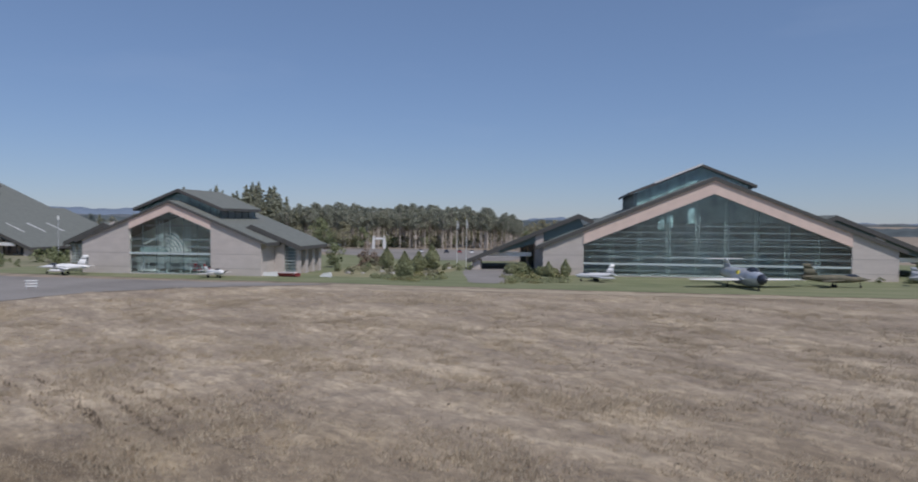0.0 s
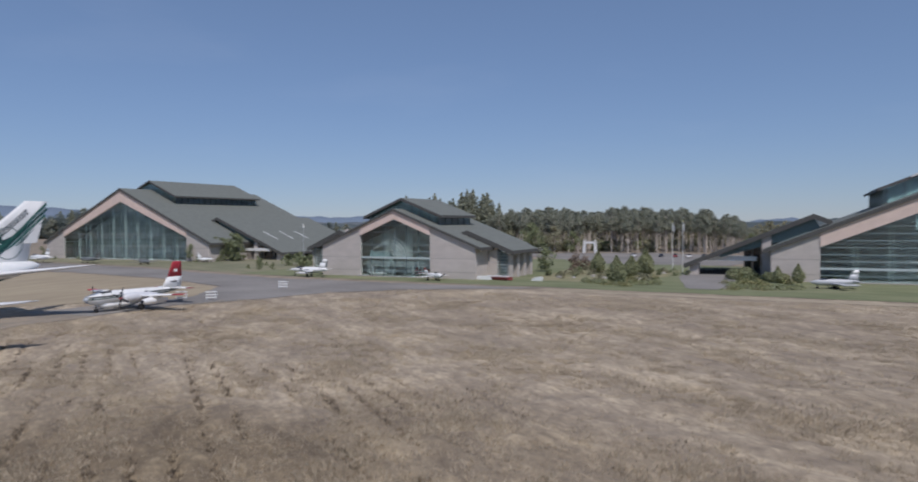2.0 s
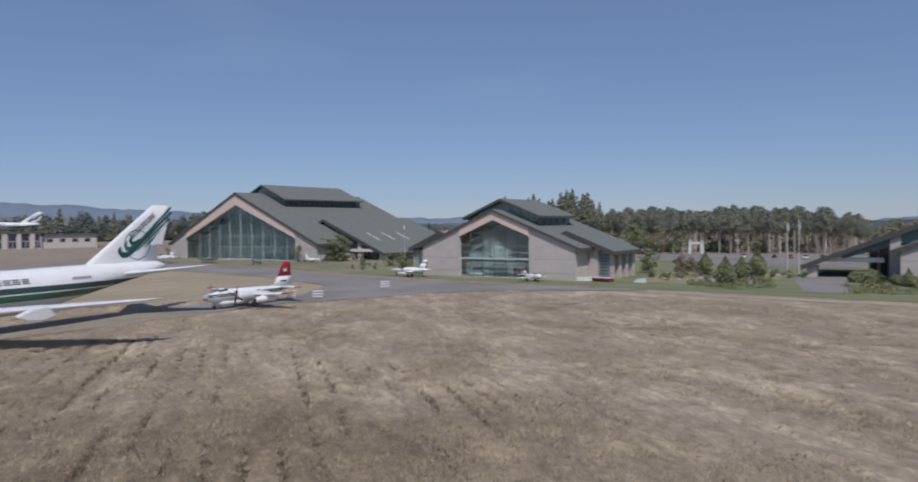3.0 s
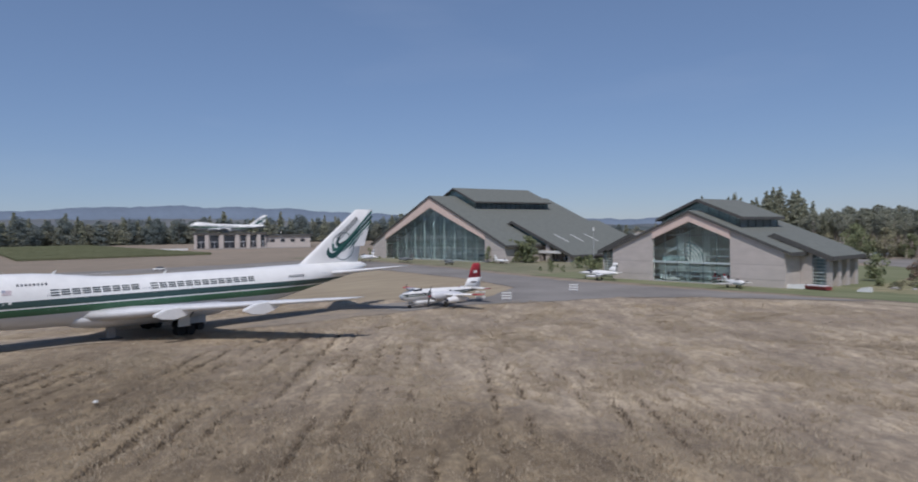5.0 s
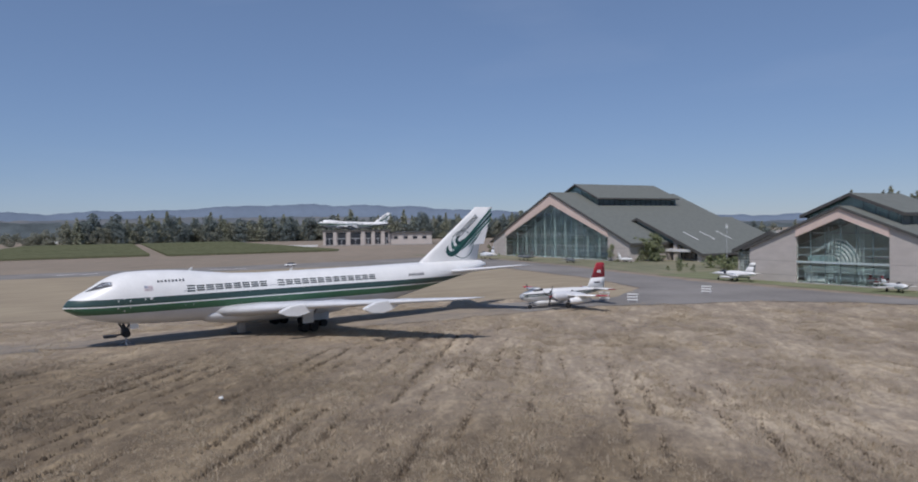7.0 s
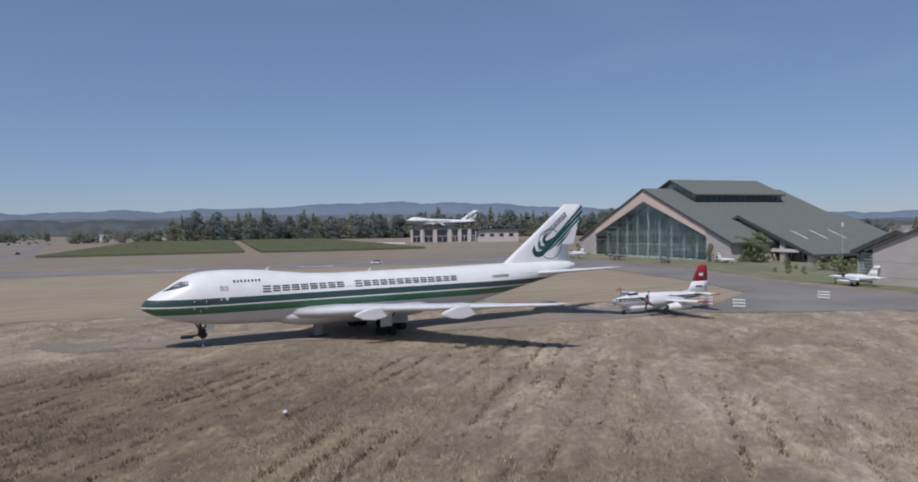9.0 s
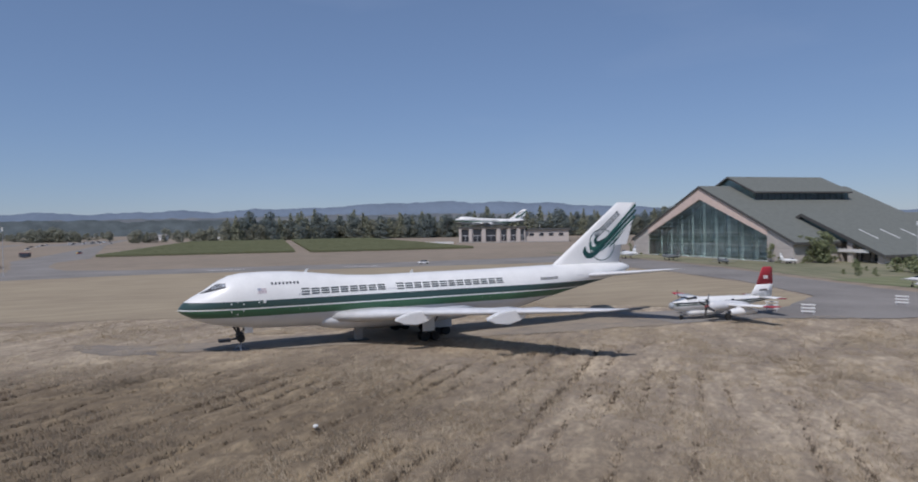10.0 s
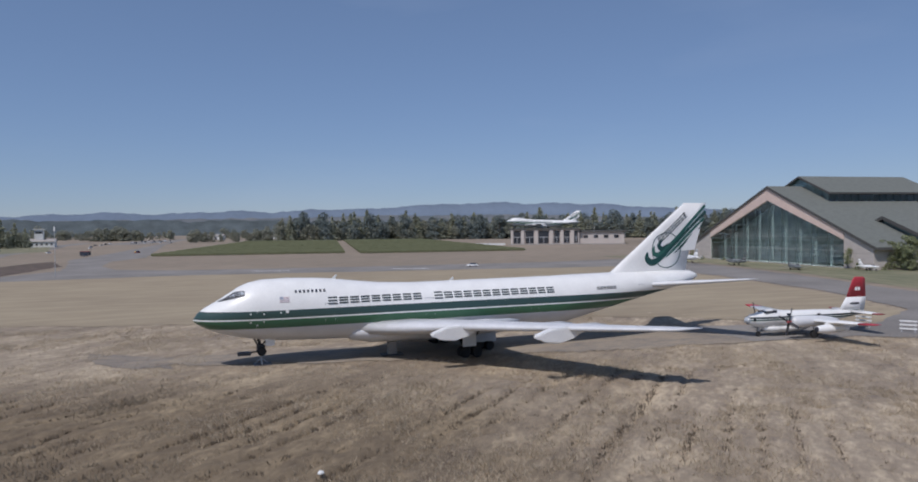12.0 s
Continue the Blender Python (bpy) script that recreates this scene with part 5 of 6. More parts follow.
def crown_part(centres, size, material, parent, seed, stretch=1.0, name="crown"):
    me = leaf_mesh(name, centres, size, seed, stretch)
    me.materials.append(material)
    ob = new(name, me)
    ob.parent = parent
    return ob


def limb_mesh(parent, material, h, r, limbs, name="trunk", n=7):
    bm = bmesh.new()
    bend = [(0.0, 0.0)] + [(rng.uniform(-1, 1) * 0.012 * h, rng.uniform(-1, 1) * 0.012 * h) for _ in range(3)]
    zs = (-0.4, h * 0.33, h * 0.66, h)
    rs = (r * 1.25, r * 0.85, r * 0.55, r * 0.12)
    loft(bm, [[(bx + q * math.cos(t), by + q * math.sin(t), z) for t in (2 * math.pi * i / n for i in range(n))] for (bx, by), z, q in zip(bend, zs, rs)])
    for a, b, q in limbs:
        tube(bm, a, b, q, q * 0.4, 5)
    return part(name, bm, material, parent)


def fir_tree(h, seed, label, dense=2.2):
    g = np.random.RandomState(seed)
    t = thing("fir_tree", (0, 0, 0), label, "conifer tree")
    limb_mesh(t, M["trunk"], h, h * 0.014, [])
    pts = []
    z = h * g.uniform(0.10, 0.2)
    while z < h * 0.99:
        f = z / h
        r = h * 0.36 * (1 - f) ** 0.8 * g.uniform(0.55, 1.25) + 0.2
        k = max(4, int(9 * (1 - f) + 4))
        for i in range(k):
            an = g.uniform(0, 6.283)
            ln = r * g.uniform(0.55, 1.1)
            m = max(3, int(ln * 2.6 * dense))
            for j in range(m):
                q = ((j + g.uniform(0.3, 1)) / m) ** 0.6
                pts.append((ln * q * math.cos(an) + g.normal() * 0.15, ln * q * math.sin(an) + g.normal() * 0.15, z - 0.32 * ln * q + g.normal() * 0.15))
        z += h * 0.022
    crown_part(pts, h * 0.026 / dense ** 0.5, M["fir"], t, seed, 1.2)
    return t


def clump_tree(name, h, seed, label, bare, width, leaf, bark, n=900, clumps=12, size=None, category="tree", flat=0.7, small=1.0):
    """A trunk with limbs, and a crown of leaf clumps with gaps."""
    g = np.random.RandomState(seed)
    t = thing(name, (0, 0, 0), label, category)
    cs, limbs = [], []
    for i in range(clumps):
        f = (i + g.uniform(0.1, 0.9)) / clumps
        z = h * (bare + (0.97 - bare) * f)
        taper = math.sin(math.pi * min(0.95, 0.22 + 0.72 * f)) ** 0.8
        an, d = g.uniform(0, 6.283), width * 0.5 * taper * g.uniform(0.25, 0.95)
        rad = width * g.uniform(0.14, 0.32) * (0.65 + 0.35 * taper) * small
        cs.append((d * math.cos(an), d * math.sin(an), z - rad * 0.2, rad))
        if i % 2 == 0:
            limbs.append(((0, 0, max(h * 0.15, z - h * 0.14)), (d * math.cos(an) * 0.85, d * math.sin(an) * 0.85, z), h * 0.007))
    limb_mesh(t, bark, h * 0.86, h * 0.0125 + 0.04, limbs)
    pts = []
    for i in range(n):
        x, y, z, rad = cs[g.randint(len(cs))]
        v = g.normal(size=3)
        v /= np.linalg.norm(v)
        q = rad * g.uniform(0.80, 1.08)
        pts.append((x + v[0] * q, y + v[1] * q, z + v[2] * q * flat))
    crown_part(pts, size or width * 0.055, leaf, t, seed)
    return t


def cone_shrub(h, w, seed, label, leaf="yew", n=900, round_top=0.0, name="cone_shrub"):
    g = np.random.RandomState(seed)
    t = thing(name, (0, 0, 0), label, "shrub")
    bm = bmesh.new()
    tube(bm, (0, 0, -0.3), (0, 0, h * 0.5), 0.12, 0.06, 6)
    part("trunk", bm, M["trunk"], t)
    pts = []
    for i in range(n):
        f = g.uniform(0.02, 1) ** 1.2
        r = w / 2 * ((1 - f ** 2.2) ** 0.85 * (0.72 + 0.55 * math.sin(math.pi * min(1, f * 1.1))) * 0.95 if not round_top else math.sqrt(max(0, 1 - (2 * f - 0.75) ** 2 / 1.6)))
        r *= min(1, 0.55 + f * 3) * g.uniform(0.72, 1.06)
        an = g.uniform(0, 6.283)
        r *= 1 + 0.10 * math.sin(an * 3 + f * 9 + seed)
        pts.append((r * math.cos(an), r * math.sin(an), f * h))
    crown_part(pts, (0.028 * (h + w) + 0.04) if n > 500 else 0.05 * (h + w), M[leaf], t, seed)
    return t


def put_copies(proto, spots, group):
    """The first spot takes the thing itself, the others copies of it."""
    for i, (x, y, s, turn) in enumerate(spots):
        m = Matrix.LocRotScale((x, y, gz(x, y)), Euler((0, 0, turn)), (s, s, s * rng.uniform(0.92, 1.08)))
        if i == 0:
            proto.matrix_basis = m
            proto["group"] = group
        else:
            keep = proto.scale.copy()
            proto.scale = (1, 1, 1)
            copy_thing(proto, m)
            proto.scale = keep


def scatter(protos, spots, group):
    lots = [[] for _ in protos]
    for i, sp in enumerate(spots):
        lots[i % len(protos)].append(sp)
    for p, lot in zip(protos, lots):
        if lot:
            put_copies(p, lot, group)


# tall firs behind the middle hall
firs = [fir_tree(34, 11, "tall dark green fir tree behind the hall"), fir_tree(30, 12, "tall dark green fir tree behind the hall"), fir_tree(27, 13, "dark green fir with open branches")]
scatter(firs, [(-202, 330, 0.90, 0), (-208, 338, 0.80, 1), (-193, 336, 0.88, 2), (-185, 333, 0.96, 2.5), (-180, 341, 1.0, 0.4), (-175, 332, 1.02, 1.2), (-171, 346, 0.94, 3), (-165, 338, 1.14, 2),
               (-161, 331, 0.97, 4), (-158, 345, 1.02, 5), (-154, 336, 0.92, 0.7), (-198, 350, 0.84, 0.3), (-149, 341, 0.73, 1.9), (-158, 352, 0.9, 1.1), (-172, 344, 0.86, 2.1), (-180, 352, 0.8, 0.2), (-150, 352, 0.7, 1.4), (-190, 345, 0.75, 3.1), (-168, 333, 1.0, 1.6), (-152, 331, 0.92, 2.6), (-145, 336, 0.62, 0.6), (-163, 350, 1.0, 4.4), (-178, 336, 0.7, 1.8), (-187, 340, 0.66, 5.0), (-140, 333, 0.6, 2.2), (-206, 344, 0.86, 2.0), (-196, 340, 0.92, 4.1), (-189, 334, 0.84, 1.0), (-182, 346, 0.9, 3.3), (-147, 346, 0.8, 2.9), (-156, 340, 0.98, 5.2), (-167, 343, 0.9, 0.9), (-186, 338, 0.86, 0.5), (-183, 332, 0.8, 2.2), (-177, 340, 0.95, 3.6), (-173, 336, 0.85, 1.4), (-169, 349, 1.0, 5.5), (-160, 336, 0.86, 4.0), (-200, 336, 0.8, 3.0), (-192, 352, 0.9, 1.7)], "firs behind the middle hall")
# open pine wood with bare trunks
pines = [clump_tree("pine_tree", 22, 30 + i, "tall pine with bare lower trunk and dark crown", 0.50 + 0.05 * (i % 3), 8.4, M["pine"], M["palebark"], 3800, 44 + i % 3, 0.25, "pine tree", small=0.68) for i in range(5)]
spots = []
for i in range(230):
    x = -152 + 128 * (i + rng.random()) / 230
    y = rng.uniform(320, 410)
    f = max(0.0, min(1.0, (-22 - x) / 30)) ** 0.6
    spots.append((x * (0.72 + 0.28 * y / 335), y, rng.uniform(0.78, 0.98) * (0.55 + 0.45 * f) * (1.0 + 0.06 * math.sin(x * 0.13)) * (0.82 + 0.18 * y / 335), rng.uniform(0, 6)))
scatter(pines, spots, "pine wood")
# lighter broadleaf trees at the wood's rim and far right woods
broad = [clump_tree("broadleaf_tree", 13, 50 + i, "olive green broadleaf tree at the wood's edge", 0.16, 9.5, M["olive" if i % 2 else "leaf"], M["trunk"], 1500, 14, 0.4, "broadleaf tree") for i in range(3)]
scatter(broad, [(-112, 300, 0.95, 0), (-105, 305, 1.05, 1), (-118, 308, 1.1, 2), (-98, 312, 0.8, 3), (-125, 300, 0.8, 4), (4, 340, 0.9, 0), (18, 345, 1.0, 1), (30, 350, 1.0, 2), (44, 352, 0.9, 3), (-20, 322, 0.7, 3), (-5, 325, 0.6, 3.4)], "trees at the wood's edge")
# dark thicket behind the pines
back = [clump_tree("thicket_tree", 12, 60 + i, "dense dull green tree behind the pines", 0.0, 11, M["olive"], M["trunk"], 900, 14, 0.55, "broadleaf tree") for i in range(2)]
scatter(back, [(-215 + 222 * i / 46 + rng.uniform(-2, 2), rng.uniform(416, 440), rng.uniform(0.8, 1.25), rng.uniform(0, 6)) for i in range(46)], "thicket behind the pines")
# undergrowth of the pine wood
under = [clump_tree("wood_shrub", 4.0, 70 + i, "low brown-green shrub under the pines", 0.02, 6.0, M["olive" if i else "leaf"], M["trunk"], 260, 8, 0.5, "shrub") for i in range(2)]
scatter(under, [(-160 + 165 * i / 70 + rng.uniform(-2, 2), rng.uniform(326, 420), rng.uniform(0.6, 1.5), rng.uniform(0, 6)) for i in range(45)], "undergrowth")

# garden between the halls
t = clump_tree("garden_tree", 7.0, 81, "round-headed green garden tree", 0.25, 5.2, M["leaf"], M["trunk"], 800, 10, 0.32, "garden tree")
put_copies(t, [(-66, 188, 1.0, 0)], "garden plants")
big = cone_shrub(8.0, 5.2, 82, "dense pointed green conifer shrub in the garden", n=4200)
put_copies(big, [(-37.4, 157.5, 0.76, 0), (-39.6, 182, 0.68, 1), (-37.0, 187, 0.82, 2), (-50.8, 189.2, 0.72, 4)], "garden plants")
oak = clump_tree("russet_shrub", 5.0, 83, "rounded garden shrub with russet brown leaves", 0.06, 5.0, M["russet"], M["trunk"], 600, 9, 0.34, "shrub")
put_copies(oak, [(-60, 197, 0.95, 0), (-58, 201, 0.8, 1)], "garden plants")
sh = clump_tree("garden_shrub", 2.6, 84, "rounded green garden shrub", 0.02, 4.0, M["leaf"], M["trunk"], 420, 8, 0.26, "shrub")
put_copies(sh, [(-60.5, 174, 0.8, 0), (-56, 171, 0.6, 1), (-52, 173, 0.5, 2), (-55, 186, 0.7, 3), (-46, 181, 0.5, 4), (-29.5, 186, 0.7, 5), (-33.5, 187, 0.6, 0), (-26.0, 188, 0.55, 2), (-9, 178, 0.8, 2), (-12, 180, 0.75, 1),
                (-6.5, 176, 0.8, 0), (-10.5, 174, 0.6, 3), (8.0, 171, 0.6, 3), (80.5, 172.5, 0.8, 1), (74, 173.5, 0.5, 1), (-62, 205, 1.0, 2), (-70, 196, 0.9, 1), (-43, 190, 0.9, 3), (-41, 178, 0.6, 1)], "garden plants")
hedge = cone_shrub(3.4, 5.0, 85, "clipped rounded dark green hedge bush", "yew", 1600, 1.0, "hedge_bush")
put_copies(hedge, [(-13.5, 178.5, 0.8, 0), (-11, 179.5, 0.85, 1), (-4.8, 175.5, 0.7, 2), (-2.5, 175, 0.6, 3)], "garden plants")
sp = cone_shrub(5.6, 3.0, 86, "grey-green pointed conifer before the hall wall", "yew", 1600)
put_copies(sp, [(0.6, 173.0, 0.82, 0), (-3.6, 171.4, 0.74, 1), (82.2, 173.6, 0.9, 1)], "garden plants")
fl = clump_tree("flower_bed", 0.9, 87, "low flower bed with yellow and red blooms", 0.0, 4.5, M["flower"], M["bark_mulch"], 420, 12, 0.16, "flower bed")
put_copies(fl, [(-34, 150, 1.0, 0), (-38, 152, 0.8, 1), (-11, 150.5, 1.0, 2), (-6, 152, 0.9, 3), (-14, 165, 0.8, 0), (-33, 178, 0.7, 1)], "garden plants")
olv = clump_tree("olive_shrub", 1.8, 88, "low olive-brown garden shrub in a bed", 0.0, 3.2, M["olive"], M["trunk"], 260, 7, 0.22, "shrub")
put_copies(olv, [(-59 + 28 * rng.random(), 162 + 40 * rng.random(), rng.uniform(0.4, 0.95), rng.uniform(0, 6)) for _ in range(46)], "garden shrubs")
# low clipped hedges round the island beds beside the driveway
low = cone_shrub(1.1, 2.2, 89, "low clipped yellow-green hedge", "yew", 160, 1.0, "low_hedge")
ring = [(-36.5 + 8.6 * math.cos(a), 158.5 + 5.0 * math.sin(a)) for a in (-3.0 + 0.23 * i for i in range(14))]
ring += [(-5.5 + 7.0 * math.cos(a), 158.0 + 4.6 * math.sin(a)) for a in (-3.1 + 0.26 * i for i in range(12))]
put_copies(low, [(x, y, rng.uniform(0.85, 1.15), rng.uniform(0, 6)) for x, y in ring], "low hedges")
put_copies(clump_tree("bed_shrub", 1.5, 90, "yellow-green bed shrub with pale blooms", 0.0, 2.6, M["flower"], M["trunk"], 260, 7, 0.2, "shrub"),
           [(-43 + 14 * rng.random(), 158 + 6 * rng.random(), rng.uniform(0.6, 1.1), 1.0) for _ in range(9)] + [(-11 + 11 * rng.random(), 158 + 6 * rng.random(), rng.uniform(0.7, 1.2), 2.0) for _ in range(9)], "bed shrubs")


def boulder(x, y, s, seed):
    b = thing("boulder", (x, y, 0.0), "pale grey rounded boulder in the garden bed", "boulder", "garden boulders", turn=seed)
    bm = bmesh.new()
    bmesh.ops.create_icosphere(bm, subdivisions=2, radius=s)
    for v in bm.verts:
        v.co *= 1 + 0.3 * noise.noise(v.co * 0.9 / s + Vector((seed, 0, 0)))
        v.co.z *= 0.7
    part("rock", bm, M["stone"], b)


for i, (x, y, q) in enumerate(((-36.0, 166.0, 1.5), (-34.6, 167.2, 1.1), (-37.5, 168.0, 0.9), (-44, 170, 0.9), (-55, 168, 1.0), (-48, 175, 0.8), (-51.5, 169, 0.7), (-33.0, 192, 0.8), (-40, 184, 0.9))):
    boulder(x, y, q, i * 1.7)
# trees before the west hall
wt = clump_tree("ornamental_tree", 11.0, 91, "tall green ornamental tree beside the west hall", 0.1, 6.6, M["leaf"], M["trunk"], 2400, 22, 0.28, "garden tree")
put_copies(wt, [(-212.5, 199.5, 1.0, 0), (-210.0, 201.0, 0.85, 1), (-205.5, 203, 1.1, 2), (-203.6, 202.5, 0.95, 3)], "trees by the west hall")
lt = clump_tree("young_tree", 7.5, 92, "young dark-leaved tree before the hall wall", 0.25, 4.4, M["leaf"], M["trunk"], 360, 9, 0.3, "garden tree")
put_copies(lt, [(-219.8, 192.5, 1.0, 0), (-160.5, 168.5, 0.62, 1), (-311, 188, 0.8, 2)], "trees by the west hall")
hb = clump_tree("low_shrub", 2.6, 93, "low dark green shrub", 0.0, 3.4, M["leaf"], M["trunk"], 300, 7, 0.28, "shrub")
put_copies(hb, [(-214.5, 191.8, 0.9, 0), (-209, 197, 0.7, 1), (-174, 184.2, 0.9, 2), (-170, 183, 0.5, 2), (-166, 182, 0.5, 2), (-163, 186, 1.5, 2), (-160, 189, 1.7, 3), (-157, 191, 1.5, 1), (-152, 182, 1.4, 2), (-149, 186, 1.6, 3), (-156, 186, 1.5, 4), (-160, 190, 1.3, 4), (-157, 166, 0.6, 1), (-163, 167, 0.55, 2), (-153.5, 168, 0.5, 3), (-186, 196, 0.7, 1), (-298, 186, 0.6, 1), (-286, 189, 0.5, 0)], "shrubs by the halls")

# vineyard blocks beyond the airfield
def vineyard(name, x0, x1, y0, y1, seed):
    g = np.random.RandomState(seed)
    vs, fs = [], []
    x = x0
    while x > x1:
        ny = int((y1 - y0) / 3)
        base = len(vs)
        skew = (x0 - x) * 0.03
        for j in range(ny + 1):
            y = y0 + (y1 - y0) * j / ny + skew
            h = 1.75 + g.normal() * 0.13
            w = 0.42 + g.normal() * 0.06
            vs += [(x - w, y, 0.35), (x - w * 0.8, y, h * 0.85), (x + g.normal() * 0.1, y, h), (x + w * 0.8, y, h * 0.85), (x + w, y, 0.35)]
        for j in range(ny):
            a, b = base + j * 5, base + j * 5 + 5
            fs += [(a + k, b + k, b + k + 1, a + k + 1) for k in range(4)]
        x -= 2.7 + (x0 - x) * 0.006
    me = bpy.data.meshes.new(name)
    me.from_pydata(vs, [], fs)
    me.materials.append(M["vine"])
    return tagged(new(name, me), "long rows of green grapevines", "vineyard", kind="stuff")


vineyard("vineyard", -463, -960, -82, 34, 1)
vineyard("vineyard", -452, -960, 43, 152, 2)

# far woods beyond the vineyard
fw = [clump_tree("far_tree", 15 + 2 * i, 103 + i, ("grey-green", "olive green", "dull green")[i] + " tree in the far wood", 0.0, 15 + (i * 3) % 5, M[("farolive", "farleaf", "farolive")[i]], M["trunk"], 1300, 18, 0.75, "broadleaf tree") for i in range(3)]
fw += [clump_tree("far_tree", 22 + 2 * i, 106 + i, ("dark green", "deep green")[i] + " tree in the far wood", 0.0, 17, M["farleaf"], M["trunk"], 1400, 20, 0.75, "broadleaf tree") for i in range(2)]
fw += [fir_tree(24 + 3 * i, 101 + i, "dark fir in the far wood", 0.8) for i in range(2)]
# the far firs take the foliage colour with haze mixed in
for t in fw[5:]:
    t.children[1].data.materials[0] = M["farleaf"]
spots = []
for i in range(430):
    az = radians(rng.uniform(47, 91.5))
    d = rng.uniform(985, 1060)
    spots.append((-d * math.sin(az), d * math.cos(az), rng.uniform(1.05, 1.6), rng.uniform(0, 6)))
for i in range(50):
    az = radians(rng.uniform(18, 47))
    d = rng.uniform(620, 760)
    spots.append((-d * math.sin(az), d * math.cos(az), rng.uniform(0.6, 0.9), rng.uniform(0, 6)))
scatter(fw, spots, "far wood")
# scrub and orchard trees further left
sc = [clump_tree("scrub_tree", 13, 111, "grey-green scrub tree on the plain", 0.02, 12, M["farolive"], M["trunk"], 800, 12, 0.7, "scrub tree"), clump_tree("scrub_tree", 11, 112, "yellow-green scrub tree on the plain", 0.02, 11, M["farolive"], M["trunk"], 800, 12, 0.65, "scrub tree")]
spots = [(-1241 + rng.uniform(-30, 30), -303 + rng.uniform(-46, 46), rng.uniform(1.2, 1.9), rng.uniform(0, 6)) for _ in range(24)]
spots += [(-1015 + rng.uniform(-25, 25), -90 + rng.uniform(-60, 50), rng.uniform(0.8, 1.4), rng.uniform(0, 6)) for _ in range(24)]
spots += [(-838 + rng.uniform(-14, 14), -296 + rng.uniform(-30, 26), rng.uniform(0.9, 1.6), rng.uniform(0, 6)) for _ in range(14)]
spots += [(-1500 + rng.uniform(-150, 150), rng.uniform(-900, -60), rng.uniform(0.9, 1.6), rng.uniform(0, 6)) for _ in range(90)]
scatter(sc, spots, "scrub on the plain")
hf = fir_tree(21, 121, "dark conifer beside the airfield house", 0.7)
put_copies(hf, [(-768, -303, 1.0, 0), (-775, -312, 1.2, 1), (-782, -298, 0.8, 2), (-790, -285, 0.9, 3), (-779, -320, 1.1, 4), (-796, -270, 0.7, 5), (-782, -276, 1.15, 1.2), (-770, -284, 1.3, 2.7), (-776, -292, 1.25, 0.4), (-786, -268, 1.0, 3.9), (-764, -290, 1.2, 4.6)], "conifers by the airfield house")


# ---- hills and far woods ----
# distance haze is painted into both hill colours as blue-grey
M["hill"] = mat("wooded_low_hills_haze_tint", (0.20, 0.20, 0.195), 1.0, scale=0.006, second=(0.105, 0.127, 0.145), stretch=(1, 1, 9), spec=0.0)
M["hill_far"] = mat("hills_haze_in_colour", (0.165, 0.205, 0.26), 1.0, vary=0.05, scale=0.004, spec=0.0)
# the blue-grey of these woods is haze put into the colour
M["farwood"] = mat("distant_woods_haze_tint", (0.098, 0.115, 0.118), 1.0, vary=0.18, scale=0.02, spec=0.0)


def ridge(name, dist, table, jag, material, label, step=0.25, seed=0.0, lump=8.0):
    """A line of hills or woods round the horizon: height in metres over the bearing in degrees left of +y."""
    bm = bmesh.new()
    az = table[0][0]
    prev = None
    while az <= table[-1][0]:
        h = lerp(table, az)[0]
        h += jag * noise.noise((az * 0.33, seed, 0)) + jag * 0.5 * noise.noise((az * 1.3, seed, 4)) + jag * 0.22 * noise.noise((az * lump, seed, 8))
        a = radians(az)
        rows = [(-(dist + k) * math.sin(a), (dist + k) * math.cos(a), z) for k, z in ((-120, -5), (-60, max(1, h) * 0.55), (0, max(2, h)), (200, -5))]
        cur = [bm.verts.new(p) for p in rows]
        if prev:
            for i in range(3):
                bm.faces.new((prev[i], cur[i], cur[i + 1], prev[i + 1]))
        prev = cur
        az += step
    ob = part(name, bm, material, None, smooth=True)
    return tagged(ob, label, "hills" if "hill" in name else "woods", kind="structure")


ridge("backdrop_hills", 4300, ((-60, 4), (-24, 8), (0, 22), (20, 40), (38, 66), (48, 90), (62, 134), (70, 172), (78, 172), (86, 142), (95, 128), (112, 108), (135, 104)), 16, M["hill_far"], "hills on the horizon with haze painted in as blue")
ridge("backdrop_low_hills", 3600, ((-60, 0), (-24, 4), (0, 10), (38, 30), (60, 58), (72, 86), (84, 86), (95, 76), (112, 66), (135, 64)), 12, M["hill"], "lower hills before the horizon, tinted blue-grey by painted haze", seed=5.0)
ridge("far_woods", 2700, ((-60, 3), (-20, 4), (0, 8), (40, 18), (80, 34), (90, 48), (95, 54), (112, 56), (135, 56)), 9, M["farwood"], "line of distant woods, greyed by painted haze", step=0.12, seed=2.0, lump=14.0)
ridge("east_woods", 900, ((-45, 7), (-24, 9), (-12, 10), (0, 15), (6, 14)), 4, M["farwood"], "line of distant woods, greyed by painted haze", step=0.2, seed=8.0, lump=10.0)


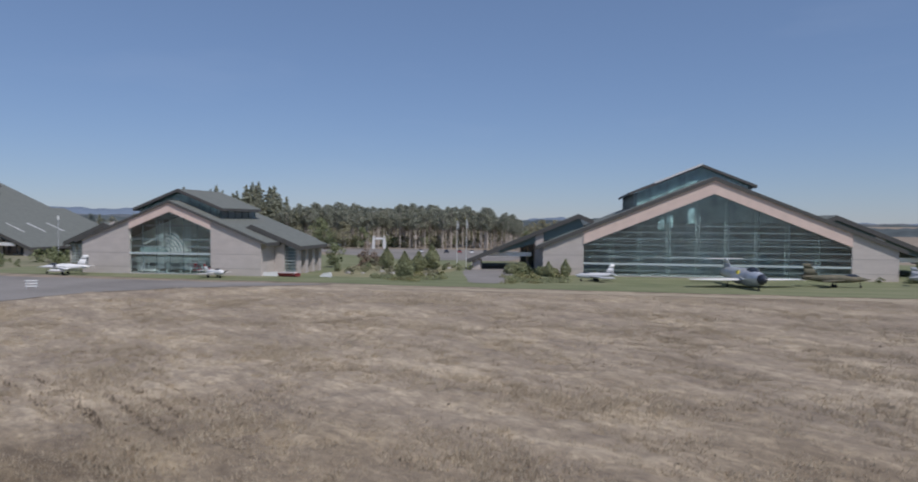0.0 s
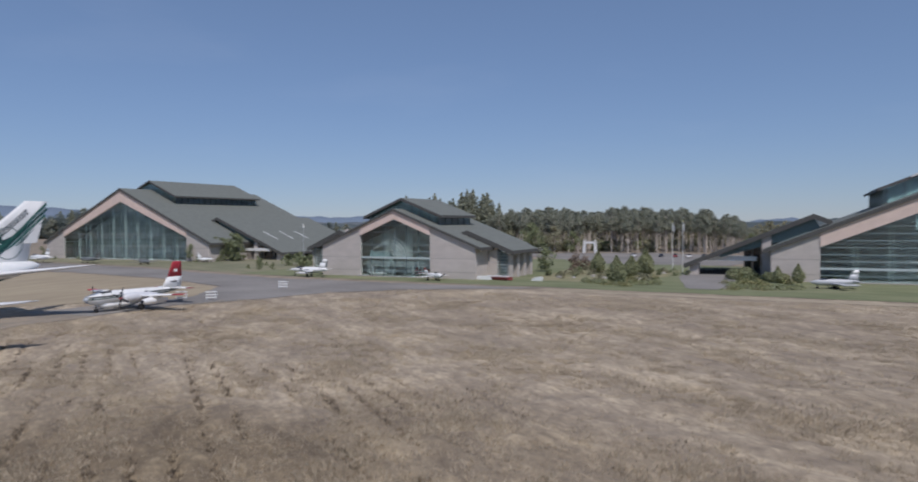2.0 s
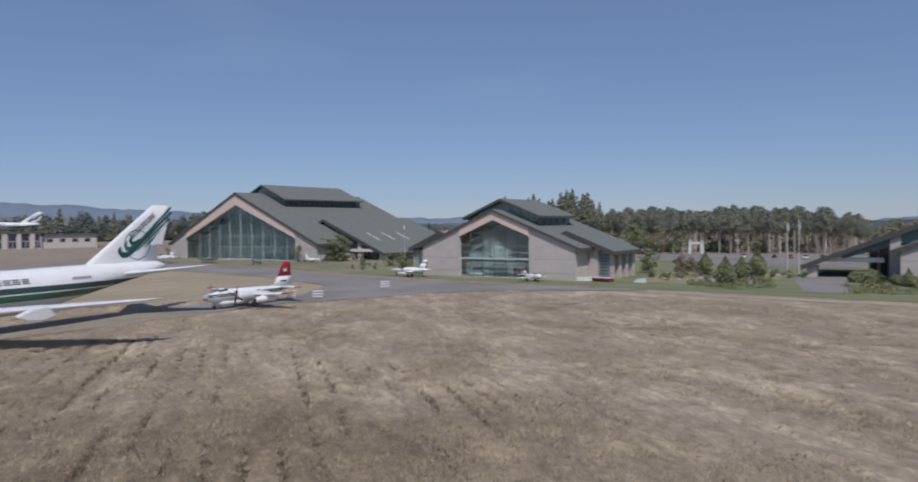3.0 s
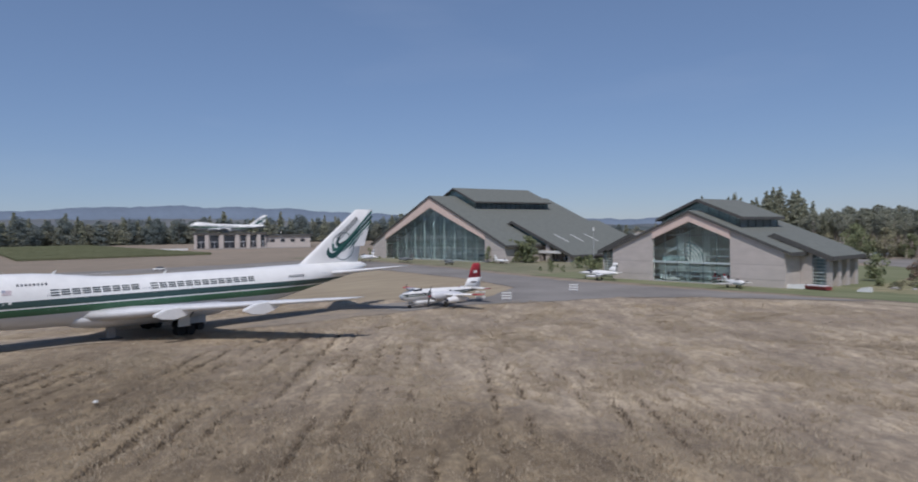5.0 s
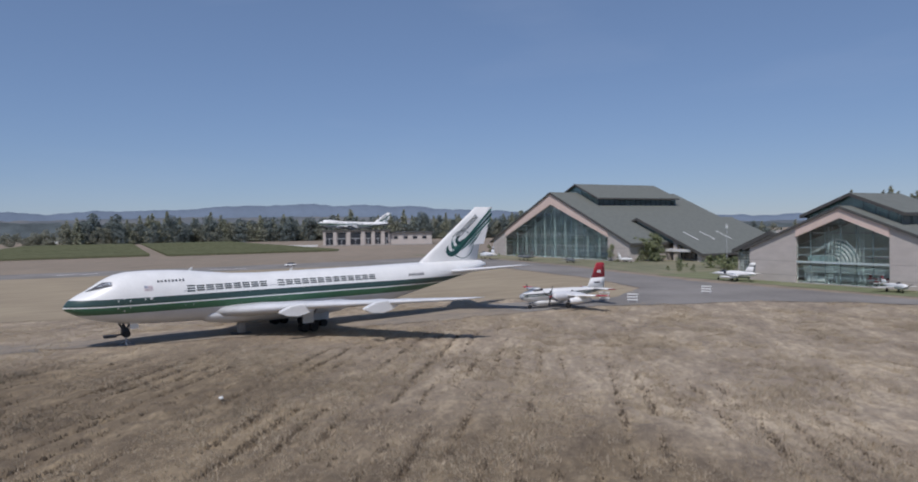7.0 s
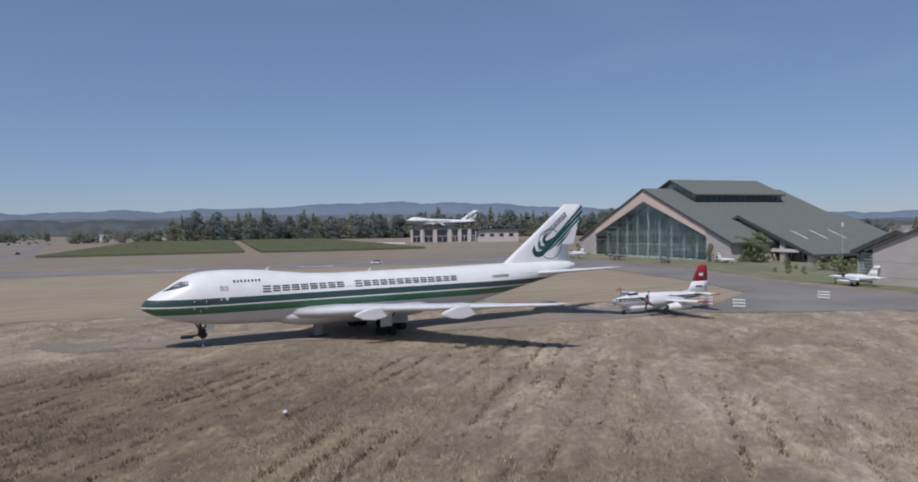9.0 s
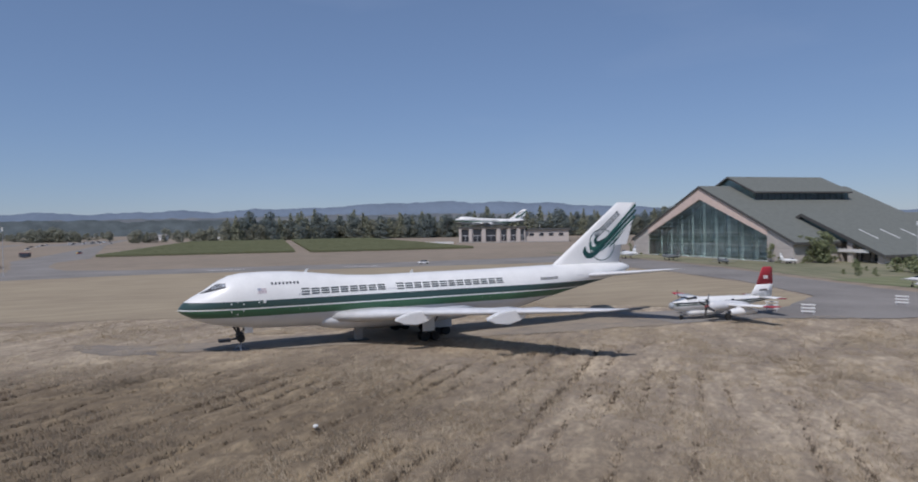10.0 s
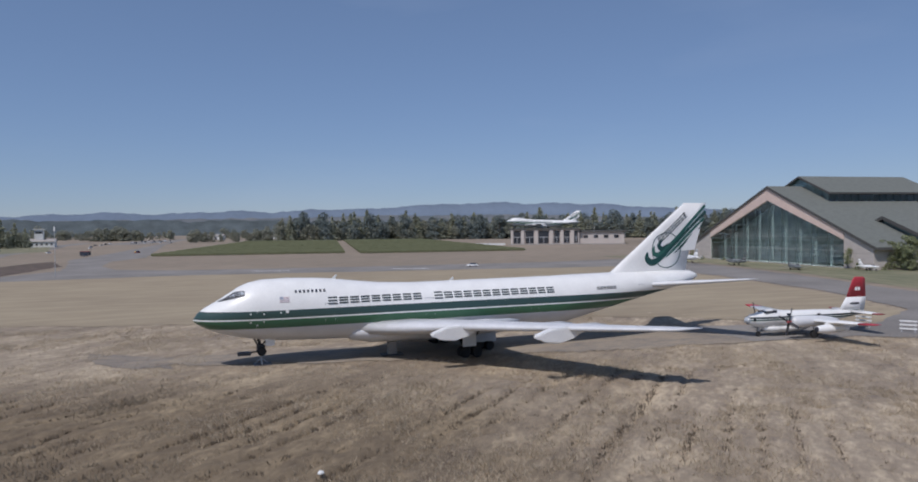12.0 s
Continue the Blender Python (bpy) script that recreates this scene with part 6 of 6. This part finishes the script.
# ---- pavilion with the airliner on its roof ----
def pavilion(at, turn):
    b = thing("pavilion_building", at, "long grey flat-roofed pavilion with tall dark windows", "building", turn=turn)
    L1, L2, D = 61.0, 40.0, 56.0
    part("wall", cube(0, L1, 1.0, D, -0.5, 13.2), M["wall"], b)
    part("wall", cube(L1, L1 + L2, 4.0, D, -0.5, 10.8), M["wall"], b)
    part("roof", cube(-1.5, L1 + 1.5, -0.8, D + 1, 13.2, 14.7), M["fascia"], b, "dark flat roof edge")
    part("roof", cube(L1 + 1.5, L1 + L2 + 2, 2.6, D + 1, 10.8, 12.2), M["fascia"], b)
    for x, w in ((1.0, 2.2), (10.6, 3.0), (23.0, 3.2), (36.5, 3.0), (46.0, 2.6), (55.0, 3.0)):
        part("pillar", cube(x - w / 2, x + w / 2, -0.4, 0.997, -0.5, 13.2), M["wall"], b)
    for x, w, z in ((5.6, 6.4, 1.0), (16.8, 7.4, 1.0), (29.6, 9.0, 1.0), (41.4, 5.0, 1.5), (50.2, 5.0, 1.5), (58.4, 3.2, 1.5)):
        part("window", cube(x - w / 2, x + w / 2, 0.7, 0.98, z, 12.2), M["canopy"], b, "tall dark window")
        part("window_bar", cube(x - w / 2, x + w / 2, 0.55, 0.697, 6.4, 6.9), M["grey"], b)
        part("window_bar", cube(x - 0.2, x + 0.2, 0.55, 0.697, z, 6.4), M["grey"], b)
    for i in range(4):
        x = L1 + 6 + i * 9
        part("window", cube(x - 2, x + 2, 3.7, 3.98, 5.6, 8.2), M["canopy"], b)
    part("terrace_wall", cube(-50, -4, -14, -13, -0.3, 1.6), M["trimwhite"], b, "low pale terrace wall")
    part("ramp", cube(-2, L1 + L2, -8, -3, -0.4, 0.8), M["concrete"], b)
    return b


pavilion((-613.7, 191.4, 0), math.atan2(93.5, 36.5))
for s0, x0 in ((30.6, 5.5), (30.6, -5.5), (7.2, 0.0)):
    p = roof_jumbo.matrix_basis @ Vector((x0, s0, 0.0))
    pr = thing("roof_prop", (p.x, p.y, 14.7), "steel prop under the roof-top airliner", "support stand", "roof props")
    part("post", cube(-0.8, 0.8, -0.8, 0.8, 0.0, max(0.2, p.z - 14.7)), M["steel"], pr)


# ---- small things ----
def slat_barrier(at, turn):
    b = thing("slat_barrier", at, "white barrier of three level slats on the asphalt", "barrier", "white barriers", turn=turn)
    for z in (0.34, 0.88, 1.42):
        part("slat", cube(-1.05, 1.05, -0.05, 0.05, z, z + 0.21), M["white"], b)
    for x in (-0.8, 0.8):
        part("post", cube(x - 0.05, x + 0.05, 0.053, 0.13, 0.0, 1.62), M["grey"], b)
        part("foot", cube(x - 0.06, x + 0.06, -0.4, 0.55, 0.0, 0.08), M["grey"], b)
    return b


for x, y, tr in ((-103.1, 117.0, 0.5), (-99.9, 93.3, 0.75), (-105.6, 91.2, 0.6)):
    slat_barrier((x, y, 0.06), tr)


def flagpole(at, h):
    p = thing("flagpole", at, "tall slender white flagpole in the garden", "flagpole", "flagpoles")
    bm = bmesh.new()
    tube(bm, (0, 0, 0), (0, 0, h), 0.12, 0.06)
    part("pole", bm, M["trimwhite"], p)
    bm = bmesh.new()
    bmesh.ops.create_icosphere(bm, subdivisions=1, radius=0.16, matrix=Matrix.Translation((0, 0, h)))
    part("finial", bm, M["yellow"], p)
    bm = bmesh.new()
    loft(bm, [[(0.12 + q * 0.25, 0.12 * math.sin(q * 1.7) + e, h - 0.5 - q * 0.5 + d) for e, d in ((0, 0), (0.03, 0), (0.03, -1.8), (0, -1.8))] for q in (0, 0.6, 1.2, 1.8)])
    part("flag", bm, M["grey"], p, "limp pale grey flag")


flagpole((-31.7, 198, 0), 14.4)
flagpole((-29.4, 201, 0), 14.6)


def white_arch(at):
    a = thing("white_arch", at, "white open arch structure before the woods", "monument")
    for s in (-1, 1):
        bm = bmesh.new()
        prism(bm, [(s * 2.2, 0, 0), (s * 3.4, 0, 0), (s * 3.0, 0, 5.6), (s * 1.9, 0, 4.6)], (0, 1.4, 0))
        part("leg", bm, M["white"], a)
        part("cap", cube(min(s * 2.0, s * 3.0), max(s * 2.0, s * 3.0), 0.1, 1.3, 5.603, 6.1), M["white"], a)
    part("beam", cube(-1.95, 1.95, 0.1, 1.3, 4.5, 5.5), M["white"], a)


white_arch((-89.3, 311, 0))


for x0, y0, y1 in ((-286.5, -10, 4), (-282.5, -9, 4.5), (-277.5, 43, 56), (-281.5, 42, 56)):
    bm = cube(x0 - 0.35, x0 + 0.35, y0, y1, 0.065, 0.075)
    tagged(part("taxiway_marking", bm, M["trimwhite"]), "worn white painted line on the taxiway", "road marking", "taxiway markings")
for y in (31.0, 41.0, 51.0):
    ks = (18.2 - 3.2) / 36.8
    zz = lambda x: 18.2 - ks * (x - 36.5) + 0.06
    bm = prism(bmesh.new(), [(52.5, y - 0.3, zz(52.5)), (60.5, y - 0.3, zz(60.5)), (60.5, y + 0.3, zz(60.5)), (52.5, y + 0.3, zz(52.5))], (0, 0, -0.1))
    part("skylight", bm, M["trimwhite"], west_hall, "narrow pale skylight strip")


def lamp_post(at, h, label):
    p = thing("lamp_post", at, label, "lamp post", "lamp posts")
    bm = bmesh.new()
    tube(bm, (0, 0, 0), (0, 0, h), 0.12, 0.07)
    part("pole", bm, M["grey"], p)
    part("lamp_head", cube(-0.24, 0.24, -0.2, 0.2, h - 1.1, h + 0.25), M["white"], p)


lamp_post((-282.3, -75.2, 0.06), 17.0, "tall pale mast at the taxiway's edge")
lamp_post((-166.4, 199.0, 0), 14.4, "tall slender lamp post between the halls")
lamp_post((-560.0, 249.0, 0), 15.0, "pale lamp post before the pavilion")


def car(at, turn, paint, label, group="vehicles"):
    c = thing("car", at, label, "car", group, turn=turn)
    bm = bmesh.new()
    loft(bm, [[(x * w, y, z) for x, z in ((-0.9, 0.35), (0.9, 0.35), (0.88, t * 0.75), (0.7, t), (-0.7, t), (-0.88, t * 0.75))] for y, t, w in ((-2.2, 0.7, 0.9), (-1.9, 0.85, 1), (0, 0.95, 1), (2.0, 0.92, 1), (2.2, 0.75, 0.92))])
    part("body", bm, M[paint], c)
    bm = bmesh.new()
    loft(bm, [[(x * w, y, z) for x, z in ((-0.75, 0.9), (0.75, 0.9), (0.62, t), (-0.62, t))] for y, t, w in ((-1.1, 0.95, 1), (-0.4, 1.45, 1), (1.2, 1.45, 1), (1.9, 0.95, 1))])
    part("cabin", bm, M["canopy"], c)
    for x in (-0.82, 0.82):
        for y in (-1.35, 1.35):
            part("wheel", wheel(bmesh.new(), (x, y, 0.33), 0.33, 0.22, 10), M["rubber"], c)


car((-283.3, 74.8, 0.06), radians(10), "white", "white car on the taxiway")
for x, y, p, q in ((-489.3, -126.5, "steel", 70), (-545.7, -108.5, "darkred", 60), (-705, -185, "white", 65), (-760, -200, "grey", 70), (-850, -215, "white", 60), (-905, -225, "steel", 70), (-960, -235, "white", 75), (-640, -235, "steel", 80)):
    car((x, y, 0.05), radians(q), p, {"white": "white", "steel": "dark", "grey": "grey", "darkred": "dark red"}[p] + " car on the far airfield road")
for i in range(7):
    car((-62 + i * 5.5, 283 + rng.uniform(-2, 2), 0.09), radians(rng.choice((0, 180)) + 10), ("white", "grey", "navy", "darkred", "white", "steel", "grey")[i], ("white", "grey", "dark blue", "dark red", "white", "dark", "grey")[i] + " car in the car park")


def red_sled(at, turn):
    b = thing("small_boat", at, "dark red and white low boat on the grass", "boat", turn=turn)
    bm = bmesh.new()
    loft(bm, [[(-w, y, 0.9), (-w * 0.6, y, 0.15), (w * 0.6, y, 0.15), (w, y, 0.9)] for y, w in ((-2.9, 0.15), (-1.8, 0.8), (1.8, 1.0), (2.9, 0.9))])
    part("hull", bm, M["darkred"], b)
    part("deck", cube(-0.7, 0.7, -1.6, 2.4, 0.9, 1.15), M["white"], b)


red_sled((-65.5, 155.0, 0.06), radians(80))


def low_wall(at, turn, length, label):
    b = thing("low_wall", at, label, "low wall", "low walls", turn=turn)
    bm = bmesh.new()
    loft(bm, [[(x, -0.5, 0), (x, 0.5, 0), (x, 0.35, h), (x, -0.35, h)] for x, h in ((-length / 2, 0.25), (-length / 2 + 0.8, 0.85), (length / 2 - 0.5, 1.05), (length / 2, 0.9))])
    part("wall", bm, M["trimwhite"], b)


low_wall((-71.4, 156.0, 0.05), radians(4), 4.8, "low pale wall before the hall's wing")
low_wall((-57.0, 157.0, 0.075), radians(-8), 2.8, "low white wall at the bed's edge")


def farm_house(at, turn):
    b = thing("airfield_house", at, "white two-level airfield house among trees", "house", turn=turn)
    part("wall", cube(-12, 12, 0, 12, 0, 6), M["trimwhite"], b)
    part("roof", prism(bmesh.new(), [(-13, -1, 6), (-13, 13, 6), (-13, 6, 9)], (26, 0, 0)), M["concrete"], b)
    part("wall", cube(-7, 1, 3, 10, 6, 18.5), M["trimwhite"], b)
    part("roof", cube(-8.5, 2.5, 2, 11, 18.5, 19.3), M["trimwhite"], b)
    for i in range(5):
        part("window", cube(-10 + i * 4.5, -8 + i * 4.5, -0.05, -0.003, 2, 4), M["canopy"], b)
    part("window", cube(-6.5, 0.5, 2.9, 2.997, 14.4, 16.6), M["canopy"], b)


farm_house((-812, -262, 0), radians(100))
for k in range(16):
    tint_name, word = (("white", "white"), ("grey", "grey"), ("steel", "dark"), ("white", "white"), ("navy", "dark blue"))[k % 5]
    car((-925 - 19 * k + rng.uniform(-8, 8), -212 + rng.uniform(-18, 14), 0.05), radians(70 + rng.uniform(-15, 15)), tint_name, word + " car parked on the far airfield apron", "far vehicles")


def shed(at, turn, length, label):
    b = thing("storage_shed", at, label, "shed", "far sheds", turn=turn)
    part("wall", cube(-length / 2, length / 2, -7, 7, 0, 6.5), M["trimwhite"], b)
    part("roof", prism(bmesh.new(), [(-length / 2 - 1, -8, 6.503), (-length / 2 - 1, 8, 6.503), (-length / 2 - 1, 0, 9.5)], (length + 2, 0, 0)), M["concrete"], b)
    for k in range(4):
        x = -length / 2 + length * (k + 0.5) / 4
        part("door", cube(x - 2.2, x + 2.2, -7.1, -7.003, 0, 4.6), M["steel"], b)


shed((-1252, -44, 0), radians(80), 46, "pale long storage shed beyond the scrub")
shed((-1225, 6, 0), radians(84), 30, "pale storage shed beyond the scrub")
shed((-1290, -150, 0), radians(75), 34, "pale storage shed beside the far road")


def litter(at):
    b = thing("white_bag", at, "crumpled white bag lying in the dry field", "litter")
    bm = bmesh.new()
    bmesh.ops.create_icosphere(bm, subdivisions=2, radius=0.21)
    for v in bm.verts:
        v.co *= 1 + 0.35 * noise.noise(v.co * 4)
        v.co.z = max(-0.05, v.co.z * 0.6 + 0.12)
    part("bag", bm, M["trimwhite"], b)


litter((-63.35, 11.6, 0.1))


jet("red_aircraft", (-86.6, 158.6, 0.12), radians(80), 7.5, 9.0, 0.5, 0.3, 1.3, "small red aircraft inside the glass hall", body="red", tail="white", prop=True, category="light aircraft", stand=0.8)


def container(at, turn):
    b = thing("storage_container", at, "dark storage container beside the airfield road", "container", turn=turn, size=0.48)
    part("body", cube(-7, 7, -2, 2, 0.5, 5.2), M["navy"], b)
    part("base", cube(-7.1, 7.1, -2.1, 2.1, 0.0, 0.497), M["steel"], b)
    part("roof_edge", cube(-7.2, 7.2, -2.2, 2.2, 5.203, 5.5), M["darkred"], b)


container((-513, -133, 0.05), radians(70))
for x, y, p, w in ((-569, -174, "white", "white"), (-560, -112, "yellow", "yellow"), (-838, -218, "steel", "dark"), (-1064, -233, "white", "white"), (-1109, -230, "steel", "dark"), (-985, -190, "grey", "pale grey"), (-964, -163, "grey", "pale grey"), (-975, -178, "white", "white"), (-1200, -240, "white", "white"), (-1160, -225, "darkred", "dark red")):
    car((x, y, 0.06), radians(70), p, w + " car on the airfield road", "far vehicles")
# ---- inside the middle hall: ribbed quarter vault over a low gallery ----
v = thing("ribbed_vault", (-100.0, 156.8, 1.0), "pale ribbed quarter vault inside the glass hall", "vault", size=0.92)


def arc_bar(bm, r0, r1, a0, a1, y0, y1, n=8):
    loft(bm, [[(r * math.sin(a), y, 4.5 + r * math.cos(a)) for r, y in ((r0, y0), (r1, y0), (r1, y1), (r0, y1))] for a in (a0 + (a1 - a0) * k / n for k in range(n + 1))])


for k in range(6):
    bm = bmesh.new()
    arc_bar(bm, 6.3 - k * 0.95, 6.05 - k * 0.95, 0.0, math.pi / 2, 0.0, 0.25)
    part("rib", bm, M["white"], v, "pale curved rib")
for k in range(9):
    a = math.pi / 2 * (k + 0.5) / 9
    bm = bmesh.new()
    tube(bm, (1.0 * math.sin(a), 0.35, 4.5 + 1.0 * math.cos(a)), (6.2 * math.sin(a), 0.35, 4.5 + 6.2 * math.cos(a)), 0.09, n=5)
    part("strut", bm, M["truss"], v)
bm = bmesh.new()
arc_bar(bm, 0.1, 6.2, 0.02, math.pi / 2 - 0.02, 0.6, 0.7)
part("vault_skin", bm, M["teal"], v, "teal skin behind the ribs")
part("gallery_stand", cube(-0.25, 0.25, 0.8, 1.2, -0.95, 4.5), M["truss"], v)
part("sloping_wing", prism(bmesh.new(), [(-8.0, 0.2, 6.3), (-1.0, 0.2, 9.3), (-0.2, 0.2, 10.4), (-1.2, 0.2, 10.2), (-5.0, 0.2, 7.9)], (0, 0.3, 0)), M["white"], v, "pale sloping panel")
part("under_wing", cube(-8.0, -0.2, 0.6, 0.8, 4.7, 6.2), M["teal"], v)
g = thing("gallery", (-97.3, 156.9, 0.12), "low pale gallery with posts inside the glass hall", "gallery", size=0.93)
part("beam", cube(-11.6, 11.6, 0.0, 0.5, 3.8, 4.4), M["truss"], g)
part("beam", cube(-11.6, 11.6, 0.0, 0.3, 2.9, 3.1), M["truss"], g)
for k in range(8):
    x = -11.2 + k * 3.2
    part("post", cube(x - 0.1, x + 0.1, 0.05, 0.25, 0.0, 2.9), M["truss"], g)
for x0, z0, z1 in ((-11.0, 0.4, 1.7), (-11.0, 1.9, 2.8), (-9.0, 0.4, 1.0), (-7.2, 0.4, 1.3)):
    part("display_panel", cube(x0, x0 + 1.7, 0.55, 0.65, z0, z1), M["white"], g, "pale display panel")


# ---- dry grass tufts ----
M["straw"] = mat("dry_straw", (0.58, 0.49, 0.36), 0.95, scale=0.09, second=(0.38, 0.315, 0.23), island=0.12, spec=0.1, fine=4)
M["weed"] = mat("brown_weeds", (0.21, 0.17, 0.125), 0.95, scale=0.2, second=(0.14, 0.112, 0.085), island=0.25, spec=0.1)


def tufts(name, xy, height, width, material, label, seed, blades=3, spread=0.10, lean=0.45):
    g = np.random.RandomState(seed)
    n = len(xy) * blades
    p = np.repeat(xy, blades, 0) + g.normal(size=(n, 2)) * spread
    h = height * g.uniform(0.4, 1.3, n)
    w = width * g.uniform(0.6, 1.4, n)
    an = g.uniform(0, 2 * np.pi, n)
    ln = g.normal(size=(n, 2)) * lean * h[:, None] + np.array((0.3, -0.2)) * h[:, None]
    dx, dy = np.cos(an) * w, np.sin(an) * w
    v = np.empty((n, 3, 3))
    v[:, 0] = np.stack([p[:, 0] - dx, p[:, 1] - dy, np.full(n, -0.14)], 1)
    v[:, 1] = np.stack([p[:, 0] + dx, p[:, 1] + dy, np.full(n, -0.14)], 1)
    v[:, 2] = np.stack([p[:, 0] + ln[:, 0], p[:, 1] + ln[:, 1], h], 1)
    me = bpy.data.meshes.new(name)
    me.from_pydata(v.reshape(-1, 3).tolist(), [], np.arange(3 * n).reshape(n, 3).tolist())
    me.materials.append(material)
    return tagged(new(name, me), label, "dry grass", kind="stuff")


def field_points(n, seed, keep):
    g = np.random.RandomState(seed)
    az = np.radians(g.uniform(-50, 124, n))
    d = 22 + 122 * g.uniform(0, 1, n) ** 0.8
    x, y = -4 - d * np.sin(az), 2 + d * np.cos(az)
    pad = (x > -112) & (x < -99.5) & (y > -1) & (y < 100)
    ok = (x > -138) & (y < 128 + 0.06 * (x + 40)) & ~pad & ~((x < -78) & (y > 96)) & ~((x < -97) & (y > 60)) & (x < 150)
    x, y = x[ok], y[ok]
    val = np.array([keep(a, b) for a, b in zip(x, y)])
    sel = g.uniform(0, 1, len(x)) < val
    return np.stack([x[sel], y[sel]], 1)


rc, rs = math.cos(ROW), math.sin(ROW)


def straw_density(x, y):
    u, w = x * rc + y * rs, -x * rs + y * rc
    return 0.12 + 0.88 * max(0.0, min(1.0, 0.45 + 1.6 * noise.noise((u * 0.06, w * 0.13, 2.0)) + 1.0 * noise.noise((u * 0.3, w * 0.6, 6.0))))


def weed_density(x, y):
    patch = max(0.0, noise.noise((x * 0.12, y * 0.12, 11.0)) - 0.05)
    return min(1.0, 0.7 * furrow(x, y) ** 2 + 0.02 * patch)


def plot(x, y):
    """Above 0.5 on the tilled plot with its browner growth."""
    return min(0.004 * x - 0.03 * y + 1.2, 0.045 * x + 4.75) + 0.9 * noise.noise((x * 0.05, y * 0.05, 3.0))


spots = field_points(260000, 21, lambda x, y: straw_density(x, y) * (1 - min(1.0, 2.0 * furrow(x, y))))
brown = np.array([plot(a, b) > 0.5 + 0.5 * rng.random() for a, b in spots])
M["stubble"] = mat("brown_stubble", (0.38, 0.32, 0.235), 0.95, scale=0.09, second=(0.245, 0.203, 0.15), island=0.12, spec=0.1, fine=4)
tufts("dry_grass", spots[~brown], 0.24, 0.024, M["straw"], "pale dry grass tufts over the field", 3, 7, 0.28, 0.7)
tufts("brown_grass", spots[brown], 0.20, 0.024, M["stubble"], "browner dry growth on the furrowed plot", 5, 7, 0.28, 0.7)
tufts("brown_weeds", field_points(420000, 22, weed_density), 0.16, 0.04, M["weed"], "dark brown weed clumps in rows", 4, 5, 0.15, 0.5)
